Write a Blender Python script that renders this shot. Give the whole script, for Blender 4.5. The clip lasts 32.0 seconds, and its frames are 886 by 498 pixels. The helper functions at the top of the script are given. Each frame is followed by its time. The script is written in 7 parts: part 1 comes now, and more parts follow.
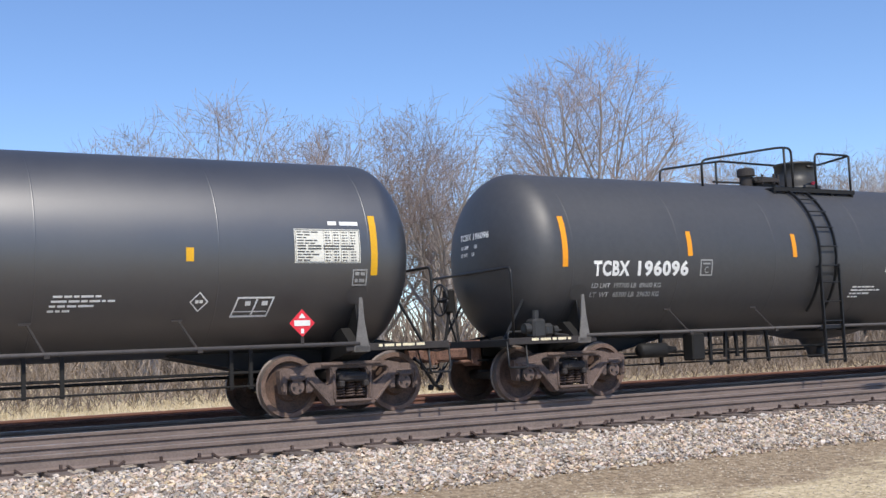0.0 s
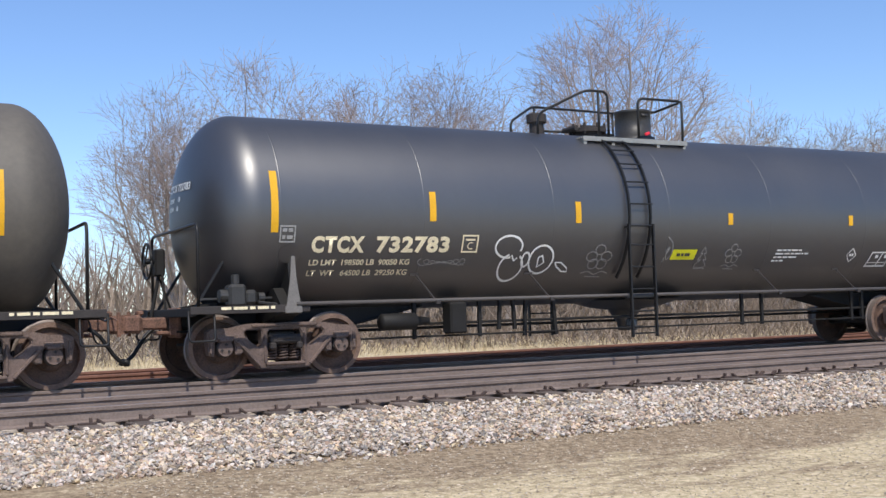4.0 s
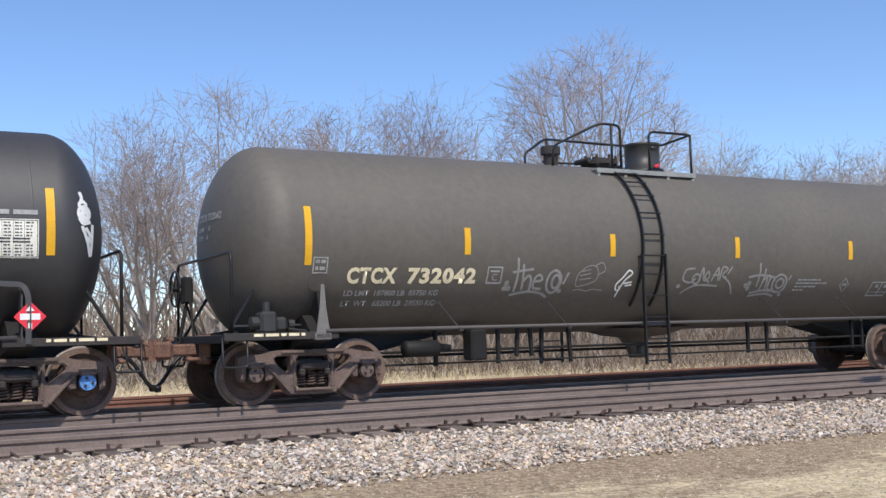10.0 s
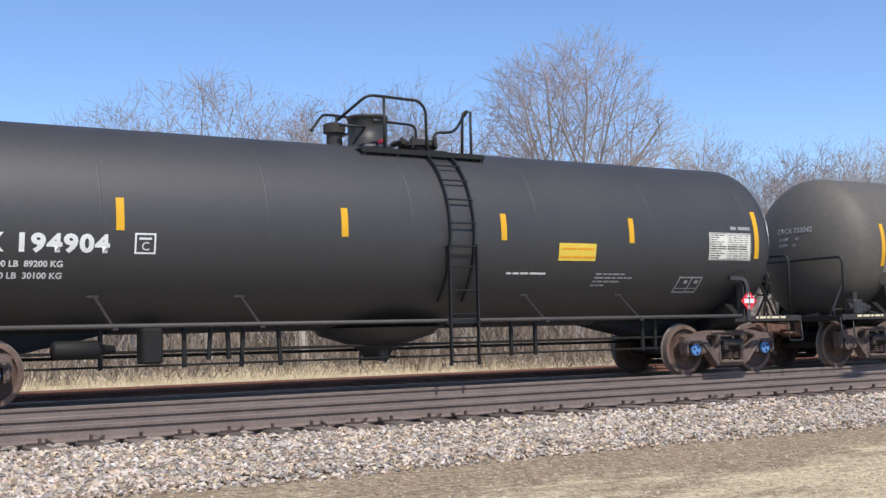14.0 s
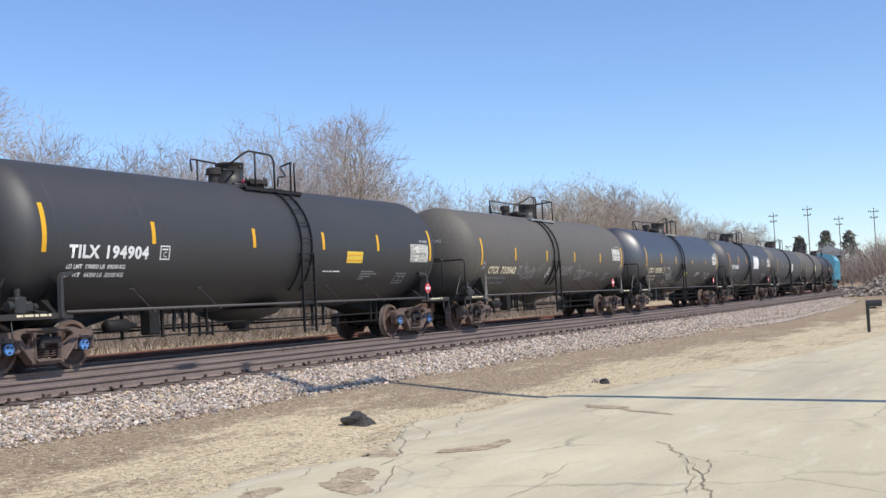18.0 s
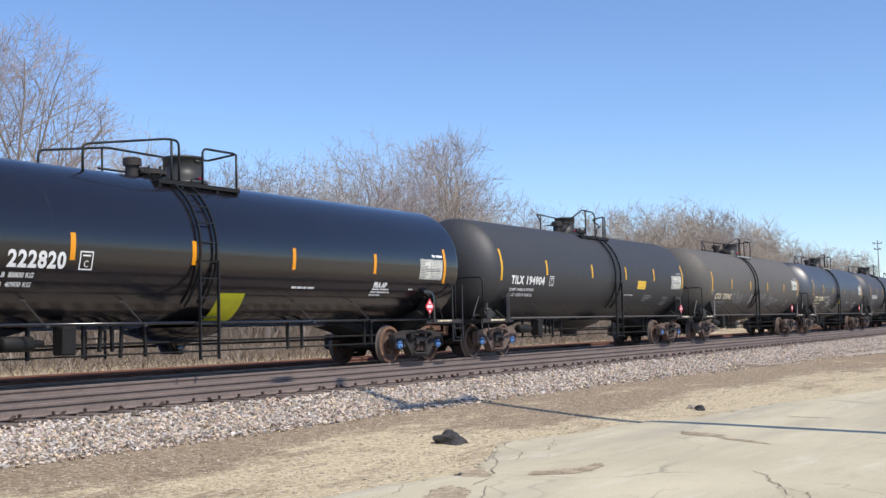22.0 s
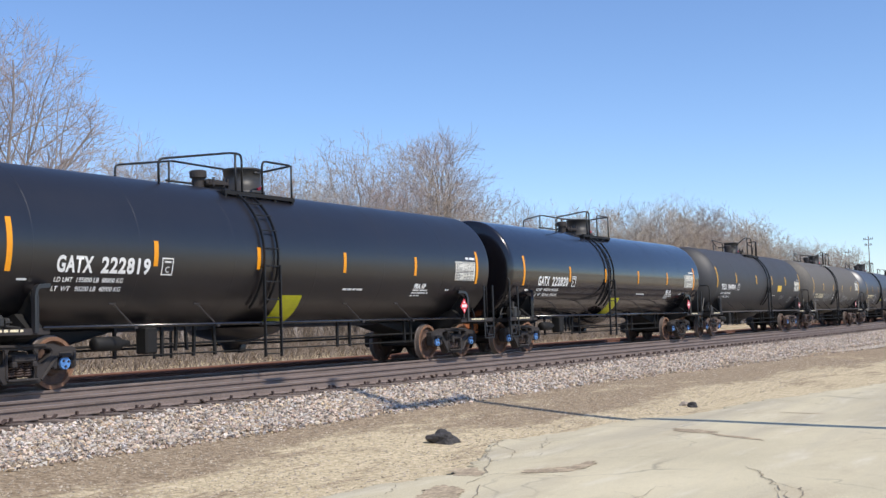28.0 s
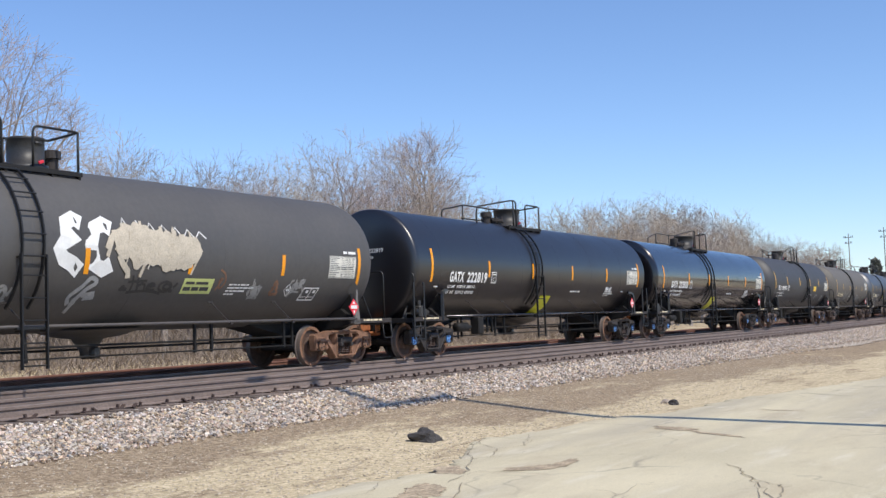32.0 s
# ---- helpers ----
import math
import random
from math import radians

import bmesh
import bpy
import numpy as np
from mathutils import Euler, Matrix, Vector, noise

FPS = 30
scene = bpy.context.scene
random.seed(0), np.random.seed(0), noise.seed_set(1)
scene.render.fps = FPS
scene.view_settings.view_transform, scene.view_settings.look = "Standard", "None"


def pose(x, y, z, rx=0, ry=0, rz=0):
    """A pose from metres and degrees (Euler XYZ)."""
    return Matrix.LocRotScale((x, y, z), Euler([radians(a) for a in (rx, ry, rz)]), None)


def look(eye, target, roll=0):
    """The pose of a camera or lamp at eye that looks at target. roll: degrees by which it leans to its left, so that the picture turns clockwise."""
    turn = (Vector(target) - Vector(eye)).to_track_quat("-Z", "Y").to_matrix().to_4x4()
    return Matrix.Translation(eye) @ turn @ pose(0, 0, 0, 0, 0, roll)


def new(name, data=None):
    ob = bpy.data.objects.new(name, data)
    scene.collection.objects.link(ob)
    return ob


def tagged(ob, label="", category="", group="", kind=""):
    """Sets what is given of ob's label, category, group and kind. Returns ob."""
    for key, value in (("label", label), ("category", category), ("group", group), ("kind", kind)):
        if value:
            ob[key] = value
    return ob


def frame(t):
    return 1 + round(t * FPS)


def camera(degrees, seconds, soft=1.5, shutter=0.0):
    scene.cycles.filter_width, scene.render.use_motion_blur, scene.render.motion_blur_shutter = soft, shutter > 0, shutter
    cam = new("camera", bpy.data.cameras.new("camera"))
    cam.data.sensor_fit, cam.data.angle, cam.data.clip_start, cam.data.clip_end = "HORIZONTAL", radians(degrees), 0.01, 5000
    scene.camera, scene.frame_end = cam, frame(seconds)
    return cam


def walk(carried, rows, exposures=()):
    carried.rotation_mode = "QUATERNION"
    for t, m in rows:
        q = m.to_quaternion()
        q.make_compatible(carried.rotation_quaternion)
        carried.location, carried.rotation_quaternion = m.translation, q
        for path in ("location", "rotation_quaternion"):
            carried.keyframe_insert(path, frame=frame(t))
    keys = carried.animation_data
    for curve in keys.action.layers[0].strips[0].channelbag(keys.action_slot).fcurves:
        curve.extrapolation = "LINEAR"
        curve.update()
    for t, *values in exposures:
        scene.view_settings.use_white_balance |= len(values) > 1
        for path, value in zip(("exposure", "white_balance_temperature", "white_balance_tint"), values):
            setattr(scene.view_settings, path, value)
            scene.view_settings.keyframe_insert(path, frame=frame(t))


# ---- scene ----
LENS = 42.37
RAIL = 0.75            # height of the rail heads above the road
NEAR_TRACK, TRAIN_TRACK, FAR_TRACK = 13.2, 16.75, 20.55   # centre lines
GAUGE_HALF = 0.7175
CURVE_FROM, CURVE = 45.0, 0.00092   # the line bends away beyond this point
cam = camera(LENS, 32.0, soft=1.45)
PATH = [  # seconds, x, y, z, yaw, pitch, roll
    (0, 0.001, -0.037, 1.651, -29.95, 5.08, 2.40),
    (0.5, -0.015, -0.025, 1.656, -29.78, 4.93, 2.55),
    (1, -0.012, -0.027, 1.648, -29.37, 4.77, 2.28),
    (1.5, -0.004, -0.021, 1.645, -29.72, 4.06, 1.25),
    (2, -0.002, 0.010, 1.648, -29.53, 3.62, 1.60),
    (2.5, -0.009, -0.007, 1.650, -29.22, 3.55, 2.14),
    (3, -0.008, -0.004, 1.644, -28.97, 3.41, 1.95),
    (3.5, -0.007, -0.002, 1.639, -28.83, 3.08, 1.90),
    (4, -0.004, -0.003, 1.641, -28.70, 3.11, 1.80),
    (4.5, -0.011, 0.002, 1.643, -28.54, 3.08, 1.95),
    (6.5, -0.006, -0.006, 1.642, -28.94, 4.26, 1.38),
    (7, -0.006, -0.003, 1.651, -29.14, 4.91, 1.45),
    (7.5, -0.010, -0.016, 1.654, -29.75, 5.45, 1.46),
    (8, -0.008, -0.005, 1.650, -30.16, 5.72, 1.64),
    (8.5, 0.009, -0.013, 1.644, -30.23, 5.60, 1.64),
    (9, -0.001, 0.009, 1.652, -30.06, 5.16, 1.40),
    (9.5, 0.003, 0.016, 1.641, -30.04, 4.63, 1.55),
    (10, 0.013, 0.008, 1.645, -30.07, 4.49, 1.69),
    (10.5, 0.017, 0.000, 1.637, -30.17, 4.49, 1.62),
    (11, 0.012, 0.010, 1.639, -30.32, 4.38, 1.45),
    (11.5, 0.011, 0.005, 1.643, -30.40, 4.29, 1.40),
    (12, 0.006, 0.017, 1.642, -30.55, 4.12, 1.30),
    (12.5, 0.009, 0.017, 1.638, -30.60, 4.04, 1.35),
    (13, 0.012, 0.028, 1.636, -30.63, 3.96, 1.27),
    (13.5, 0.009, 0.016, 1.641, -30.65, 4.07, 1.26),
    (15.5, -0.122, 0.003, 1.670, -49.79, 3.51, 2.62),
    (15.7, -0.108, 0.006, 1.668, -57.8, 3.47, 2.75),
    (15.9, -0.095, 0.012, 1.664, -63.15, 2.84, 2.8),
    (16, -0.089, 0.015, 1.662, -65.03, 3.05, 2.63),
    (16.5, -0.031, -0.005, 1.653, -67.30, 2.47, 2.90),
    (17, 0.016, -0.012, 1.645, -66.15, 2.47, 2.61),
    (17.5, 0.034, -0.008, 1.645, -64.51, 2.54, 2.86),
    (18, 0.043, 0.000, 1.645, -63.16, 2.68, 2.85),
    (18.5, 0.025, 0.001, 1.645, -61.60, 2.91, 2.17),
    (19, 0.027, 0.013, 1.647, -59.64, 3.12, 2.34),
    (19.5, 0.013, 0.013, 1.649, -58.75, 3.19, 1.74),
    (20, -0.003, 0.012, 1.651, -58.48, 3.22, 1.68),
    (20.5, 0.006, 0.018, 1.652, -58.02, 3.30, 1.74),
    (21, 0.006, 0.021, 1.649, -57.58, 3.70, 1.85),
    (21.5, -0.019, 0.010, 1.654, -57.90, 3.79, 1.34),
    (22, -0.012, 0.012, 1.652, -58.56, 3.82, 1.32),
    (22.5, -0.011, 0.012, 1.648, -58.63, 3.70, 1.81),
    (23, 0.011, 0.020, 1.648, -58.52, 3.28, 2.08),
    (23.5, 0.007, 0.018, 1.647, -58.42, 3.23, 1.57),
    (24, 0.008, 0.018, 1.648, -58.14, 3.24, 1.79),
    (24.5, 0.004, 0.016, 1.648, -57.97, 3.31, 1.85),
    (25, -0.000, 0.015, 1.646, -57.97, 3.34, 1.72),
    (25.5, -0.001, 0.012, 1.647, -58.14, 3.32, 1.89),
    (26, 0.012, 0.017, 1.647, -58.25, 3.38, 2.05),
    (26.5, -0.002, 0.009, 1.652, -58.36, 3.56, 2.08),
    (28.5, 0.005, 0.010, 1.647, -59.25, 3.74, 1.79),
    (29, -0.004, 0.007, 1.648, -59.58, 3.64, 1.80),
    (29.5, 0.011, 0.010, 1.643, -59.66, 3.57, 1.96),
    (30, 0.008, 0.008, 1.645, -59.82, 3.48, 1.99),
    (30.5, 0.001, 0.005, 1.645, -59.94, 3.40, 1.81),
    (31, 0.003, 0.004, 1.646, -59.99, 3.44, 1.95),
    (31.5, 0.009, 0.004, 1.646, -59.96, 3.55, 2.15),
    (32, 0.003, -0.000, 1.647, -59.80, 3.68, 1.97),
]
walk(cam, [(t, pose(x, y, z, 90 + p, r, w)) for t, x, y, z, w, p, r in PATH])

# ---- light ----
SUN_TO = Vector((-0.223, -0.975, 0.0)).normalized()
SUN_ELEV = radians(52)
sun_way = Vector((SUN_TO.x * math.cos(SUN_ELEV), SUN_TO.y * math.cos(SUN_ELEV), math.sin(SUN_ELEV)))
world = bpy.data.worlds.new("sky")
scene.world = world
world.use_nodes = True
wn = world.node_tree
wn.nodes.clear()
sky = wn.nodes.new("ShaderNodeTexSky")
sky.sky_type = "NISHITA"
sky.sun_disc = False
sky.sun_elevation = SUN_ELEV
sky.sun_rotation = math.atan2(SUN_TO.x, SUN_TO.y)
sky.altitude = 250
sky.air_density = 1.0
sky.dust_density = 0.12
sky.ozone_density = 5.5
bg = wn.nodes.new("ShaderNodeBackground")
bg.inputs["Strength"].default_value = 0.15
wo = wn.nodes.new("ShaderNodeOutputWorld")
tint = wn.nodes.new("ShaderNodeMix")
tint.data_type, tint.blend_type = "RGBA", "MULTIPLY"
tint.inputs["Factor"].default_value = 1.0
tint.inputs["B"].default_value = (1.0, 1.02, 1.12, 1)
wn.links.new(sky.outputs[0], tint.inputs["A"])
wn.links.new(tint.outputs["Result"], bg.inputs[0])
wn.links.new(bg.outputs[0], wo.inputs[0])
sun = new("sun", bpy.data.lights.new("sun", "SUN"))
sun.data.energy = 4.2
sun.data.angle = radians(0.55)
sun.data.color = (1.0, 0.93, 0.83)
sun.matrix_world = look(sun_way * 60, (0, 0, 0))


# ---- materials ----
def mat(name, base, rough=0.7, metal=0.0, vary=0.25, scale=3.0, fine=40.0, bump=0.15, tint=None, per=0.0, coat=0.0, island=0.0, stretch=(1, 1, 1)):
    """A surface with large stains, fine grain, relief and, where asked, a shade of its own for each piece."""
    m = bpy.data.materials.new(name)
    m.use_nodes = True
    nt = m.node_tree
    b = nt.nodes["Principled BSDF"]
    co = nt.nodes.new("ShaderNodeTexCoord")
    mp = nt.nodes.new("ShaderNodeMapping")
    mp.inputs["Scale"].default_value = stretch
    nt.links.new(co.outputs["Object"], mp.inputs[0])
    n1, n2 = nt.nodes.new("ShaderNodeTexNoise"), nt.nodes.new("ShaderNodeTexNoise")
    for n, s, d in ((n1, scale, 6.0), (n2, fine, 3.0)):
        n.inputs["Scale"].default_value = s
        n.inputs["Detail"].default_value = d
        n.inputs["Roughness"].default_value = 0.62
        nt.links.new(mp.outputs[0], n.inputs["Vector"])
    ramp = nt.nodes.new("ShaderNodeValToRGB")
    e = ramp.color_ramp.elements
    dark = tuple(c * (1 - vary) for c in base)
    light = tuple(min(1, c * (1 + vary)) for c in (tint or base))
    e[0].position, e[1].position = 0.34, 0.68
    e[0].color, e[1].color = (*dark, 1), (*light, 1)
    add = nt.nodes.new("ShaderNodeMath")
    add.operation = "MULTIPLY_ADD"
    add.inputs[1].default_value = 0.5
    half = nt.nodes.new("ShaderNodeMath")
    half.operation = "MULTIPLY"
    half.inputs[1].default_value = 0.5
    nt.links.new(n2.outputs[0], half.inputs[0])
    nt.links.new(n1.outputs[0], add.inputs[0])
    nt.links.new(half.outputs[0], add.inputs[2])
    nt.links.new(add.outputs[0], ramp.inputs[0])
    out = ramp.outputs[0]
    if per or island:
        hsv = nt.nodes.new("ShaderNodeHueSaturation")
        if island:
            src = nt.nodes.new("ShaderNodeNewGeometry").outputs["Random Per Island"]
        else:
            src = nt.nodes.new("ShaderNodeObjectInfo").outputs["Random"]
        r = nt.nodes.new("ShaderNodeMapRange")
        w = per or island
        r.inputs["To Min"].default_value, r.inputs["To Max"].default_value = 1 - w, 1 + w
        nt.links.new(src, r.inputs[0])
        nt.links.new(r.outputs[0], hsv.inputs["Value"])
        nt.links.new(out, hsv.inputs["Color"])
        out = hsv.outputs[0]
    nt.links.new(out, b.inputs["Base Color"])
    rr = nt.nodes.new("ShaderNodeMapRange")
    rr.inputs["To Min"].default_value, rr.inputs["To Max"].default_value = max(0.03, rough - 0.1), min(1, rough + 0.1)
    nt.links.new(n1.outputs[0], rr.inputs[0])
    nt.links.new(rr.outputs[0], b.inputs["Roughness"])
    b.inputs["Metallic"].default_value = metal
    if coat:
        b.inputs["Coat Weight"].default_value = coat
        b.inputs["Coat Roughness"].default_value = 0.08
    if bump:
        bp = nt.nodes.new("ShaderNodeBump")
        bp.inputs["Strength"].default_value = bump
        bp.inputs["Distance"].default_value = 0.02
        nt.links.new(n2.outputs[0], bp.inputs["Height"])
        nt.links.new(bp.outputs[0], b.inputs["Normal"])
    return m


def tank_paint(name, base, rough, dust, streak=0.3, coat=0.0, dustcol=(0.17, 0.145, 0.125), shine=0.5, ior=1.5):
    """Tank paint with a film of road dust, rain streaks down the sides and scuffs."""
    m = mat(name, base, rough, 0.0, 0.22, 0.55, 9.0, 0.02, coat=coat)
    nt = m.node_tree
    b = nt.nodes["Principled BSDF"]
    b.inputs["Specular IOR Level"].default_value = shine
    b.inputs["IOR"].default_value = ior
    prev = b.inputs["Base Color"].links[0].from_socket
    co = nt.nodes["Texture Coordinate"]
    mp = nt.nodes.new("ShaderNodeMapping")
    mp.inputs["Scale"].default_value = (5.5, 0.5, 0.32)
    nt.links.new(co.outputs["Object"], mp.inputs[0])
    n = nt.nodes.new("ShaderNodeTexNoise")
    n.inputs["Scale"].default_value, n.inputs["Detail"].default_value = 1.6, 7
    nt.links.new(mp.outputs[0], n.inputs["Vector"])
    r = nt.nodes.new("ShaderNodeMapRange")
    r.inputs["From Min"].default_value, r.inputs["From Max"].default_value = 0.35, 0.8
    r.inputs["To Min"].default_value, r.inputs["To Max"].default_value = dust * (1 - streak), dust * (1 + streak)
    nt.links.new(n.outputs[0], r.inputs[0])
    mix = nt.nodes.new("ShaderNodeMix")
    mix.data_type = "RGBA"
    mix.inputs["B"].default_value = (*dustcol, 1)
    nt.links.new(r.outputs[0], mix.inputs["Factor"])
    nt.links.new(prev, mix.inputs["A"])
    nt.links.new(mix.outputs["Result"], b.inputs["Base Color"])
    return m


M = {
    "frame": mat("dark painted steel", (0.008, 0.0072, 0.0068), 0.72, 0, 0.35, 2.0, 30, 0.1),
    "rail_tube": mat("black handrail paint", (0.011, 0.0108, 0.0112), 0.5, 0, 0.3, 4, 40, 0.05),
    "cast": mat("dusty cast steel", (0.10, 0.073, 0.062), 0.8, 0.0, 0.4, 3.5, 45, 0.3, tint=(0.155, 0.108, 0.09)),
    "cast_dark": mat("oily cast steel", (0.036, 0.030, 0.028), 0.75, 0.0, 0.4, 3.5, 45, 0.3),
    "rust": mat("rusty wheel steel", (0.17, 0.085, 0.05), 0.85, 0.0, 0.45, 5, 60, 0.3, tint=(0.24, 0.13, 0.08)),
    "wheel": mat("brown wheel plate", (0.06, 0.04, 0.032), 0.8, 0.0, 0.45, 4, 50, 0.2, tint=(0.11, 0.065, 0.047)),
    "tread": mat("worn dusty wheel tread", (0.19, 0.155, 0.135), 0.5, 0.3, 0.2, 6, 60, 0.05),
    "rim": mat("dusty brown wheel rim", (0.125, 0.082, 0.064), 0.8, 0.0, 0.35, 4, 50, 0.2, tint=(0.18, 0.118, 0.09)),
    "coupler_rust": mat("dark rusty coupler steel", (0.12, 0.068, 0.048), 0.85, 0, 0.45, 5, 40, 0.3, tint=(0.19, 0.10, 0.07)),
    "blue": mat("blue bearing cap paint", (0.06, 0.16, 0.45), 0.5, 0, 0.4, 12, 60, 0.1, tint=(0.12, 0.3, 0.62)),
    "orange": mat("rusty orange coupler steel", (0.36, 0.12, 0.04), 0.85, 0, 0.5, 5, 40, 0.3),
    "spring": mat("spring steel", (0.09, 0.06, 0.05), 0.7, 0.2, 0.3, 8, 60, 0.1),
    "yellow": mat("yellow reflective tape", (0.75, 0.40, 0.012), 0.42, 0, 0.12, 3, 60, 0.03),
    "amber": mat("amber reflective tape", (0.85, 0.33, 0.010), 0.42, 0, 0.12, 3, 60, 0.03),
    "notice": mat("yellow notice vinyl", (0.80, 0.56, 0.07), 0.5, 0, 0.12, 3, 40, 0.03),
    "lime": mat("lime yellow panel paint", (0.68, 0.66, 0.02), 0.45, 0, 0.15, 3, 40, 0.03),
    "white": mat("white stencil paint", (0.78, 0.78, 0.75), 0.6, 0, 0.12, 6, 50, 0.05),
    "cream": mat("aged cream lettering paint", (0.80, 0.70, 0.47), 0.65, 0, 0.2, 6, 50, 0.05),
    "faint": mat("faded stencil paint", (0.33, 0.33, 0.32), 0.65, 0, 0.35, 6, 50, 0.05),
    "chalk": mat("grey marker scrawl", (0.29, 0.285, 0.27), 0.8, 0, 0.3, 8, 60, 0.05),
    "beige": mat("beige spray paint", (0.52, 0.46, 0.36), 0.75, 0, 0.22, 5, 40, 0.05),
    "table": mat("aged white data panel", (0.76, 0.74, 0.65), 0.6, 0, 0.15, 5, 50, 0.02),
    "red": mat("red placard vinyl", (0.72, 0.03, 0.05), 0.45, 0, 0.1, 5, 50, 0.02),
    "panel_line": mat("printed panel lines", (0.05, 0.05, 0.05), 0.6, 0, 0.2, 8, 50, 0.02),
    "grate": mat("galvanised grating", (0.33, 0.33, 0.31), 0.55, 0.4, 0.25, 6, 60, 0.1),
    "teal": mat("light blue hopper paint", (0.16, 0.42, 0.52), 0.5, 0, 0.25, 0.8, 12, 0.05),
    "rail_side": mat("brown weathered rail steel", (0.175, 0.134, 0.114), 0.85, 0.0, 0.2, 2.0, 40, 0.15, tint=(0.215, 0.166, 0.143)),
    "rail_top": mat("polished rail head", (0.42, 0.38, 0.36), 0.35, 0.9, 0.15, 3, 60, 0.03),
    "rail_rust": mat("rust red siding rail", (0.20, 0.10, 0.075), 0.85, 0.0, 0.3, 2.0, 40, 0.2),
    "tie": mat("weathered creosote timber", (0.172, 0.132, 0.107), 0.9, 0, 0.35, 4.0, 30, 0.4, per=0.3, stretch=(6, 1, 6)),
    "plate_grey": mat("dusty grey plate steel", (0.16, 0.15, 0.14), 0.7, 0, 0.3, 3, 40, 0.1),
    "rail_grey": mat("dusty grey rail paint", (0.085, 0.076, 0.072), 0.65, 0, 0.3, 3, 40, 0.1),
    "drum": mat("dull grey black drum paint", (0.035, 0.034, 0.033), 0.5, 0, 0.35, 3, 30, 0.05),
    "crack": mat("open crack in old asphalt", (0.27, 0.225, 0.16), 0.95, 0, 0.2, 5, 40, 0.2),
    "stone": mat("pink and grey crushed stone", (0.40, 0.333, 0.262), 0.9, 0, 0.25, 9, 60, 0.2, tint=(0.51, 0.43, 0.34), island=0.6),
    "plate": mat("rusty track iron", (0.075, 0.05, 0.042), 0.85, 0, 0.4, 5, 50, 0.3),
    "rock": mat("dark broken asphalt lump", (0.055, 0.05, 0.048), 0.9, 0, 0.4, 6, 30, 0.6),
    "bark": mat("pale grey bark", (0.37, 0.325, 0.29), 0.9, 0, 0.3, 3, 25, 0.4, per=0.12, stretch=(1, 1, 0.3)),
    "twig": mat("purplish grey twigs", (0.325, 0.265, 0.245), 0.9, 0, 0.25, 2, 20, 0.0, per=0.12),
    "twig_tan": mat("tan budding twigs", (0.44, 0.37, 0.295), 0.9, 0, 0.25, 2, 20, 0.0, per=0.12),
    "brush": mat("brown leafless brush", (0.23, 0.185, 0.145), 0.95, 0, 0.3, 1, 10, 0.0, island=0.45),
    "red_brush": mat("reddish brown leafless brush", (0.215, 0.155, 0.125), 0.95, 0, 0.3, 0.3, 10, 0.0, island=0.35),
    "heap": mat("brown mixed rubble", (0.30, 0.25, 0.20), 0.95, 0, 0.4, 2, 30, 0.3, island=0.6),
    "straw": mat("dry straw grass", (0.60, 0.51, 0.34), 0.9, 0, 0.25, 1.2, 12, 0.0, island=0.3),
    "pine": mat("dark conifer needles", (0.15, 0.145, 0.115), 0.9, 0, 0.3, 2, 20, 0.0, island=0.3),
    "wood_pole": mat("weathered utility pole wood", (0.16, 0.12, 0.09), 0.9, 0, 0.3, 2, 30, 0.3, stretch=(6, 6, 0.5)),
    "asphalt_patch": mat("brown pothole bottom", (0.30, 0.228, 0.145), 0.95, 0, 0.5, 4, 30, 0.4, tint=(0.45, 0.355, 0.235)),
    "mailbox": mat("black mailbox metal", (0.02, 0.02, 0.02), 0.5, 0, 0.3, 6, 40, 0.05),
    "concrete": mat("grey concrete", (0.36, 0.36, 0.36), 0.9, 0, 0.25, 2, 30, 0.3),
    "siding": mat("pale siding", (0.62, 0.6, 0.55), 0.8, 0, 0.1, 2, 30, 0.1),
    "window": mat("dark window glass", (0.03, 0.035, 0.04), 0.1, 0, 0.1, 2, 10, 0.0),
}
# the stones differ in tint as well as in shade
nt = M["stone"].node_tree
hsv = nt.nodes["Hue/Saturation/Value"]
isle = nt.nodes["Geometry"].outputs["Random Per Island"]
for times, socket, lo, hi in ((7.0, "Hue", 0.472, 0.512), (13.0, "Saturation", 0.45, 1.5)):
    up_, fr, rg = nt.nodes.new("ShaderNodeMath"), nt.nodes.new("ShaderNodeMath"), nt.nodes.new("ShaderNodeMapRange")
    up_.operation, fr.operation = "MULTIPLY", "FRACT"
    up_.inputs[1].default_value = times
    rg.inputs["To Min"].default_value, rg.inputs["To Max"].default_value = lo, hi
    nt.links.new(isle, up_.inputs[0])
    nt.links.new(up_.outputs[0], fr.inputs[0])
    nt.links.new(fr.outputs[0], rg.inputs[0])
    nt.links.new(rg.outputs[0], hsv.inputs[socket])
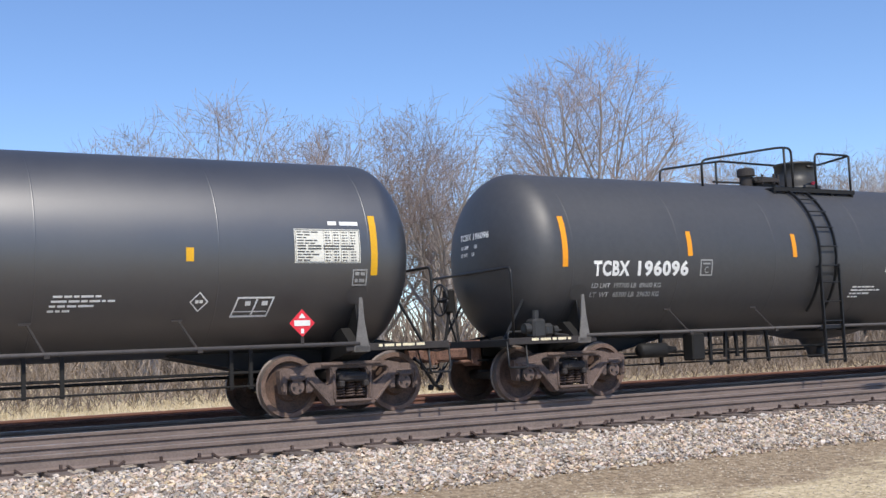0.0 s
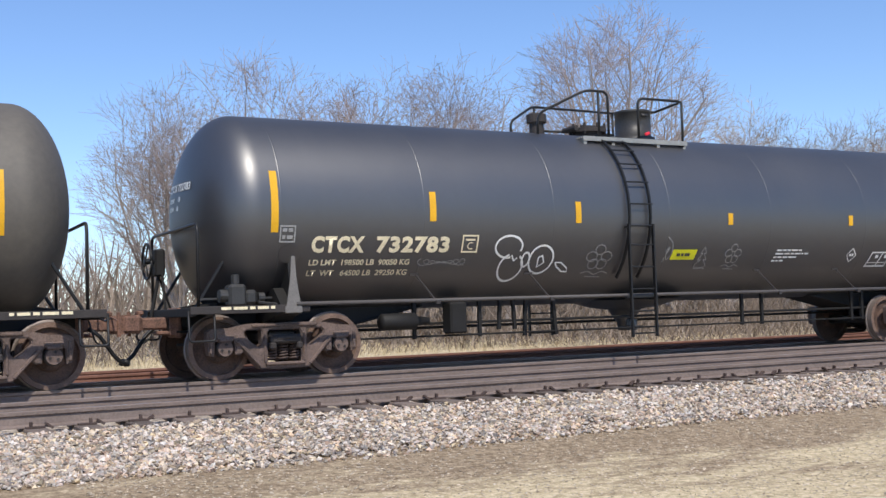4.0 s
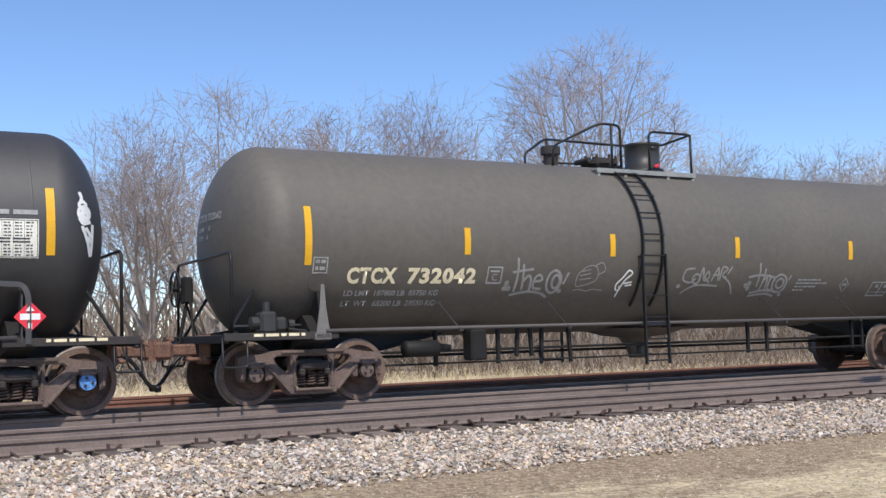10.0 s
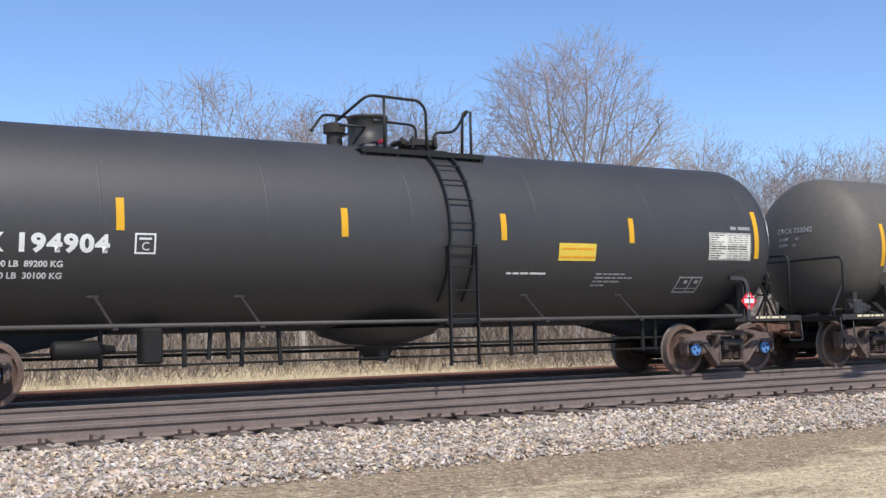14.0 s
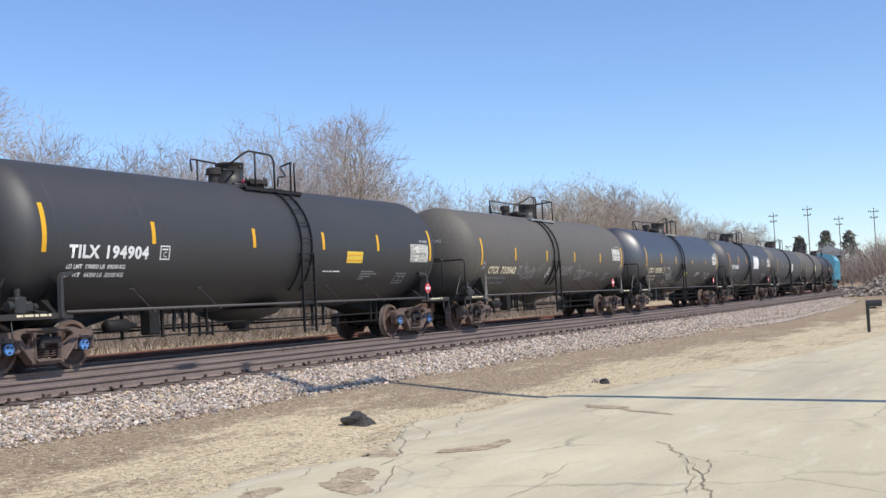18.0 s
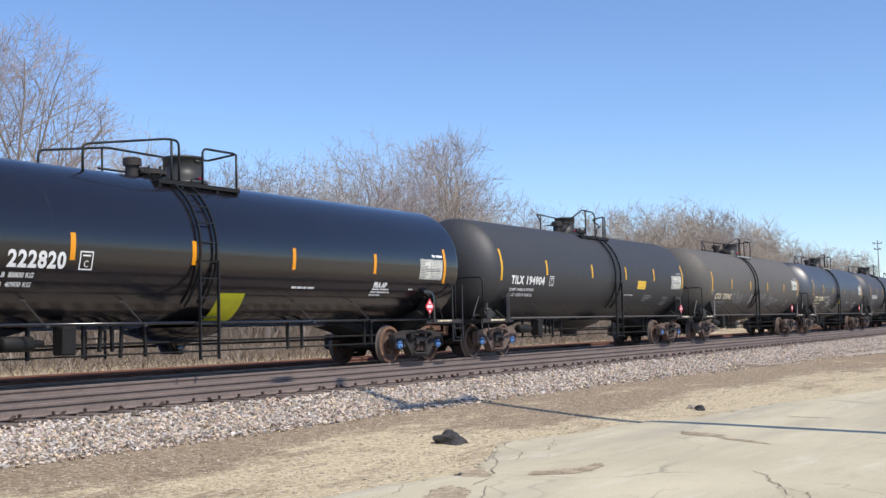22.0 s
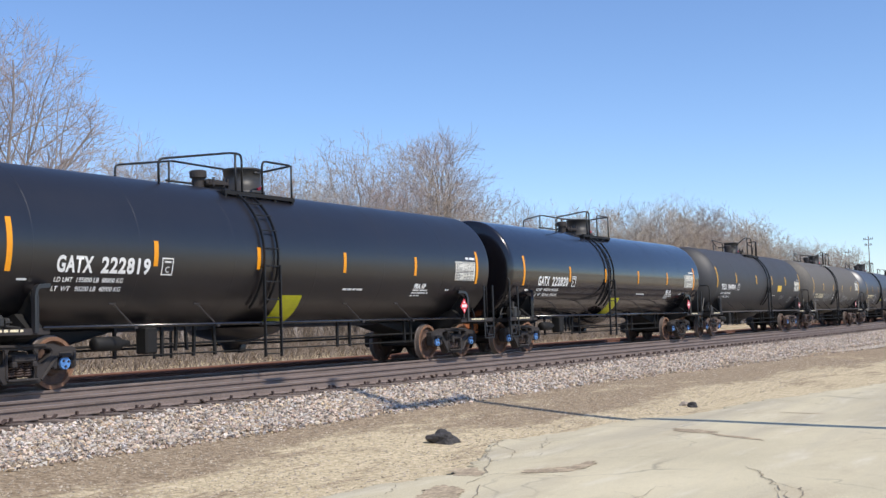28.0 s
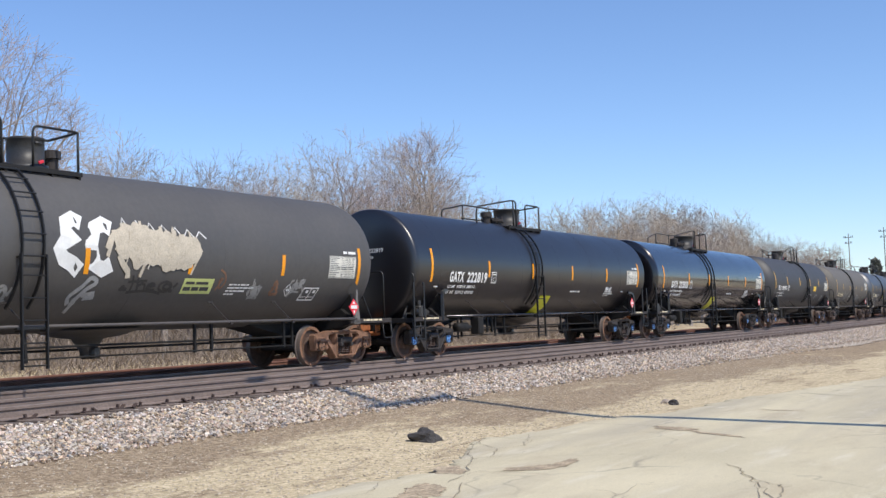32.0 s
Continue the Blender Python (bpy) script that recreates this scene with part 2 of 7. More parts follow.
# paints of the tanks
PAINT = {
    "A": tank_paint("charcoal tank paint", (0.034, 0.034, 0.036), 0.56, 0.04, shine=1.0),
    "B": tank_paint("satin dark grey tank paint", (0.0165, 0.0165, 0.019), 0.47, 0.022, 0.4, shine=1.0, ior=1.75),
    "C": tank_paint("faded olive grey tank paint", (0.094, 0.082, 0.065), 0.68, 0.08, 0.35, shine=0.85),
    "D": tank_paint("matte black tank paint", (0.024, 0.023, 0.0235), 0.6, 0.03, shine=0.9),
    "E": tank_paint("glossy black tank paint", (0.008, 0.007, 0.009), 0.2, 0.008, 0.3, coat=0.4, ior=1.6),
    "F": tank_paint("satin new black tank paint", (0.009, 0.008, 0.0095), 0.34, 0.010, 0.4, shine=0.75, ior=1.58),
    "G": tank_paint("dull grey tank paint", (0.052, 0.049, 0.046), 0.64, 0.09, shine=1.0),
}


# ---- mesh helpers ----
def mesh_of(bm, name, smooth=False):
    me = bpy.data.meshes.new(name)
    bm.to_mesh(me)
    bm.free()
    if smooth:
        me.polygons.foreach_set("use_smooth", [True] * len(me.polygons))
    return me


def part(name, bm, material, parent=None, label="", smooth=False, at=None):
    """Links a bmesh, or a mesh that is shared, as one object under a thing or a part."""
    me = bm if isinstance(bm, bpy.types.Mesh) else mesh_of(bm, name, smooth)
    if not me.materials:
        for m in material if isinstance(material, (list, tuple)) else [material]:
            me.materials.append(m)
    ob = new(name, me)
    if parent is not None:
        ob.parent = parent
    if at is not None:
        ob.matrix_basis = at
    if label:
        ob["label"] = label
    return ob


def thing(name, label, category, group="", at=None, kind=""):
    ob = new(name)
    if at is not None:
        ob.matrix_basis = at
    return tagged(ob, label, category, group, kind)


def box(bm, c, s, bevel=0.0, turn=None, mi=0):
    m = Matrix.Translation(c) @ (turn or Matrix()) @ Matrix.Diagonal((*s, 1))
    v = bmesh.ops.create_cube(bm, size=1, matrix=m)["verts"]
    if bevel:
        es = {e for x in v for e in x.link_edges}
        r = bmesh.ops.bevel(bm, geom=list(es), offset=bevel, segments=1, affect="EDGES")
        fs = r["faces"]
        if mi:
            for f in {f for x in r["verts"] for f in x.link_faces}:
                f.material_index = mi
    elif mi:
        for f in {f for x in v for f in x.link_faces}:
            f.material_index = mi
    return bm


def rod(bm, a, b, r, seg=8, r2=None, mi=0):
    a, b = Vector(a), Vector(b)
    d = b - a
    m = Matrix.Translation((a + b) / 2) @ d.to_track_quat("Z", "Y").to_matrix().to_4x4()
    v = bmesh.ops.create_cone(bm, cap_ends=True, segments=seg, radius1=r, radius2=r if r2 is None else r2, depth=d.length, matrix=m)["verts"]
    if mi:
        for f in {f for x in v for f in x.link_faces}:
            f.material_index = mi
    return bm


def tube(bm, pts, r, seg=7):
    """A bent pipe through the points."""
    pts = [Vector(p) for p in pts]
    rings = []
    up = None
    for i, p in enumerate(pts):
        d = (pts[min(i + 1, len(pts) - 1)] - pts[max(i - 1, 0)]).normalized()
        if up is None:
            up = d.orthogonal().normalized()
        up = (up - d * up.dot(d))
        up = up.normalized() if up.length > 1e-6 else d.orthogonal().normalized()
        side = d.cross(up)
        rings.append([bm.verts.new(p + (up * math.cos(a) + side * math.sin(a)) * r) for a in (2 * math.pi * k / seg for k in range(seg))])
    for q, w in zip(rings, rings[1:]):
        for k in range(seg):
            bm.faces.new((q[k], q[(k + 1) % seg], w[(k + 1) % seg], w[k]))
    bm.faces.new(rings[0][::-1])
    bm.faces.new(rings[-1])
    return bm


def bend(pts, r=0.12, n=4):
    """Rounds the corners of a line of points."""
    pts = [Vector(p) for p in pts]
    out = [pts[0]]
    for a, b, c in zip(pts, pts[1:], pts[2:]):
        u, v = (a - b), (c - b)
        k = min(r, u.length * 0.45, v.length * 0.45)
        p, q = b + u.normalized() * k, b + v.normalized() * k
        for i in range(n + 1):
            t = i / n
            out.append(p * (1 - t) ** 2 + b * 2 * t * (1 - t) + q * t * t)
    out.append(pts[-1])
    return out


def lathe(bm, profile, seg=48, axis="x", mi=None):
    """Turns (along, radius) points round an axis."""
    rings = []
    for u, r in profile:
        if r < 1e-5:
            rings.append([bm.verts.new({"x": (u, 0, 0), "y": (0, u, 0), "z": (0, 0, u)}[axis])])
            continue
        ring = []
        for k in range(seg):
            a = 2 * math.pi * k / seg
            c, s = r * math.cos(a), r * math.sin(a)
            ring.append(bm.verts.new({"x": (u, c, s), "y": (s, u, c), "z": (c, s, u)}[axis]))
        rings.append(ring)
    for i, (q, w) in enumerate(zip(rings, rings[1:])):
        for k in range(seg):
            j = (k + 1) % seg
            f = ([q[0], w[j], w[k]] if len(q) == 1 else [q[k], q[j], w[0]] if len(w) == 1 else [q[k], q[j], w[j], w[k]])
            fc = bm.faces.new(f)
            if mi:
                fc.material_index = mi[i]
    bmesh.ops.recalc_face_normals(bm, faces=bm.faces)
    return bm


def plate(bm, pts, n, thick):
    """A flat plate with the outline pts, thick along n."""
    n = Vector(n).normalized() * thick / 2
    a = [bm.verts.new(Vector(p) - n) for p in pts]
    b = [bm.verts.new(Vector(p) + n) for p in pts]
    bm.faces.new(a[::-1])
    bm.faces.new(b)
    for i in range(len(pts)):
        j = (i + 1) % len(pts)
        bm.faces.new((a[i], a[j], b[j], b[i]))
    bmesh.ops.recalc_face_normals(bm, faces=bm.faces)
    return bm


def along(s):
    """The line of the tracks: metres along it to the shift ahead, the shift aside and the heading."""
    if s <= CURVE_FROM:
        return s, 0.0, 0.0
    d = s - CURVE_FROM
    return s - CURVE ** 2 * d ** 3 / 6, CURVE * d * d / 2, CURVE * d


def on_track(s, centre, z=0.0):
    x, dy, a = along(s)
    return Matrix.Translation((x - centre_shift(centre, a), centre + dy, z)) @ Matrix.Rotation(a, 4, "Z")


def centre_shift(centre, a):
    return (centre - TRAIN_TRACK) * math.sin(a)


# ---- ground ----
def height(x, y):
    """Height of the ground: flat road side, a verge that rises to the bed of the tracks, level behind, a rise far ahead."""
    bend_y = along(max(x, 0))[1] if x < 260 else along(260)[1]
    v = y - bend_y
    if v < 7:
        z = 0.0
    elif v < 11.0:
        z = 0.27 * ((v - 7) / 4.0) ** 1.3
    elif v < 23:
        z = 0.27
    elif v < 26:
        z = 0.27 + 0.15 * (v - 23) / 3
    else:
        z = 0.42 + 0.012 * min(v - 26, 120)
    z += 0.75 * math.exp(-((x - 98) / 7) ** 2 - ((v - 6.6) / 4.5) ** 2) if 70 < x < 130 else 0
    if x > 255:
        z += 6.2 * min(1.0, (x - 255) / 65)
    if x > 70:
        z += 0.0065 * min(x - 70, 250) * max(0.0, min(1.0, (14 - v) / 10))
    z += 0.035 * noise.noise(Vector((x * 0.35, y * 0.35, 0))) * (1 if v > 7.3 else 0.25)
    return z - 0.02


def spaced(edges):
    out = []
    for (a, b, step) in edges:
        n = max(1, round((b - a) / step))
        out += [a + (b - a) * i / n for i in range(n)]
    return out + [edges[-1][1]]


def ground_material():
    m = bpy.data.materials.new("dry verge, gravel and dead grass")
    m.use_nodes = True
    nt = m.node_tree
    b = nt.nodes["Principled BSDF"]
    geo = nt.nodes.new("ShaderNodeNewGeometry")
    att = nt.nodes.new("ShaderNodeAttribute")
    att.attribute_name = "cover"

    lie = nt.nodes.new("ShaderNodeMapping")
    lie.inputs["Rotation"].default_value = (0, 0, radians(4))
    lie.inputs["Scale"].default_value = (0.4, 1.25, 1)
    nt.links.new(geo.outputs["Position"], lie.inputs[0])

    def noise_node(scale, detail=6, rough=0.65, along_way=False):
        n = nt.nodes.new("ShaderNodeTexNoise")
        n.inputs["Scale"].default_value, n.inputs["Detail"].default_value, n.inputs["Roughness"].default_value = scale, detail, rough
        nt.links.new(lie.outputs[0] if along_way else geo.outputs["Position"], n.inputs["Vector"])
        return n.outputs[0]

    def ramp(src, stops):
        r = nt.nodes.new("ShaderNodeValToRGB")
        el = r.color_ramp.elements
        while len(el) < len(stops):
            el.new(0.5)
        for k, (p, c) in zip(el, stops):
            k.position, k.color = p, (*c, 1)
        nt.links.new(src, r.inputs[0])
        return r.outputs[0]

    def mix(f, a, c):
        x = nt.nodes.new("ShaderNodeMix")
        x.data_type = "RGBA"
        for s, v in (("Factor", f), ("A", a), ("B", c)):
            nt.links.new(v, x.inputs[s])
        return x.outputs["Result"]

    big, mid, fine, grit = noise_node(0.6, 6, 0.65, True), noise_node(3.0, 9, 0.75, True), noise_node(13, 10, 0.8), noise_node(70, 4, 0.7)
    dirt = ramp(fine, [(0.38, (0.17, 0.125, 0.082)), (0.5, (0.30, 0.225, 0.145)), (0.62, (0.50, 0.395, 0.27))])
    straw = ramp(fine, [(0.38, (0.37, 0.30, 0.18)), (0.5, (0.57, 0.465, 0.295)), (0.62, (0.78, 0.655, 0.45))])
    # the cover of straw over dirt follows its own drifts
    sep = nt.nodes.new("ShaderNodeSeparateColor")
    nt.links.new(att.outputs["Color"], sep.inputs[0])
    s1 = nt.nodes.new("ShaderNodeMath")
    s1.operation = "ADD"
    nt.links.new(sep.outputs[0], s1.inputs[0])
    nt.links.new(mid, s1.inputs[1])
    s2 = nt.nodes.new("ShaderNodeMath")
    s2.operation = "ADD"
    nt.links.new(s1.outputs[0], s2.inputs[0])
    nt.links.new(big, s2.inputs[1])
    f = nt.nodes.new("ShaderNodeMapRange")
    f.inputs["From Min"].default_value, f.inputs["From Max"].default_value = 1.29, 1.50
    nt.links.new(s2.outputs[0], f.inputs[0])
    nt.links.new(mix(f.outputs[0], dirt, straw), b.inputs["Base Color"])
    b.inputs["Roughness"].default_value = 0.95
    b.inputs["Specular IOR Level"].default_value = 0.15
    bp = nt.nodes.new("ShaderNodeBump")
    bp.inputs["Strength"].default_value, bp.inputs["Distance"].default_value = 0.4, 0.025
    h = nt.nodes.new("ShaderNodeMath")
    h.operation = "ADD"
    nt.links.new(fine, h.inputs[0])
    nt.links.new(grit, h.inputs[1])
    nt.links.new(h.outputs[0], bp.inputs["Height"])
    nt.links.new(bp.outputs[0], b.inputs["Normal"])
    return m


def build_ground():
    xs = spaced([(-2500, -300, 400), (-300, -40, 30), (-40, 0, 2.0), (0, 40, 0.4), (40, 130, 2.0), (130, 400, 15), (400, 2500, 300)])
    ys = spaced([(-2500, -200, 400), (-200, -20, 20), (-20, 4, 2.0), (4, 13, 0.3), (13, 40, 1.5), (40, 120, 8), (120, 400, 40), (400, 2500, 300)])
    verts = [(x, y, height(x, y)) for y in ys for x in xs]
    n = len(xs)
    faces = [(j * n + i, j * n + i + 1, (j + 1) * n + i + 1, (j + 1) * n + i) for j in range(len(ys) - 1) for i in range(n - 1)]
    me = bpy.data.meshes.new("ground")
    me.from_pydata(verts, [], faces)
    me.polygons.foreach_set("use_smooth", [True] * len(me.polygons))
    col = me.color_attributes.new("cover", "FLOAT_COLOR", "POINT")
    for i, (x, y, z) in enumerate(verts):
        v = y - along(max(0, min(x, 260)))[1]
        # how much dead grass lies on the soil
        gap = float(np.interp(x, [0, 24, 52, 70, 140], [10.75, 10.7, 9.2, 9.5, 10.1])) - v
        if v > 22:
            c = 0.9 if x < 18 else 0.4
        else:
            drift = 0.5 * noise.noise(Vector((x * 0.22, v * 0.5, 6)))
            c = 0.20 + 0.31 * max(0.0, min(1.0, (gap - (1.1 if x < 16 else 1.6) + drift) / 1.3)) + 0.10 * noise.noise(Vector((x * 0.35, v * 1.1, 11)))
        col.data[i].color = (c, 0, 0, 1)
    me.materials.append(ground_material())
    return tagged(new("ground", me), "dry trackside verge of dirt, grit and dead grass", "ground", kind="structure")


build_ground()


def road_edge(x):
    """How far the broken edge of the old road reaches towards the tracks."""
    base = np.interp(x, [-60, 4, 8.2, 9.5, 10.6, 11.1, 12.0, 13.2, 13.9, 15, 18, 18.5, 21.6, 25, 28.5, 33, 44, 60, 75, 120, 300], [6.2, 6.5, 6.76, 6.9, 6.75, 6.5, 6.95, 7.35, 7.5, 7.36, 7.1, 6.5, 6.3, 5.5, 4.7, 4.2, 3.5, 3.6, 4.0, 3.0, 2.0])
    return base + 0.12 * noise.noise(Vector((x * 0.9, 3.1, 0))) + 0.16 * noise.noise(Vector((x * 3.1, 7.7, 0))) + 0.12 * noise.noise(Vector((x * 8.3, 2.7, 0)))


def build_road():
    xs = spaced([(-120, 0, 4), (0, 40, 0.06), (40, 110, 1.2), (110, 320, 12)])
    verts, faces = [], []
    cols = [0.0, 0.04, 0.1, 0.3, 1.5, 4, 9, 30, 60]
    for x in xs:
        e = road_edge(x)
        for k, d in enumerate(cols):
            y = e - d
            top = 0.035 if k > 2 else (0.03 if k == 2 else 0.018 if k == 1 else -0.02)
            z = (height(x, y) if y > 3 else height(x, 3) if x < 70 else height(x, y)) + top
            verts.append((x, y + (0.03 * noise.noise(Vector((x * 9, 1, 0))) if k < 3 else 0), z + 0.006 * noise.noise(Vector((x * 0.8, y * 0.8, 4)))))
    n = len(cols)
    for i in range(len(xs) - 1):
        for j in range(n - 1):
            faces.append((i * n + j, i * n + j + 1, (i + 1) * n + j + 1, (i + 1) * n + j))
    me = bpy.data.meshes.new("road")
    me.from_pydata(verts, [], faces)
    bmn = bmesh.new()
    bmn.from_mesh(me)
    bmesh.ops.recalc_face_normals(bmn, faces=bmn.faces)
    if sum(f.normal.z for f in bmn.faces) < 0:
        bmesh.ops.reverse_faces(bmn, faces=bmn.faces)
    bmn.to_mesh(me)
    bmn.free()
    m = mat("bleached worn asphalt", (0.555, 0.482, 0.315), 0.9, 0, 0.16, 0.35, 70, 0.25, tint=(0.625, 0.548, 0.37), stretch=(0.6, 1, 1))
    nt = m.node_tree
    b = nt.nodes["Principled BSDF"]
    prev = b.inputs["Base Color"].links[0].from_socket
    geo = nt.nodes.new("ShaderNodeNewGeometry")
    # long wheel stains and fine cracks
    mp = nt.nodes.new("ShaderNodeMapping")
    mp.inputs["Rotation"].default_value = (0, 0, radians(8))
    mp.inputs["Scale"].default_value = (0.09, 0.9, 1)
    nt.links.new(geo.outputs["Position"], mp.inputs[0])
    ns = nt.nodes.new("ShaderNodeTexNoise")
    ns.inputs["Scale"].default_value, ns.inputs["Detail"].default_value = 1.0, 7
    nt.links.new(mp.outputs[0], ns.inputs["Vector"])
    rs = nt.nodes.new("ShaderNodeMapRange")
    rs.inputs["From Min"].default_value, rs.inputs["From Max"].default_value = 0.46, 0.70
    rs.inputs["To Max"].default_value = 0.6
    nt.links.new(ns.outputs[0], rs.inputs[0])
    mx = nt.nodes.new("ShaderNodeMix")
    mx.data_type = "RGBA"
    mx.inputs["B"].default_value = (0.35, 0.305, 0.235, 1)
    nt.links.new(rs.outputs[0], mx.inputs["Factor"])
    nt.links.new(prev, mx.inputs["A"])
    # blotches of old patching and dust, and a scatter of small dark pits
    for lie, scale, lo, hi, most, shade in (((0.35, 0.8, 1), 1.5, 0.52, 0.68, 0.55, (0.46, 0.38, 0.25, 1)), ((0.5, 1.0, 1), 5.0, 0.60, 0.74, 0.55, (0.36, 0.30, 0.20, 1)), ((0.25, 1.1, 1), 2.2, 0.55, 0.70, 0.6, (0.70, 0.64, 0.50, 1))):
        bl = nt.nodes.new("ShaderNodeMapping")
        bl.inputs["Rotation"].default_value = (0, 0, radians(12))
        bl.inputs["Scale"].default_value = lie
        bl.inputs["Location"].default_value = (scale * 3.1, scale, 0)
        nt.links.new(geo.outputs["Position"], bl.inputs[0])
        bn = nt.nodes.new("ShaderNodeTexNoise")
        bn.inputs["Scale"].default_value, bn.inputs["Detail"].default_value, bn.inputs["Roughness"].default_value = scale, 9, 0.68
        nt.links.new(bl.outputs[0], bn.inputs["Vector"])
        br = nt.nodes.new("ShaderNodeMapRange")
        br.inputs["From Min"].default_value, br.inputs["From Max"].default_value, br.inputs["To Max"].default_value = lo, hi, most
        nt.links.new(bn.outputs[0], br.inputs[0])
        bx = nt.nodes.new("ShaderNodeMix")
        bx.data_type = "RGBA"
        bx.inputs["B"].default_value = shade
        nt.links.new(br.outputs[0], bx.inputs["Factor"])
        nt.links.new(mx.outputs["Result"], bx.inputs["A"])
        mx = bx
    wob = nt.nodes.new("ShaderNodeTexNoise")
    wob.inputs["Scale"].default_value, wob.inputs["Detail"].default_value = 1.3, 5
    nt.links.new(geo.outputs["Position"], wob.inputs["Vector"])
    ws = nt.nodes.new("ShaderNodeVectorMath")
    ws.operation = "MULTIPLY_ADD"
    ws.inputs[1].default_value = (0.9, 0.9, 0)
    nt.links.new(wob.outputs["Color"], ws.inputs[0])
    nt.links.new(geo.outputs["Position"], ws.inputs[2])
    vo = nt.nodes.new("ShaderNodeTexVoronoi")
    vo.feature = "DISTANCE_TO_EDGE"
    vo.inputs["Scale"].default_value = 0.42
    nt.links.new(ws.outputs[0], vo.inputs["Vector"])
    rc = nt.nodes.new("ShaderNodeMapRange")
    rc.inputs["From Min"].default_value, rc.inputs["From Max"].default_value = 0.0, 0.012
    rc.inputs["To Min"].default_value, rc.inputs["To Max"].default_value = 0.55, 0.0
    nt.links.new(vo.outputs["Distance"], rc.inputs[0])
    gate = nt.nodes.new("ShaderNodeTexNoise")
    gate.inputs["Scale"].default_value = 0.35
    nt.links.new(geo.outputs["Position"], gate.inputs["Vector"])
    rg = nt.nodes.new("ShaderNodeMapRange")
    rg.inputs["From Min"].default_value, rg.inputs["From Max"].default_value = 0.45, 0.62
    nt.links.new(gate.outputs[0], rg.inputs[0])
    mu = nt.nodes.new("ShaderNodeMath")
    mu.operation = "MULTIPLY"
    nt.links.new(rc.outputs[0], mu.inputs[0])
    nt.links.new(rg.outputs[0], mu.inputs[1])
    mc = nt.nodes.new("ShaderNodeMix")
    mc.data_type = "RGBA"
    mc.inputs["B"].default_value = (0.16, 0.14, 0.115, 1)
    nt.links.new(mu.outputs[0], mc.inputs["Factor"])
    nt.links.new(mx.outputs["Result"], mc.inputs["A"])
    nt.links.new(mc.outputs["Result"], b.inputs["Base Color"])
    me.materials.append(m)
    return tagged(new("road", me), "bleached worn asphalt road with a crumbling edge", "road", kind="structure")


build_road()


def road_z(x, y):
    return (height(x, y) if y > 3 else height(x, 3)) + 0.035


def blot(bm, cx, cy, rx, ry, turn, seed, z=0.004, n=110, rough=0.5):
    """A ragged flat patch lying on the road."""
    rnd = random.Random(seed)
    c, s = math.cos(turn), math.sin(turn)
    ring, inner = [], []
    ph = rnd.random() * 20
    for k in range(n):
        a = 2 * math.pi * k / n
        r = 1 + rough * noise.noise(Vector((math.cos(a) * 1.7 + ph, math.sin(a) * 1.7, seed))) + rough * 0.6 * noise.noise(Vector((math.cos(a) * 5 + ph, math.sin(a) * 5, seed + 9))) + 0.12 * noise.noise(Vector((math.cos(a) * 14 + ph, math.sin(a) * 14, seed)))
        u, v = rx * r * math.cos(a), ry * r * math.sin(a)
        x, y = cx + u * c - v * s, cy + u * s + v * c
        ring.append(bm.verts.new((x, y, road_z(x, y) + z)))
    mid = bm.verts.new((cx, cy, road_z(cx, cy) + z))
    for k in range(n):
        bm.faces.new((ring[k], ring[(k + 1) % n], mid))
    return bm


# ---- tracks ----
def rail_profile():
    h = [(-0.07, 0), (0.07, 0), (0.07, 0.012), (0.014, 0.032), (0.010, 0.115), (0.034, 0.13), (0.036, 0.162), (0.026, 0.172), (-0.026, 0.172), (-0.036, 0.162), (-0.034, 0.13), (-0.010, 0.115), (-0.014, 0.032), (-0.07, 0.012)]
    return [(a, b - 0.172) for a, b in h]


def build_rail(name, centre, side, parent, side_mat, top_mat):
    prof = rail_profile()
    n = len(prof)
    ss = spaced([(-120, 44, 12), (44, 260, 6)])
    verts, faces, mi = [], [], []
    for s in ss:
        m = on_track(s, centre, RAIL)
        for a, b in prof:
            verts.append(m @ Vector((0, side * GAUGE_HALF + side * 0.036 + a, b)))
    for i in range(len(ss) - 1):
        for k in range(n):
            j = (k + 1) % n
            faces.append((i * n + k, i * n + j, (i + 1) * n + j, (i + 1) * n + k))
            mi.append(1 if k == 7 else 0)
    me = bpy.data.meshes.new(name)
    me.from_pydata([tuple(v) for v in verts], [], faces)
    me.materials.append(side_mat)
    me.materials.append(top_mat)
    me.polygons.foreach_set("material_index", mi)
    bmn = bmesh.new()
    bmn.from_mesh(me)
    bmesh.ops.recalc_face_normals(bmn, faces=bmn.faces)
    bmn.to_mesh(me)
    bmn.free()
    return part(name, me, None, parent)


def tie_mesh():
    bm = bmesh.new()
    box(bm, (0, 0, 0), (0.23, 2.6, 0.18), 0.012)
    return mesh_of(bm, "tie")


TIE = tie_mesh()
TIE.materials.append(M["tie"])


def joined_boxes(name, frames, size, material, parent):
    """Many alike blocks in one mesh."""
    c = np.array([(x, y, z) for z in (-0.5, 0.5) for y in (-0.5, 0.5) for x in (-0.5, 0.5)]) * np.array(size)
    f = [(0, 2, 3, 1), (4, 5, 7, 6), (0, 1, 5, 4), (2, 6, 7, 3), (0, 4, 6, 2), (1, 3, 7, 5)]
    verts, faces = [], []
    for m in frames:
        k = len(verts)
        verts += [tuple(m @ Vector(v)) for v in c]
        faces += [tuple(k + i for i in q) for q in f]
    me = bpy.data.meshes.new(name)
    me.from_pydata(verts, [], faces)
    me.materials.append(material)
    return tagged(part(name, me, None, parent), kind="stuff")


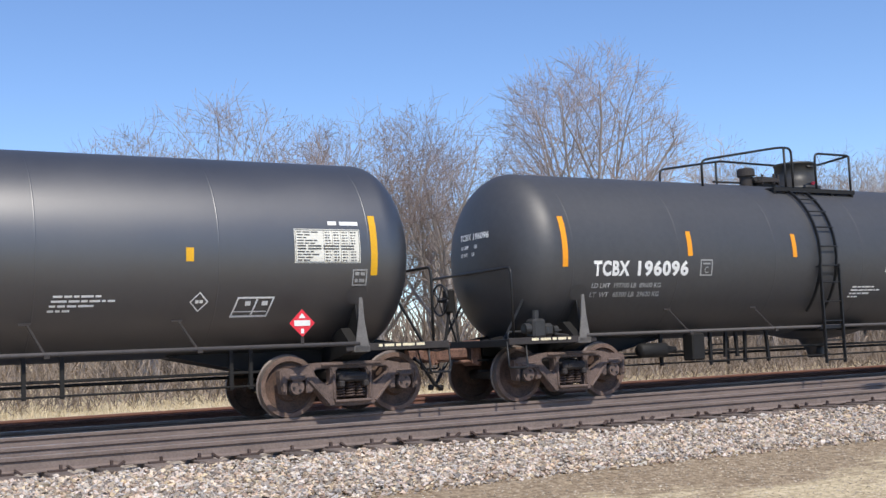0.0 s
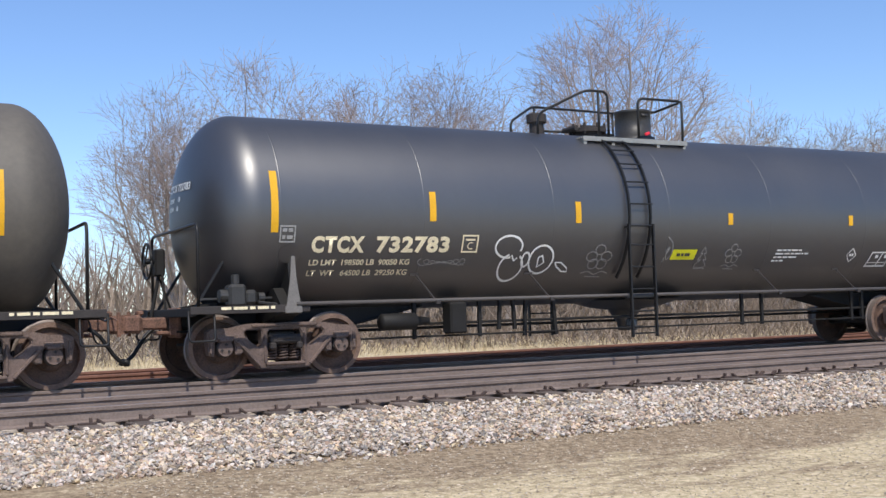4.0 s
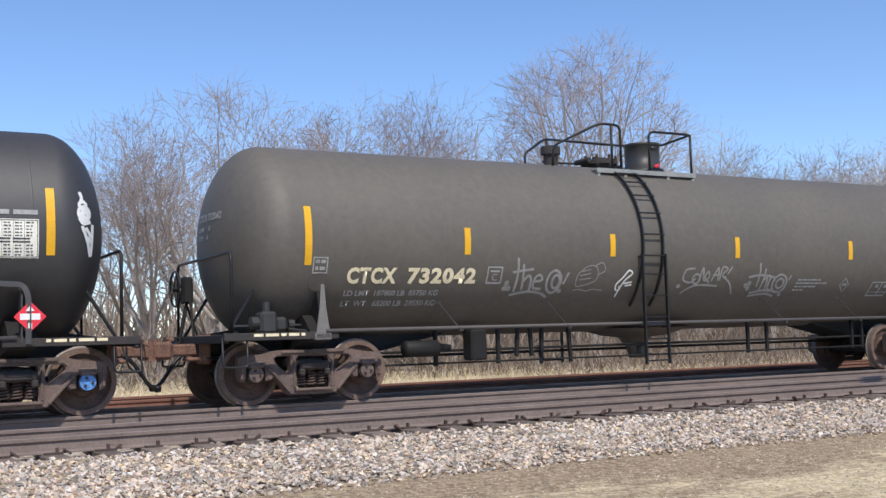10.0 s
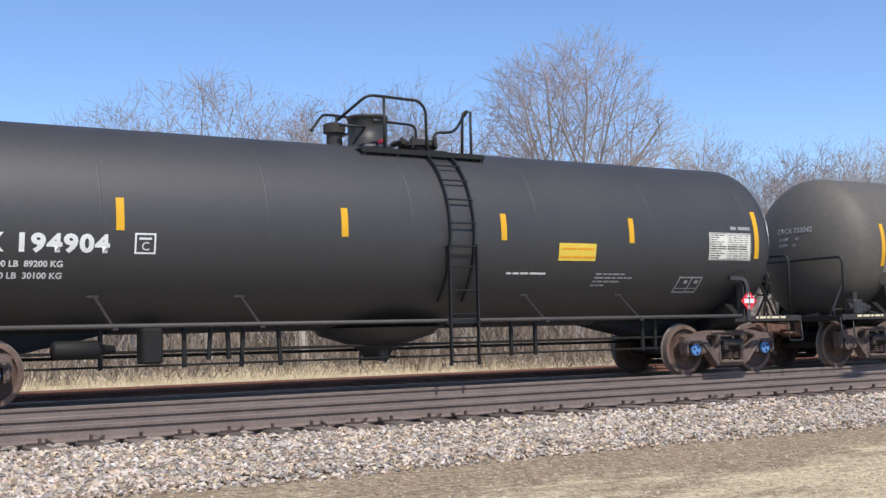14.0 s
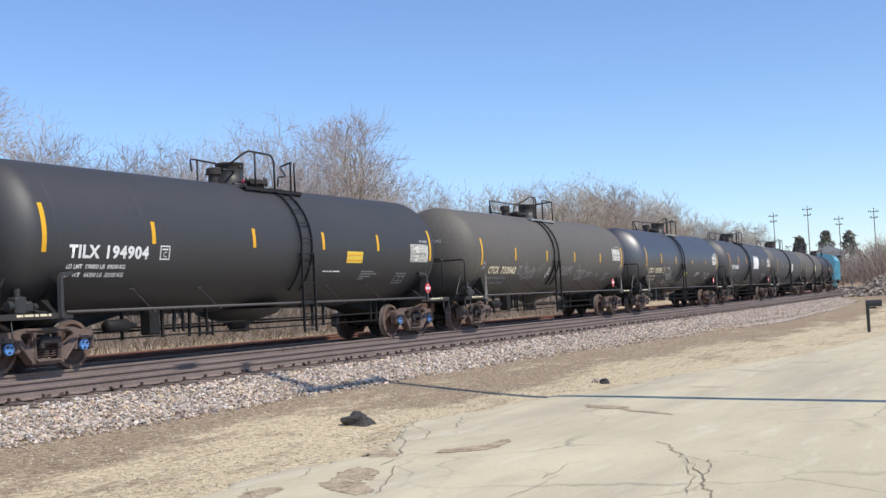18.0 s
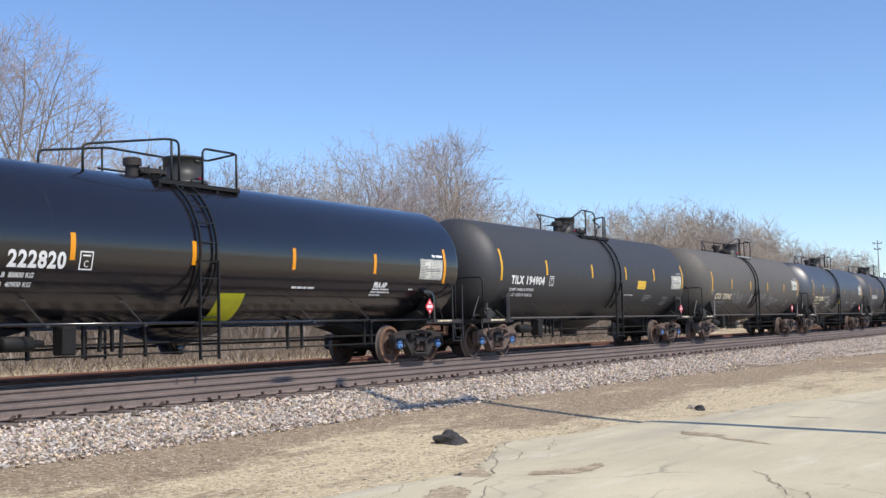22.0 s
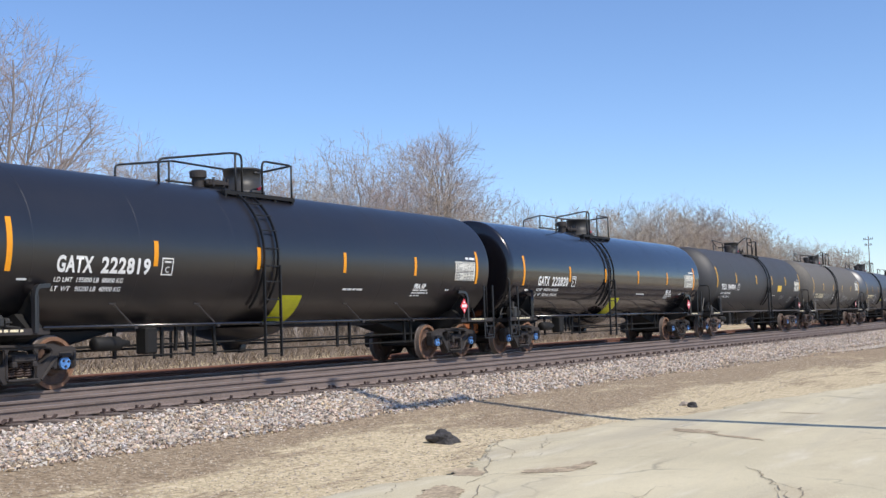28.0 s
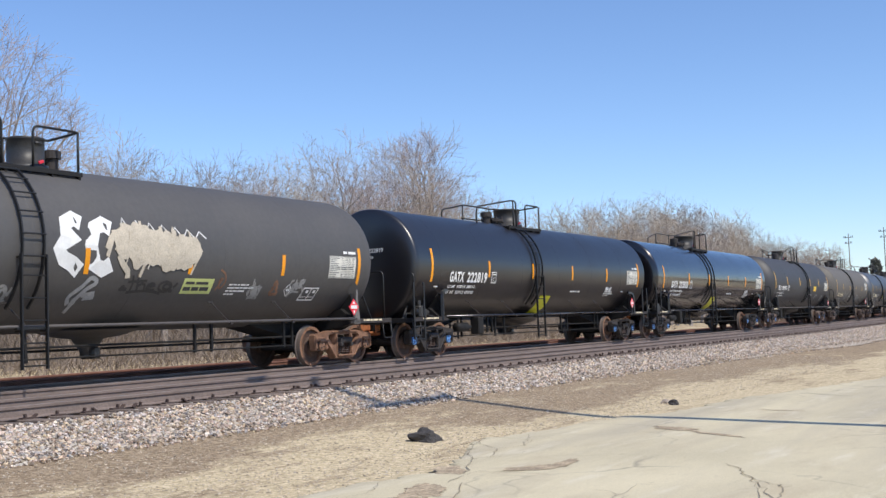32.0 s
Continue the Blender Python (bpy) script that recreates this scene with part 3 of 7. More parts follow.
def build_track(name, centre, label, side_mat, top_mat, singles):
    root = thing(name, label, "railway track", kind="structure")
    for side in (-1, 1):
        build_rail("rail", centre, side, root, side_mat, top_mat)
    rnd = random.Random(centre)
    rest = []
    for k in range(-60, 500):
        s = k * 0.52 - 10
        m = on_track(s, centre, RAIL - 0.172 - 0.095) @ pose(0, rnd.uniform(-0.05, 0.05), 0, 0, 0, rnd.uniform(-1, 1))
        if singles and -8 < s < 135:
            part("tie", TIE, None, root, at=m)
        else:
            rest.append(m)
    joined_boxes("ties", rest, (0.23, 2.6, 0.18), M["tie"], root)
    if singles:
        irons = []
        for k in range(-20, 260):
            s = k * 0.52 - 10
            for side in (-1, 1):
                at = on_track(s, centre, RAIL - 0.172) @ pose(0, side * (GAUGE_HALF + 0.036), 0)
                irons.append(at @ pose(0, -0.10, 0.006) @ Matrix.Diagonal((3.4, 1.4, 0.35, 1)))
                irons.append(at @ pose(rnd.uniform(-0.05, 0.05), -0.095, 0.035, rnd.uniform(-20, 20), 0, 0) @ Matrix.Diagonal((0.5, 0.6, 1.1, 1)))
                if rnd.random() < 0.8:
                    irons.append(at @ pose(0.14 * rnd.choice((-1, 1)), -0.085, 0.018, 0, rnd.choice((-1, 1)) * 35, 0) @ Matrix.Diagonal((1.7, 0.8, 0.45, 1)))
        joined_boxes("anchors", irons, (0.055, 0.07, 0.05), M["plate"], root)
    return root


near_track = build_track("near_track", NEAR_TRACK, "empty main track of brown rails on timber ties", M["rail_side"], M["rail_top"], True)
train_track = build_track("train_track", TRAIN_TRACK, "occupied main track of brown rails on timber ties", M["rail_side"], M["rail_top"], False)
far_track = build_track("siding_track", FAR_TRACK, "rust red siding track beside the grass", M["rail_rust"], M["rail_rust"], False)


def bed_z(x, v):
    """Top of the stone bed, by distance aside from the train's line."""
    toe = np.interp(x, [0, 24, 52, 70, 140], [10.75, 10.7, 9.2, 9.5, 10.1])
    shoulder = 11.95
    top = RAIL - 0.172 - 0.035
    if v < shoulder:
        f = max(0.0, (v - toe) / (shoulder - toe))
        return 0.24 + (top - 0.24) * f
    if v < 22.4:
        return top - (0.04 if v < 12.6 else 0.05 if abs(v - 15.0) < 0.5 or abs(v - 18.6) < 0.8 else 0)
    return top - (v - 22.4) * 0.35


def build_bed():
    xs = spaced([(-120, 0, 6), (0, 40, 0.5), (40, 140, 2.5), (140, 260, 10)])
    offs = [0.0, 0.15, 0.4, 0.7, 1.0] + [1.3 + 0.5 * k for k in range(24)]
    verts, faces = [], []
    for x in xs:
        toe = float(np.interp(x, [0, 24, 52, 70, 140], [10.75, 10.7, 9.2, 9.5, 10.1]))
        _, dy, a = along(max(0, x))
        for k, o in enumerate(offs):
            v = toe + o * (11.95 - toe) / 1.2 if o < 1.2 else 11.95 + (o - 1.3)
            z = bed_z(x, v) + 0.03 * noise.noise(Vector((x * 1.7, v * 1.7, 2)))
            wob = ((0.18 if x < 45 else 0.5) * noise.noise(Vector((x * 0.8, 0, 9))) + (0 if x < 40 else 0.6 * noise.noise(Vector((x * 0.15, 0, 4))))) if k == 0 else 0
            verts.append((x, v + dy + wob, z - (0.12 if k == 0 else 0)))
    n = len(offs)
    for i in range(len(xs) - 1):
        for j in range(n - 1):
            faces.append((i * n + j, (i + 1) * n + j, (i + 1) * n + j + 1, i * n + j + 1))
    me = bpy.data.meshes.new("ballast_bed")
    me.from_pydata(verts, [], faces)
    me.polygons.foreach_set("use_smooth", [True] * len(me.polygons))
    m = bpy.data.materials.new("crushed stone bed")
    m.use_nodes = True
    nt = m.node_tree
    b = nt.nodes["Principled BSDF"]
    geo = nt.nodes.new("ShaderNodeNewGeometry")
    vo = nt.nodes.new("ShaderNodeTexVoronoi")
    vo.inputs["Scale"].default_value = 17
    nt.links.new(geo.outputs["Position"], vo.inputs["Vector"])
    sep = nt.nodes.new("ShaderNodeSeparateColor")
    nt.links.new(vo.outputs["Color"], sep.inputs[0])
    rp = nt.nodes.new("ShaderNodeValToRGB")
    el = rp.color_ramp.elements
    el[0].color, el[1].color = (0.25, 0.20, 0.16, 1), (0.60, 0.52, 0.43, 1)
    e = el.new(0.5)
    e.color = (0.43, 0.36, 0.285, 1)
    nt.links.new(sep.outputs[0], rp.inputs[0])
    nt.links.new(rp.outputs[0], b.inputs["Base Color"])
    b.inputs["Roughness"].default_value = 0.95
    bp = nt.nodes.new("ShaderNodeBump")
    bp.inputs["Strength"].default_value, bp.inputs["Distance"].default_value = 1.0, 0.05
    bp.invert = True
    nt.links.new(vo.outputs["Distance"], bp.inputs["Height"])
    nt.links.new(bp.outputs[0], b.inputs["Normal"])
    me.materials.append(m)
    return tagged(new("ballast_bed", me), "bed of pink and grey crushed stone under the tracks", "ballast", kind="structure")


build_bed()


def rubble(name, places, material, label, category, lo, hi, seed, parent=None, flat=0.75):
    """Loose stones in one mesh: each a skewed block with cut corners."""
    rng = np.random.RandomState(seed)
    base = np.array([(1, 0, 0), (-1, 0, 0), (0, 1, 0), (0, -1, 0), (0, 0, 1), (0, 0, -1)], float)
    tri = [(0, 2, 4), (2, 1, 4), (1, 3, 4), (3, 0, 4), (2, 0, 5), (1, 2, 5), (3, 1, 5), (0, 3, 5)]
    verts, faces = [], []
    for x, y, z in places:
        k = len(verts)
        r = rng.uniform(lo, hi)
        q, _ = np.linalg.qr(rng.normal(size=(3, 3)))
        p = (base * rng.uniform(0.65, 1.2, size=(6, 1)) + rng.normal(size=(6, 3)) * 0.22) @ q * r
        p[:, 2] *= flat
        verts += [(x + a, y + b, z + c) for a, b, c in p]
        faces += [(k + a, k + b, k + c) for a, b, c in tri]
    me = bpy.data.meshes.new(name)
    me.from_pydata(verts, [], faces)
    me.materials.append(material)
    ob = new(name, me)
    return tagged(ob, label, category, kind="stuff")


rng = np.random.RandomState(5)
places = []
while len(places) < 62000:
    x = 1 + 89 * rng.rand() ** 2.0
    toe = float(np.interp(x, [0, 24, 52, 70, 140], [10.75, 10.7, 9.2, 9.5, 10.1]))
    v = toe - 0.25 + (12.35 - toe + 0.25) * rng.rand()
    if v < toe and rng.rand() < 0.6:
        continue
    z = bed_z(x, v) if v > toe else height(x, v) + 0.01
    places.append((x, v + along(x)[1], z + rng.uniform(-0.010, 0.022)))
rubble("ballast_stones", places, M["stone"], "loose pink and grey crushed stones on the track shoulder", "ballast", 0.018, 0.042, 3)


# ---- tank cars ----
ZC, RT = 2.45, 1.50        # tank axis above the rail heads, tank radius
CACHE = {}


def shared(key, make, mats, smooth=False):
    """One mesh for all alike parts."""
    if key not in CACHE:
        me = mesh_of(make(), key if isinstance(key, str) else str(key[0]), smooth)
        for m in mats:
            me.materials.append(m)
        CACHE[key] = me
    return CACHE[key]


def on_tank(x, z, off=0.004, side=-1, r=RT):
    """A point on the tank's side, by its place along it and its height."""
    a = math.asin(max(-1, min(1, (z - ZC) / r)))
    return Vector((x, side * (r + off) * math.cos(a), ZC + (r + off) * math.sin(a)))


def wrap(bm, off=0.006, side=-1, r=RT):
    """Lays a flat drawing (x along, y as the height above the rails) round the tank."""
    for v in bm.verts:
        v.co = on_tank(v.co.x * (1 if side < 0 else -1), v.co.y, off + v.co.z, side, r)
    bm.normal_update()
    return bm


def quad_grid(bm, x0, z0, x1, z1, nz=6, slant=0.0):
    rows = []
    for k in range(nz + 1):
        t = k / nz
        z = z0 + (z1 - z0) * t
        rows.append([bm.verts.new((x + slant * (z - z0), z, 0)) for x in (x0, x1)])
    for a, b in zip(rows, rows[1:]):
        bm.faces.new((a[0], a[1], b[1], b[0]))
    return bm


def stroke(bm, pts, w):
    """A drawn line of some width in the flat drawing."""
    pts = [Vector((p[0], p[1], 0)) for p in pts]
    rows = []
    for i, p in enumerate(pts):
        d = (pts[min(i + 1, len(pts) - 1)] - pts[max(i - 1, 0)]).normalized()
        nn = Vector((-d.y, d.x, 0)) * w / 2
        rows.append((bm.verts.new(p + nn), bm.verts.new(p - nn)))
    for a, b in zip(rows, rows[1:]):
        bm.faces.new((a[0], a[1], b[1], b[0]))
    return bm


def text_mesh(body, size, x, z, width=None, bold=0.0, space=1.0):
    """Flat letters with their lower left corner at x, z, fitted to a width."""
    cu = bpy.data.curves.new("lettering", "FONT")
    cu.body, cu.size, cu.offset, cu.resolution_u, cu.space_character = body, size, bold, 3, space
    ob = bpy.data.objects.new("lettering", cu)
    scene.collection.objects.link(ob)
    me = bpy.data.meshes.new_from_object(ob.evaluated_get(bpy.context.evaluated_depsgraph_get()))
    bpy.data.objects.remove(ob)
    bm = bmesh.new()
    bm.from_mesh(me)
    bpy.data.meshes.remove(me)
    xs = [v.co.x for v in bm.verts]
    k = width / (max(xs) - min(xs)) if width else 1
    x_min = min(xs)
    for v in bm.verts:
        v.co.x = x + (v.co.x - x_min) * k
        v.co.y = v.co.y + z
        v.co.z = 0
    bmesh.ops.triangulate(bm, faces=bm.faces)
    long_edges = [e for e in bm.edges if e.calc_length() > 0.12]
    bmesh.ops.subdivide_edges(bm, edges=long_edges, cuts=1)
    return bm


def bars(bm, x0, z, widths, h, gap=0.05):
    """Writing too small to read: one bar for each word."""
    x = x0
    for w in widths:
        quad_grid(bm, x, z, x + w, z + h, 1)
        x += w + gap
    return bm


def frame_box(bm, x0, z0, x1, z1, w, slant=0.0):
    quad_grid(bm, x0, z0, x1, z0 + w, 1, slant)
    k = slant * (z1 - z0 - w)
    quad_grid(bm, x0 + k, z1 - w, x1 + k, z1, 1, slant)
    quad_grid(bm, x0, z0, x0 + w, z1, 3, slant)
    quad_grid(bm, x1 - w, z0, x1, z1, 3, slant)
    return bm


def tank_mesh(half, depth, power):
    bm = bmesh.new()
    left = []
    n = 26
    for k in range(n + 1):
        r = math.sin(math.pi / 2 * k / n)          # 0 at the pole, 1 at the shell
        u = depth * (1 - max(0.0, 1 - r ** power) ** (1 / power))
        left.append((-half + u, RT * r))
    prof = left + [(-half + depth + 0.05, RT)] + [(-6 + 2 * k, RT) for k in range(7)] + [(half - depth - 0.05, RT)] + [(-u, r) for u, r in reversed(left)]
    lathe(bm, prof, 96)
    for v in bm.verts:
        v.co.z += ZC
    return bm


def seam_mesh():
    """One weld bead round the tank."""
    bm = bmesh.new()
    lathe(bm, [(-0.014, RT - 0.002), (-0.006, RT + 0.0022), (0.006, RT + 0.0022), (0.014, RT - 0.002)], 96)
    for v in bm.verts:
        v.co.z += ZC
    return bm


def wheelset_mesh(cap):
    bm = bmesh.new()
    for sd in (-1, 1):
        y = sd * 0.7175
        # flange inside, tread, rim, dished plate, hub, bearing and its cap
        prof = [(y - sd * 0.075, 0.10), (y - sd * 0.072, 0.17), (y - sd * 0.03, 0.20), (y - sd * 0.028, 0.37), (y - sd * 0.07, 0.39),
                (y - sd * 0.07, 0.478), (y - sd * 0.045, 0.486), (y - sd * 0.035, 0.462), (y + sd * 0.068, 0.452), (y + sd * 0.07, 0.385),
                (y + sd * 0.02, 0.365), (y + sd * 0.005, 0.22), (y + sd * 0.075, 0.19), (y + sd * 0.078, 0.11)]
        ids = [0, 0, 0, 0, 0, 2, 2, 2, 4, 4, 0, 0, 0]
        lathe(bm, prof, 40, "y", ids)
        lathe(bm, [(y + sd * 0.07, 0.08), (y + sd * 0.16, 0.08), (y + sd * 0.165, 0.125), (y + sd * 0.33, 0.125), (y + sd * 0.335, 0.112), (y + sd * 0.372, 0.108), (y + sd * 0.375, 0.0)], 20, "y", [1, 1, 1, 1, 3, 3])
        for k in range(3):
            a = 2 * math.pi * k / 3 + 0.4
            rod(bm, (0.06 * math.sin(a), y + sd * 0.37, 0.06 * math.cos(a)), (0.06 * math.sin(a), y + sd * 0.395, 0.06 * math.cos(a)), 0.02, 6, mi=1)
    rod(bm, (0, -0.68, 0), (0, 0.68, 0), 0.085, 14, mi=1)
    return bm


def fill_with_holes(bm, loops, y0, y1, bevel=0.0):
    """A plate in the x-z plane with openings, thick from y0 (its face) to y1."""
    edges = []
    for loop in loops:
        vs = [bm.verts.new((x, y0, z)) for x, z in loop]
        edges += [bm.edges.new((vs[k], vs[(k + 1) % len(vs)])) for k in range(len(vs))]
    r = bmesh.ops.triangle_fill(bm, edges=edges, use_beauty=True, use_dissolve=False)
    faces = [g for g in r["geom"] if isinstance(g, bmesh.types.BMFace)]
    e = bmesh.ops.extrude_face_region(bm, geom=faces)
    for v in [g for g in e["geom"] if isinstance(g, bmesh.types.BMVert)]:
        v.co.y = y1
    bmesh.ops.recalc_face_normals(bm, faces=bm.faces)
    if bevel:
        rim = [k for k in bm.edges if len(k.link_faces) == 2 and k.calc_face_angle() > 0.8 and all(abs(v.co.y - y0) < 1e-5 for v in k.verts)]
        bmesh.ops.bevel(bm, geom=rim, offset=bevel, segments=2, affect="EDGES")
    return bm


def side_frame_mesh(sd):
    """The cast truss on one side of a truck."""
    bm = bmesh.new()
    y = sd * 0.99
    half = [(0.0, 0.80), (0.50, 0.80), (0.66, 0.785), (0.82, 0.745), (1.08, 0.735), (1.145, 0.70), (1.15, 0.60), (1.12, 0.37), (1.05, 0.35), (1.03, 0.56),
            (0.75, 0.56), (0.735, 0.37), (0.66, 0.36), (0.60, 0.42), (0.43, 0.20), (0.37, 0.145), (0.0, 0.135)]
    outer = half[:-1] + [(-x, z) for x, z in reversed(half)][:-1]
    hole = [(0.345, 0.50), (0.395, 0.455), (0.50, 0.53), (0.60, 0.63), (0.605, 0.675), (0.57, 0.705), (0.37, 0.71), (0.345, 0.69)]
    nest = [(-0.255, 0.23), (0.255, 0.23), (0.255, 0.66), (0.225, 0.70), (-0.225, 0.70), (-0.255, 0.66)]
    fill_with_holes(bm, [outer, hole, [(-x, z) for x, z in hole], nest], y + sd * 0.085, y - sd * 0.085, 0.018)
    # raised ribs along the slanting members and the top
    for s in (-1, 1):
        a, b = Vector((s * 0.70, y + sd * 0.095, 0.55)), Vector((s * 0.385, y + sd * 0.095, 0.20))
        rod(bm, a, b, 0.03, 6, 0.024)
        box(bm, (s * 0.889, y, 0.615), (0.26, 0.22, 0.07), 0.015)
        box(bm, (s * 0.889, y + sd * 0.05, 0.575), (0.20, 0.16, 0.05), 0.012)
        box(bm, (s * 0.30, y + sd * 0.095, 0.45), (0.035, 0.03, 0.42), 0.01)
        box(bm, (s * 1.095, y + sd * 0.09, 0.52), (0.05, 0.03, 0.26), 0.01)
    box(bm, (0, y + sd * 0.02, 0.215), (0.60, 0.25, 0.04), 0.01)
    box(bm, (0, y + sd * 0.095, 0.765), (1.0, 0.03, 0.045), 0.012)
    return bm


def spring_mesh():
    bm = bmesh.new()
    pts = []
    for i in range(49):
        a = i * math.pi / 4
        pts.append((0.07 * math.cos(a), 0.07 * math.sin(a), 0.26 + 0.25 * i / 48))
    tube(bm, pts, 0.016, 5)
    return bm


def bolster_mesh():
    bm = bmesh.new()
    box(bm, (0, 0, 0.60), (0.42, 1.9, 0.16), 0.03)
    for sd in (-1, 1):
        box(bm, (0, sd * 1.02, 0.565), (0.47, 0.30, 0.13), 0.03)
        box(bm, (0, sd * 1.165, 0.585), (0.30, 0.03, 0.05), 0.01)
        for s in (-1, 1):
            box(bm, (s * 0.2, sd * 1.1, 0.47), (0.09, 0.16, 0.1), 0.02)
    rod(bm, (0, 0, 0.66), (0, 0, 0.80), 0.2, 18)
    # brake beams, their shoes and rods
    for s in (-1, 1):
        box(bm, (s * 0.38, 0, 0.36), (0.08, 1.5, 0.1), 0.02)
        for sd in (-1, 1):
            box(bm, (s * 0.43, sd * 0.7175, 0.40), (0.06, 0.1, 0.3), 0.02)
    rod(bm, (-0.4, 0.1, 0.42), (0.4, 0.1, 0.42), 0.03, 8)
    rod(bm, (-1.35, -0.25, 0.52), (0.4, -0.2, 0.50), 0.022, 8)
    return bm


def coupler_mesh():
    """Shank, head with its horn and guard arm, knuckle and the striker behind."""
    bm = bmesh.new()
    box(bm, (0.10, 0, 0.84), (0.70, 0.16, 0.18), 0.03)
    box(bm, (0.46, 0.02, 0.84), (0.16, 0.30, 0.27), 0.05)
    box(bm, (0.54, 0.15, 0.84), (0.26, 0.09, 0.25), 0.035, pose(0, 0, 0, 0, 0, 6))
    rod(bm, (0.60, -0.09, 0.70), (0.60, -0.09, 0.98), 0.075, 14)
    box(bm, (0.66, -0.05, 0.84), (0.10, 0.10, 0.22), 0.03)
    rod(bm, (0.52, -0.12, 0.67), (0.52, -0.12, 1.02), 0.03, 8)
    box(bm, (0.40, 0.02, 1.0), (0.1, 0.16, 0.07), 0.02)
    box(bm, (-0.12, 0, 0.84), (0.10, 0.52, 0.44), 0.03)
    for sd in (-1, 1):
        box(bm, (-0.05, sd * 0.2, 0.84), (0.12, 0.05, 0.36), 0.015)
    box(bm, (0.04, 0, 0.70), (0.26, 0.3, 0.06), 0.02)
    rod(bm, (0.42, 0.1, 0.98), (0.42, -0.5, 0.90), 0.014, 6)
    return bm


def coupler_hose_mesh():
    bm = bmesh.new()
    tube(bm, bend([(0.05, -0.32, 0.80), (0.2, -0.32, 0.70), (0.46, -0.26, 0.34), (0.63, -0.2, 0.27)], 0.15, 5), 0.03, 7)
    tube(bm, bend([(0.0, -0.55, 0.95), (0.1, -0.55, 0.60), (0.3, -0.5, 0.52), (0.34, -0.3, 0.60)], 0.08), 0.014, 5)
    box(bm, (0.6, -0.2, 0.29), (0.1, 0.07, 0.1), 0.02)
    return bm


def draft_sill_mesh():
    """The stub sill: deep webs that taper up to the tank bottom; x counts outwards from the truck centre."""
    bm = bmesh.new()
    box(bm, (0.55, 0, 0.88), (1.8, 0.38, 0.30), 0.02)
    web = [(-2.75, 1.03), (-2.55, 0.97), (-1.35, 0.72), (-0.3, 0.70), (0.9, 0.72), (1.3, 0.80), (1.3, 1.05), (0.4, 1.18), (-1.6, 1.12)]
    for y in (-0.34, 0.34):
        plate(bm, [(x, y, z) for x, z in web], (0, 1, 0), 0.03)
    plate(bm, [(-2.6, -0.42, 0.985), (-1.35, -0.42, 0.715), (-1.35, 0.42, 0.715), (-2.6, 0.42, 0.985)], (0.2, 0, 1), 0.02)
    box(bm, (0, 0, 0.71), (2.7, 0.84, 0.03), 0)
    # bolster arms that reach out to the side sill
    for sd in (-1, 1):
        plate(bm, [(0, sd * 0.3, 0.74), (0, sd * 1.35, 0.93), (0, sd * 1.44, 1.03), (0, sd * 1.1, 1.3), (0, sd * 0.3, 1.1)], (1, 0, 0), 0.34)
    return bm


def walkway_mesh():
    bm = bmesh.new()
    box(bm, (1.2, 0, 1.0), (0.5, 2.86, 0.05), 0.008)
    return bm


def end_beam_mesh():
    bm = bmesh.new()
    box(bm, (1.44, 0, 0.98), (0.06, 2.9, 0.12), 0.01)
    return bm


def saddle_mesh():
    bm = bmesh.new()
    plate(bm, [(0, -1.38, 1.02), (0, 1.38, 1.02), (0, 1.0, 0.82), (0, -1.0, 0.82)], (1, 0, 0), 0.3)
    plate(bm, [(0, -1.42, 1.02), (0, -1.3, 1.65), (0, -0.9, 1.22), (0, 0, 0.98), (0, 0.9, 1.22), (0, 1.3, 1.65), (0, 1.42, 1.02)], (1, 0, 0), 0.03)
    return bm


def side_sill_mesh(sd):
    bm = bmesh.new()
    box(bm, (0.62, sd * 1.44, 1.0), (1.75, 0.05, 0.11), 0.008)
    return bm


def stencil_strip_mesh(sd):
    """Worn white stencil line on the side sill."""
    bm = bmesh.new()
    x = 0.28
    for w in (0.06, 0.16, 0.08, 0.2, 0.14):
        box(bm, (x + w / 2, sd * 1.468, 1.02), (w, 0.003, 0.04))
        x += w + 0.035
    return bm


def saddle_plate_mesh(plain, sd):
    bm = bmesh.new()
    if plain:
        plate(bm, [(-0.12, sd * 1.47, 0.95), (0.12, sd * 1.47, 0.95), (0.05, sd * 1.47, 1.4), (0.025, sd * 1.47, 1.74), (-0.025, sd * 1.47, 1.74), (-0.05, sd * 1.47, 1.4)], (0, 1, 0), 0.02)
        box(bm, (0, sd * 1.42, 0.98), (0.26, 0.12, 0.1), 0.01)
    else:
        tube(bm, bend([(-0.3, sd * 1.40, 1.76), (0.0, sd * 1.45, 1.74), (0.06, sd * 1.47, 1.6), (0.06, sd * 1.47, 0.98)], 0.12), 0.05, 4)
        plate(bm, [(-0.02, sd * 1.3, 1.0), (-0.02, sd * 1.47, 1.0), (-0.02, sd * 1.47, 1.6), (-0.02, sd * 1.3, 1.7)], (1, 0, 0), 0.02)
    return bm


def saddle_pad_mesh(sd):
    """The round wear pad above the saddle plate."""
    bm = bmesh.new()
    n = 24
    pts = [(0.17 * math.cos(2 * math.pi * k / n), 1.78 + 0.13 * math.sin(2 * math.pi * k / n)) for k in range(n)]
    f = [bm.verts.new((x, z, 0)) for x, z in pts]
    bm.faces.new(f)
    bmesh.ops.triangulate(bm, faces=bm.faces[:])
    return wrap(bm, 0.012, sd)


def handrail_mesh():
    """The rail across the end platform, bent down to a post on either side; x counts outwards from the truck centre."""
    bm = bmesh.new()
    tube(bm, bend([(1.26, -1.40, 0.98), (1.26, -1.40, 2.2), (1.36, 1.40, 2.2), (1.36, 1.40, 0.98)], 0.13), 0.024, 7)
    return bm


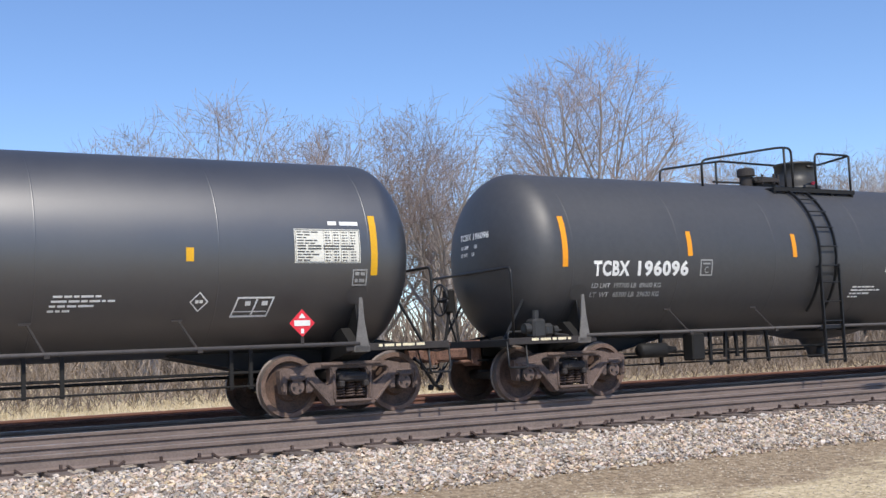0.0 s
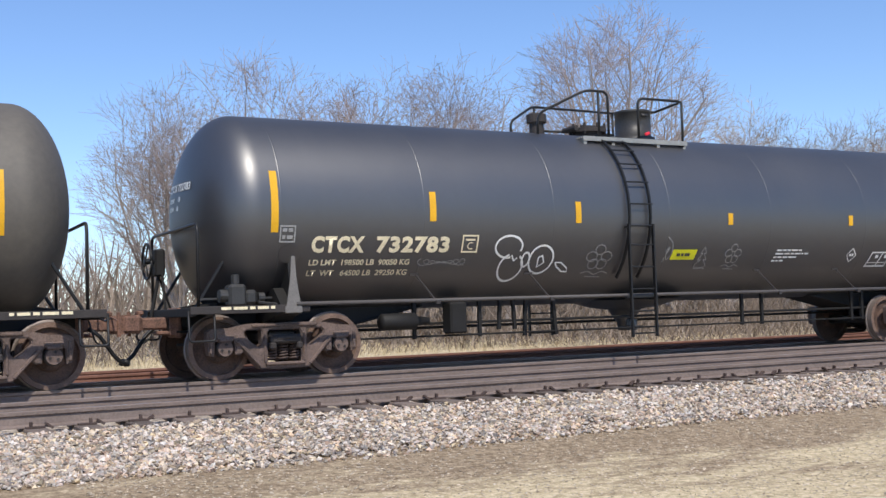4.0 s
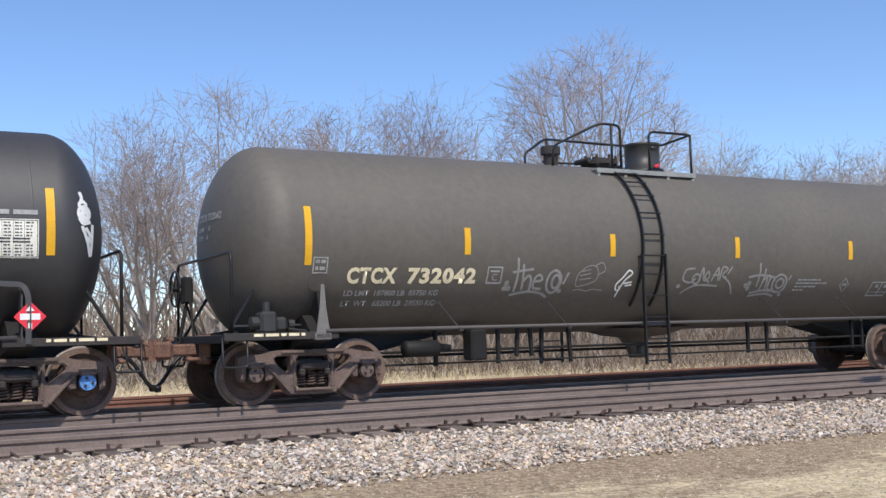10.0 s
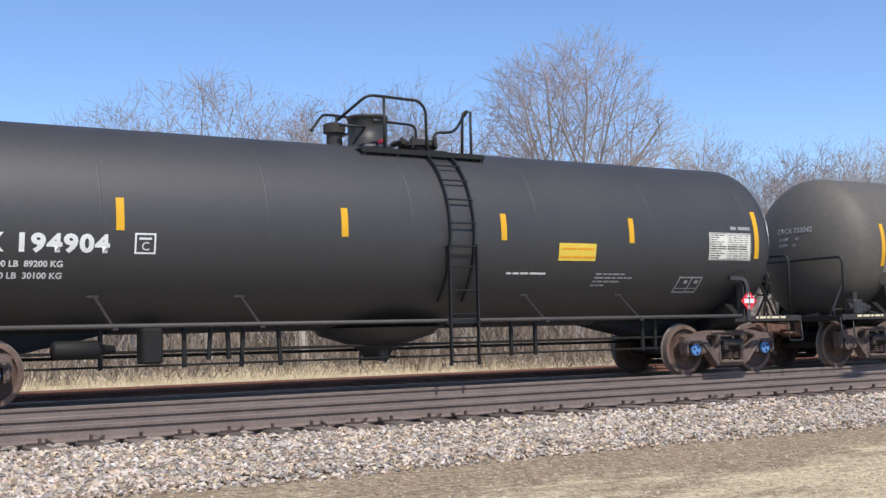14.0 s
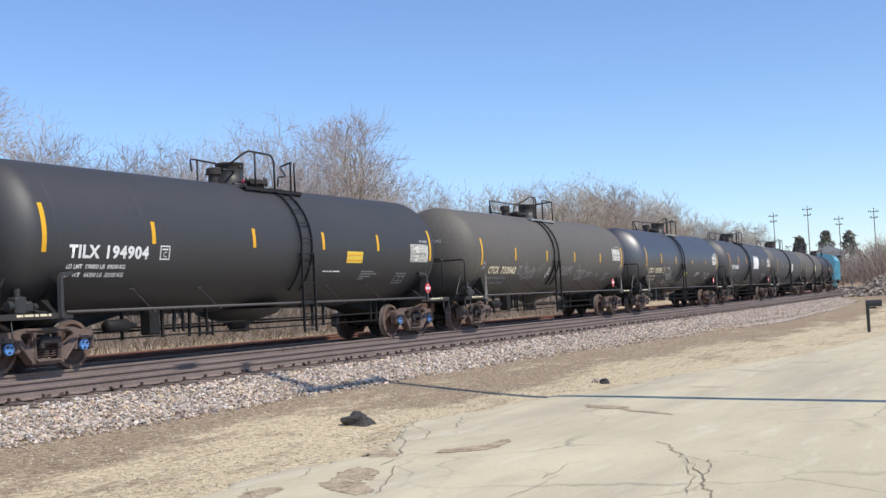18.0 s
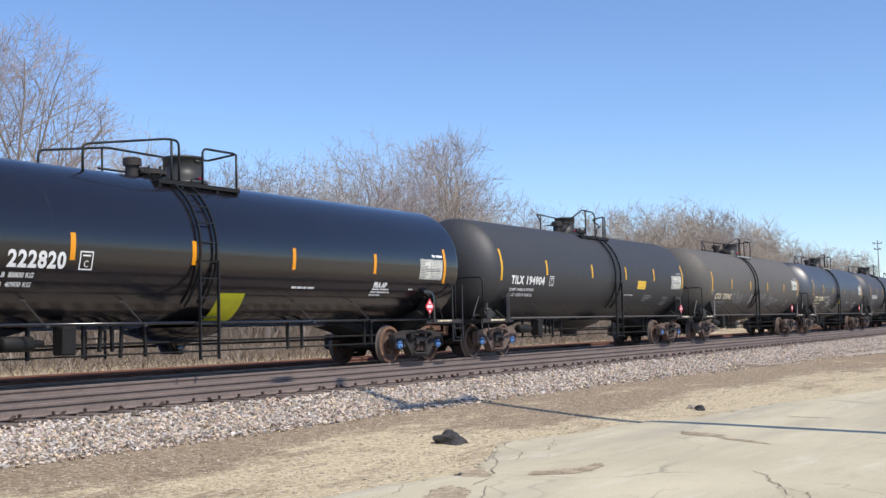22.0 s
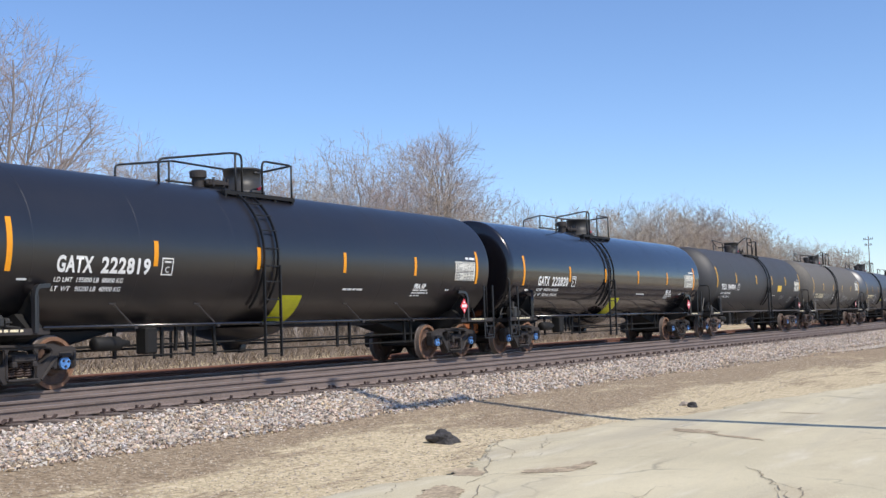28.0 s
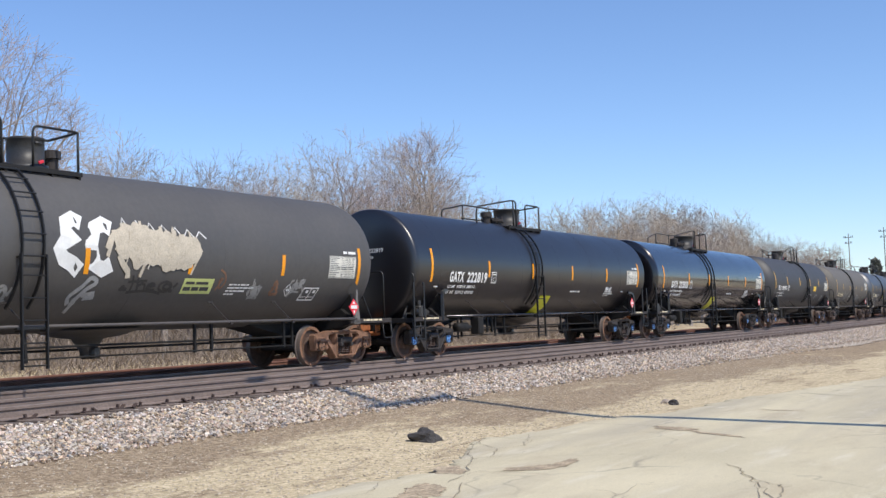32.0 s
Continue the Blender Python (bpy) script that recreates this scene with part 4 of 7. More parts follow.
def stirrup_mesh(sd):
    bm = bmesh.new()
    tube(bm, bend([(1.15, sd * 1.42, 1.0), (1.15, sd * 1.46, 0.58), (1.51, sd * 1.46, 0.58), (1.51, sd * 1.42, 1.0)], 0.05, 3), 0.017, 6)
    return bm


def cut_lever_mesh(sd):
    bm = bmesh.new()
    tube(bm, bend([(1.55, sd * 1.35, 0.93), (1.6, sd * 0.9, 0.90), (1.62, sd * 0.3, 0.94), (1.66, sd * 0.1, 1.02)], 0.1), 0.015, 5)
    return bm


def brake_wheel_mesh():
    bm = bmesh.new()
    n = 24
    ring = [(0.0, 0.27 * math.cos(2 * math.pi * k / n), 0.27 * math.sin(2 * math.pi * k / n)) for k in range(n)]
    tube(bm, ring + [ring[0]], 0.02, 6)
    for k in range(5):
        a = 2 * math.pi * k / 5
        rod(bm, (0.02, 0, 0), (0, 0.27 * math.cos(a), 0.27 * math.sin(a)), 0.013, 5)
    rod(bm, (-0.12, 0, 0), (0.04, 0, 0), 0.045, 10)
    return bm


def brake_box_mesh():
    bm = bmesh.new()
    box(bm, (-0.18, 0, -0.02), (0.16, 0.2, 0.42), 0.03)
    rod(bm, (-0.18, 0, -0.2), (-0.05, 0, -0.85), 0.03, 8)
    rod(bm, (-0.2, -0.12, -0.2), (-0.45, -0.2, -0.85), 0.02, 6)
    rod(bm, (-0.2, 0.12, -0.2), (-0.2, 0.3, -0.85), 0.02, 6)
    return bm


def valve_mesh():
    """Air brake valve with its pipes on the end platform."""
    bm = bmesh.new()
    box(bm, (0, 0, 1.2), (0.26, 0.26, 0.32), 0.04)
    box(bm, (0.2, -0.02, 1.17), (0.2, 0.2, 0.22), 0.05)
    rod(bm, (-0.24, 0, 1.2), (-0.1, 0, 1.2), 0.09, 12)
    rod(bm, (0.0, 0, 1.36), (0.0, 0, 1.5), 0.06, 10)
    rod(bm, (0.33, 0, 1.17), (0.42, 0, 1.17), 0.07, 10)
    tube(bm, bend([(-0.5, 0.1, 1.02), (-0.5, 0.1, 1.16), (0.7, 0.1, 1.16), (0.7, 0.1, 1.02)], 0.06), 0.02, 6)
    tube(bm, bend([(0.3, -0.1, 1.1), (0.7, -0.1, 1.05), (1.0, -0.05, 1.03)], 0.08), 0.022, 6)
    return bm


def under_rod_mesh(y, z, r, half):
    bm = bmesh.new()
    rod(bm, (-half, y, z), (half, y, z), r, 6)
    return bm


def hanger_mesh(h):
    bm = bmesh.new()
    box(bm, (0, 0, -h / 2), (0.055, 0.055, h))
    return bm


def reservoir_mesh():
    bm = bmesh.new()
    lathe(bm, [(-0.4, 0.0), (-0.4, 0.1), (-0.36, 0.13), (0.2, 0.13), (0.24, 0.08), (0.45, 0.05), (0.45, 0.0)], 16)
    return bm


def valve_box_mesh():
    bm = bmesh.new()
    box(bm, (0, 0, 0), (0.3, 0.3, 0.5), 0.03)
    return bm


def sump_mesh(deep):
    """The outlet below the tank: a deep cone or a shallow bowl with its valve."""
    bm = bmesh.new()
    if deep:
        prof = [(0.98, 1.05), (0.86, 0.95), (0.72, 0.5), (0.62, 0.28), (0.45, 0.2), (0.45, 0.0)]
    else:
        prof = [(0.99, 1.05), (0.93, 0.85), (0.86, 0.6), (0.82, 0.3), (0.70, 0.22), (0.60, 0.15), (0.44, 0.12), (0.44, 0.0)]
    lathe(bm, [(a, b) for a, b in prof], 22, "z")
    box(bm, (0, -0.2, 0.55), (0.16, 0.16, 0.22), 0.02)
    rod(bm, (-0.25, -0.2, 0.5), (0.25, -0.2, 0.5), 0.02, 6)
    return bm


def side_rail_mesh(sd):
    bm = bmesh.new()
    if sd:
        rod(bm, (-6.9, sd * 1.47, 1.06), (6.9, sd * 1.47, 1.06), 0.03, 8)
    return bm


def brace_mesh():
    bm = bmesh.new()
    a, b = on_tank(-0.17, 1.46, 0.0), Vector((0, -1.48, 1.03))
    d = (b - a)
    box(bm, (a + b) / 2, (0.036, 0.02, d.length), 0, d.to_track_quat("Z", "Y").to_matrix().to_4x4())
    box(bm, on_tank(-0.2, 1.47, 0.004), (0.16, 0.02, 0.035), 0)
    box(bm, (0.01, -1.49, 1.03), (0.07, 0.05, 0.05), 0)
    return bm


def ladder_rail_mesh(dx):
    bm = bmesh.new()
    curve = [(dx * 0.92, -(RT + 0.06) * math.cos(radians(a)), ZC + (RT + 0.06) * math.sin(radians(a))) for a in range(-44, 66, 6)]
    lower = [(dx * 1.06, -1.565, z) for z in (0.36, 0.9, 1.5, 2.25)]
    for pts, wide in ((curve, 0.026), (lower, 0.03)):
        rows = [Vector(p) for p in pts]
        ring = []
        for i, p in enumerate(rows):
            d = (rows[min(i + 1, len(rows) - 1)] - rows[max(i - 1, 0)]).normalized()
            n = Vector((0, -d.z, d.y))
            ring.append([bm.verts.new(p + Vector((a * 0.014, 0, 0)) + n * b * wide) for a, b in ((-1, -1), (1, -1), (1, 1), (-1, 1))])
        for q, w in zip(ring, ring[1:]):
            for k in range(4):
                bm.faces.new((q[k], q[(k + 1) % 4], w[(k + 1) % 4], w[k]))
        for q in (ring[0], ring[-1]):
            bm.faces.new(q)
    for z in (0.99, 2.2):
        box(bm, (dx * 1.06, -1.50, z), (0.05, 0.16, 0.03), 0)
    bmesh.ops.recalc_face_normals(bm, faces=bm.faces)
    return bm


def rung_mesh():
    bm = bmesh.new()
    rod(bm, (-0.25, 0, 0), (0.25, 0, 0), 0.014, 6)
    return bm


def rung_places():
    out = [(-1.565, z) for z in (0.42, 0.79, 1.16, 1.53, 1.90, 2.22)]
    for a in (5, 19, 32, 44, 54, 62):
        a = radians(a)
        out.append((-(RT + 0.085) * math.cos(a), ZC + (RT + 0.085) * math.sin(a)))
    return out


def platform_mesh():
    """The bearers and edge angles that carry the grating."""
    bm = bmesh.new()
    for sd in (-1, 1):
        box(bm, (-0.2, sd * 0.86, 3.78), (2.3, 0.03, 0.08), 0)
    for x in (-1.3, -0.7, 0.3, 0.9):
        box(bm, (x, 0, 3.75), (0.05, 1.72, 0.05), 0)
        for sd in (-1, 1):
            box(bm, (x, sd * 0.83, 3.70), (0.06, 0.05, 0.2), 0)
    return bm


def slat_mesh():
    bm = bmesh.new()
    box(bm, (-0.2, 0, 3.80), (2.3, 0.05, 0.03), 0)
    return bm


def top_rail_meshes(kind):
    """Guard rails round the dome: bent pipes and posts."""
    if kind == "short":
        lines = ([(-1.58, -0.5, 4.28), (-1.21, -0.84, 4.66), (-0.28, -0.84, 4.64), (-0.15, -0.84, 4.5), (-0.15, -0.84, 3.74)],
                 [(-0.02, -0.84, 3.9), (0.0, -0.84, 4.14), (0.33, -0.84, 4.16), (0.60, -0.6, 4.3), (0.86, -0.3, 4.5), (0.69, -0.8, 4.56), (0.55, -0.84, 4.5), (0.53, -0.84, 3.74)],
                 [(-1.58, 0.5, 4.28), (-1.21, 0.84, 4.64), (0.62, 0.84, 4.58), (0.62, 0.84, 3.74)],
                 [(-1.45, -0.3, 4.25), (-0.95, -0.3, 4.25), (-0.95, 0.6, 4.25)],
                 [(-0.92, -0.84, 3.72), (-0.92, -0.84, 4.64)], [(0.71, -0.84, 3.72), (0.71, -0.84, 4.54)], [(-0.95, 0.84, 3.72), (-0.95, 0.84, 4.62)])
    else:
        left = [(-1.98, -0.42, 3.86), (-1.98, -0.45, 4.24), (-1.25, -0.84, 4.62)] if kind == "plain" else [(-2.95, -0.6, 3.80), (-2.95, -0.6, 4.32), (-1.1, -0.84, 4.62)]
        back = [(x, -y, z) for x, y, z in left]
        lines = (left + [(-0.78, -0.84, 4.62), (-0.78, -0.84, 3.74)],
                 [(-0.12, -0.84, 3.74), (-0.12, -0.84, 4.55), (0.9, -0.84, 4.55), (0.95, 0.0, 4.50)],
                 back + [(0.6, 0.84, 4.60), (0.95, 0.0, 4.50)],
                 [(-1.3, 0.84, 4.18), (0.6, 0.84, 4.18)],
                 [(-0.98, -0.84, 3.72), (-0.98, -0.84, 4.62)], [(0.88, -0.84, 3.72), (0.88, -0.84, 4.55)],
                 [(-1.2, 0.84, 3.72), (-1.2, 0.84, 4.62)], [(0.6, 0.84, 3.72), (0.6, 0.84, 4.60)])
    out = []
    for pts in lines:
        bm = bmesh.new()
        tube(bm, bend(pts, 0.13) if len(pts) > 2 else pts, 0.024, 7)
        out.append(bm)
    return out


def housing_mesh():
    bm = bmesh.new()
    lathe(bm, [(3.88, 0.0), (3.88, 0.40), (3.97, 0.40), (3.97, 0.33), (4.42, 0.33), (4.43, 0.345), (4.47, 0.345), (4.475, 0.33), (4.485, 0.0)], 28, "z")
    box(bm, (0, -0.34, 4.36), (0.14, 0.03, 0.05), 0)
    return bm


def seal_mesh():
    bm = bmesh.new()
    box(bm, (0.06, -0.34, 4.02), (0.12, 0.03, 0.06), 0.01, pose(0, 0, 0, 0, -20, 0))
    return bm


def manway_mesh():
    bm = bmesh.new()
    lathe(bm, [(3.86, 0.0), (3.86, 0.26), (4.02, 0.26), (4.02, 0.34), (4.09, 0.34), (4.10, 0.3), (4.13, 0.0)], 24, "z")
    for k in range(8):
        a = 2 * math.pi * k / 8
        rod(bm, (0.31 * math.cos(a), 0.31 * math.sin(a), 3.98), (0.31 * math.cos(a), 0.31 * math.sin(a), 4.18), 0.025, 6)
    rod(bm, (-0.38, -0.2, 4.08), (-0.38, 0.2, 4.08), 0.05, 8)
    box(bm, (0.1, 0, 4.15), (0.5, 0.06, 0.05), 0.01)
    return bm


def vent_mesh():
    bm = bmesh.new()
    lathe(bm, [(3.86, 0.0), (3.86, 0.13), (4.16, 0.13), (4.16, 0.18), (4.30, 0.18), (4.32, 0.14), (4.33, 0.0)], 18, "z")
    return bm


def data_panel(bm_white, bm_line, x0, z0, x1, z1):
    """A white printed table: a dark rim, a title line, rows of tiny figures in columns and two full bars."""
    quad_grid(bm_white, x0, z0, x1, z1, 6)
    rnd = random.Random(4)
    w, h = x1 - x0, z1 - z0
    frame_box(bm_line, x0 + 0.012, z0 + 0.012, x1 - 0.012, z1 - 0.012, 0.008)
    n = 11
    for k in range(n):
        z = z0 + h * (0.05 + 0.9 * (k + 0.25) / n)
        hh = h / n * 0.34
        if k in (4, 5):
            bars(bm_line, x0 + 0.04, z, [w * f for f in (0.13, 0.2, 0.24, 0.2)], hh * 1.25, w * 0.03)
            continue
        bars(bm_line, x0 + 0.04, z, [w * rnd.uniform(0.05, 0.12) for _ in range(rnd.choice((2, 3)))], hh, w * 0.016)
        for c in range(4):
            bars(bm_line, x0 + w * (0.46 + 0.13 * c), z, [w * rnd.uniform(0.03, 0.05), w * rnd.uniform(0.02, 0.035)], hh * rnd.uniform(0.8, 1.15), w * 0.012)
    for c in range(4):
        quad_grid(bm_line, x0 + w * (0.44 + 0.13 * c), z0 + h * 0.05, x0 + w * (0.444 + 0.13 * c), z1 - h * 0.05, 2)


def decal(name, bm, material, parent, label="", off=0.006, side=-1):
    return part(name, wrap(bm, off, side), material, parent, label)


def scrawl(seed, x0, z0, w, h, loops=5):
    """A loose looping line, as of a quick marker tag."""
    rnd = random.Random(seed)
    pts = []
    x = x0
    n = loops * 10
    ph, k2 = rnd.random() * 6, rnd.uniform(0.8, 1.3)
    for i in range(n + 1):
        t = i / n
        a = t * loops * 2 * math.pi * k2 + ph
        pts.append((x0 + w * (0.06 + 0.88 * t) + w / loops * 0.55 * math.cos(a), z0 + h / 2 + h * 0.5 * math.sin(a) * (0.55 + 0.45 * math.sin(t * 7 + ph))))
    return pts


def tag_strokes(bm, x0, z0, w, h, lines, thick):
    """Hand-drawn lines on a 0 to 100 grid, laid into a box on the tank side, smoothed and a little unsteady."""
    for line in lines:
        pts = [Vector((x0 + w * a / 100, z0 + h * b / 100, 0)) for a, b in line]
        if len(pts) > 2:
            out = []
            for i in range(len(pts) - 1):
                p0, p1, p2, p3 = pts[max(i - 1, 0)], pts[i], pts[i + 1], pts[min(i + 2, len(pts) - 1)]
                for k in range(5):
                    t = k / 5
                    out.append(0.5 * (2 * p1 + (p2 - p0) * t + (2 * p0 - 5 * p1 + 4 * p2 - p3) * t * t + (3 * p1 - p0 - 3 * p2 + p3) * t ** 3))
            pts = out + [pts[-1]]
        stroke(bm, [(p.x, p.y) for p in pts], thick)
    return bm


def ring_line(cx, cy, rx, ry, a0=0, a1=360, n=12):
    return [(cx + rx * math.cos(radians(a0 + (a1 - a0) * k / n)), cy + ry * math.sin(radians(a0 + (a1 - a0) * k / n))) for k in range(n + 1)]


TAG_TALL = [ring_line(6, 36, 2, 3), ring_line(10, 24, 2, 3), ring_line(4, 24, 2, 3), [(18, 97), (20, 60), (19, 16)], [(12, 62), (26, 66), (43, 70)], [(27, 82), (29, 45), (30, 20)],
            [(30, 42), (36, 54), (41, 46), (42, 18)], [(46, 40), (58, 44), (54, 56), (47, 48), (47, 26), (60, 22)], ring_line(77, 40, 11, 27, 60, 430), ring_line(80, 40, 6, 16), [(98, 62), (92, 34)], ring_line(89, 17, 2, 2), [(14, 8), (40, 16), (60, 12), (72, 2)]]
TAG_QUICK = [ring_line(4, 30, 2, 4), [(26, 88), (12, 84), (9, 52), (22, 42), (30, 56)], ring_line(31, 54, 6, 16), [(36, 48), (40, 92), (44, 50), (52, 58), (50, 78), (45, 60), (54, 42)], [(57, 46), (66, 92), (68, 48)], [(58, 66), (72, 68)],
             [(71, 48), (73, 92), (82, 88), (75, 66), (90, 40), (100, 2)], [(90, 96), (83, 70)], ring_line(80, 58, 1, 2), [(11, 6), (32, 32), (70, 30)]]
TAG_SPIRAL = [ring_line(3, 34, 2, 4), ring_line(10, 40, 2, 4), ring_line(9, 26, 2, 4), [(25, 99), (27, 70), (26, 30)], [(5, 58), (26, 64), (52, 62)], [(38, 84), (37, 50), (34, 20)], [(37, 44), (44, 58), (46, 22)], ring_line(56, 40, 6, 20, 20, 330),
              ring_line(74, 40, 15, 26), ring_line(75, 40, 8, 14), [(96, 64), (86, 20)], ring_line(83, 8, 2, 3), [(16, 12), (44, 20), (82, 14)], [(15, 4), (50, 10), (70, 3)]]
SKETCH_FIST = [[(5, 60), (32, 85), (60, 87), (72, 60), (62, 34), (8, 18), (2, 42), (5, 60)], [(56, 86), (82, 99), (94, 72), (70, 58)], [(12, 40), (50, 46)], [(10, 54), (48, 62)], [(16, 68), (46, 76)], [(0, 4), (20, 8), (42, 2), (64, 8), (98, 4)]]
SKETCH_BONE = [[(14, 24), (6, 46), (40, 74), (66, 98), (90, 86), (58, 66), (34, 38), (22, 2)], [(20, 24), (34, 30), (24, 40)], [(50, 50), (96, 56)], [(60, 42), (100, 46)]]
SKETCH_TREE = [[(50, 98), (30, 70), (44, 70), (20, 40), (40, 42), (8, 10), (92, 10), (62, 42), (82, 40), (56, 70), (70, 70), (50, 98)], [(10, 4), (40, 0), (70, 4), (96, 0)]]
SKETCH_FLOWER = [ring_line(50, 82, 16, 14), ring_line(26, 62, 17, 14), ring_line(74, 62, 17, 14), ring_line(36, 40, 16, 14), ring_line(64, 40, 16, 14), [(6, 14), (30, 18), (52, 10), (74, 18), (96, 12)], [(24, 4), (76, 2)]]
SKETCH_QUILL = [[(20, 100), (70, 80), (86, 40), (50, 10), (30, 30), (46, 60), (20, 40)], [(60, 60), (10, 0)]]


def placard(parent, x, z=1.38, r=0.2):
    """A diamond sign on a small holder that stands up from the side rail."""
    bm = bmesh.new()
    plate(bm, [(x - r, -1.50, z), (x, -1.50, z - r), (x + r, -1.50, z), (x, -1.50, z + r)], (0, 1, 0), 0.006)
    p = part("placard", bm, M["red"], parent, "red diamond hazard placard with white bands")
    bm = bmesh.new()
    q = -1.5055
    for pts in ([(-0.62, -0.2), (0.62, -0.2), (0.62, 0.2), (-0.62, 0.2)], [(-0.28, 0.36), (0.28, 0.36), (0, 0.72)], [(-0.12, -0.74), (0.12, -0.74), (0.12, -0.4), (-0.12, -0.4)]):
        plate(bm, [(x + r * a, q, z + r * b) for a, b in pts], (0, 1, 0), 0.003)
    part("placard_band", bm, M["white"], p, "white placard bands")
    bm = bmesh.new()
    box(bm, (x, -1.485, z - 0.14), (0.05, 0.015, 0.4))
    part("placard_holder", bm, M["cast_dark"], parent)


def truck(car, x, key_cap, cast, plain):
    """One truck under the car, its side frames, springs and the two wheelsets that roll."""
    t = part("truck", shared(("bolster", cast), bolster_mesh, [M["cast_dark"]]), None, car, at=pose(x, 0, 0))
    for sd in (-1, 1):
        part("side_frame", shared(("side_frame", cast, sd), lambda: side_frame_mesh(sd), [M[cast]]), None, t)
    for sd in (-1, 1):
        for k in (-0.17, 0.0, 0.17):
            part("spring", shared("spring", spring_mesh, [M["spring"]], True), None, t, at=pose(k, sd * 0.99, 0))
    sets = []
    for dx in (-0.889, 0.889):
        w = part("wheelset", shared(("wheelset", key_cap, cast), lambda: wheelset_mesh(key_cap), [M["wheel"], M["cast_dark"], M["tread"], M[key_cap], M["rim"] if cast == "cast" else M["rust"]], False), None, t, at=pose(dx, 0, 0.457))
        sets.append(w)
    return sets


WHEELSETS = []


def tank_car(name, label, paint, glossy, length, ends, centres, cap="cast", cast="cast", stripe="yellow", dome_turn=0.0, dome="plain", stripes=None, box_saddle=False):
    """A tank car with all the parts that the cars share. ends: half length of the tank."""
    car = thing(name, label, "tank car", "tank cars of the train")
    half = ends
    head = (0.24, 4.0) if glossy else (0.80, 2.0)
    part("tank", shared(("tank", paint.name, half), lambda: tank_mesh(half, *head), [paint], True), None, car)
    for x in SEAMS[glossy]:
        part("weld_seam", shared(("weld_seam", paint.name), seam_mesh, [paint], True), None, car, at=pose(x, 0, 0))
    for s in (-1, 1):
        e = pose(s * centres / 2, 0, 0, 0, 0, 0 if s > 0 else 180)
        part("draft_sill", shared("draft_sill", draft_sill_mesh, [M["frame"]]), None, car, at=e)
        part("walkway", shared("walkway", walkway_mesh, [M["frame"]]), None, car, at=e)
        part("end_beam", shared("end_beam", end_beam_mesh, [M["frame"]]), None, car, at=e)
        part("saddle", shared("saddle", saddle_mesh, [M["frame"]]), None, car, at=e)
        for sd in (-1, 1):
            part("side_sill", shared(("side_sill", sd), lambda: side_sill_mesh(sd), [M["cast_dark"]]), None, car, at=e)
            tagged(part("sill_stencil", shared(("sill_stencil", sd), lambda: stencil_strip_mesh(sd), [M["cream"]]), None, car, at=e), kind="stuff")
            boxy = glossy or box_saddle
            part("saddle_plate", shared(("saddle_plate", boxy, sd, boxy and paint.name), lambda: saddle_plate_mesh(not boxy, sd), [paint if boxy else M["plate_grey"]]), None, car, at=e)
            part("wear_pad", shared(("wear_pad", sd, paint.name), lambda: saddle_pad_mesh(sd), [paint]), None, car, at=e)
            part("stirrup", shared(("stirrup", sd), lambda: stirrup_mesh(sd), [M["rail_tube"]], True), None, car, at=e)
        part("end_handrail", shared("end_handrail", handrail_mesh, [M["rail_tube"]], True), None, car, at=e)
        part("cut_lever", shared("cut_lever", lambda: cut_lever_mesh(-1), [M["rail_tube"]], True), None, car, at=e)
        c = part("coupler", shared(("coupler", cast), coupler_mesh, [M["orange"] if glossy else M["coupler_rust"]]), None, car, "rusty cast steel knuckle coupler", at=pose(s * (length / 2 - 0.62), 0, 0, 0, 0, 0 if s > 0 else 180))
        part("air_hose", shared("air_hose", coupler_hose_mesh, [M["rail_tube"]], True), None, c)
        WHEELSETS.extend(truck(car, s * centres / 2, cap, cast, not glossy))
        if glossy:
            # tall posts of the stirrup ladders at the corners
            for sd in (-1, 1):
                for x in (1.0, 1.5):
                    bm = bmesh.new()
                    box(bm, (x, sd * 1.47, 1.22), (0.06, 0.03, 1.45), 0.005)
                    part("corner_post", bm, M["rail_tube"], car, at=e)
                for z in (0.5, 0.82):
                    bm = bmesh.new()
                    box(bm, (1.25, sd * 1.47, z), (0.5, 0.03, 0.035), 0.004)
                    part("corner_step", bm, M["rail_tube"], car, at=e)
    e = pose(-centres / 2 - 1.55, 0, 0, 0, 0, 180)
    bw = part("brake_stand", shared("brake_stand", brake_box_mesh, [M["frame"]]), None, car, at=e @ pose(0, -0.6, 1.78))
    part("brake_wheel", shared("brake_wheel", brake_wheel_mesh, [M["rail_tube"]], True), None, bw, "black spoked hand brake wheel")
    part("air_valve", shared("air_valve", valve_mesh, [M["drum"]]), None, car, "grey air brake valve", at=pose(-centres / 2 - 0.75, -1.15, 0))
    for s in (-1, 1):
        bm_key = ("end_brace", s)

        def end_brace(s=s):
            bm = bmesh.new()
            rod(bm, (s * (centres / 2 + 1.3), 0, 1.02), (s * (centres / 2 + 0.75), 0, 1.9), 0.025, 6)
            return bm
        for sd in (-1, 1):
            part("end_brace", shared((bm_key, centres), end_brace, [M["rail_tube"]]), None, car, at=pose(0, sd, 0))
    for sd in (-1, 1):
        part("side_rail", shared(("side_rail", sd, glossy), lambda: side_rail_mesh(sd), [paint if glossy else M["rail_grey"]], True), None, car)
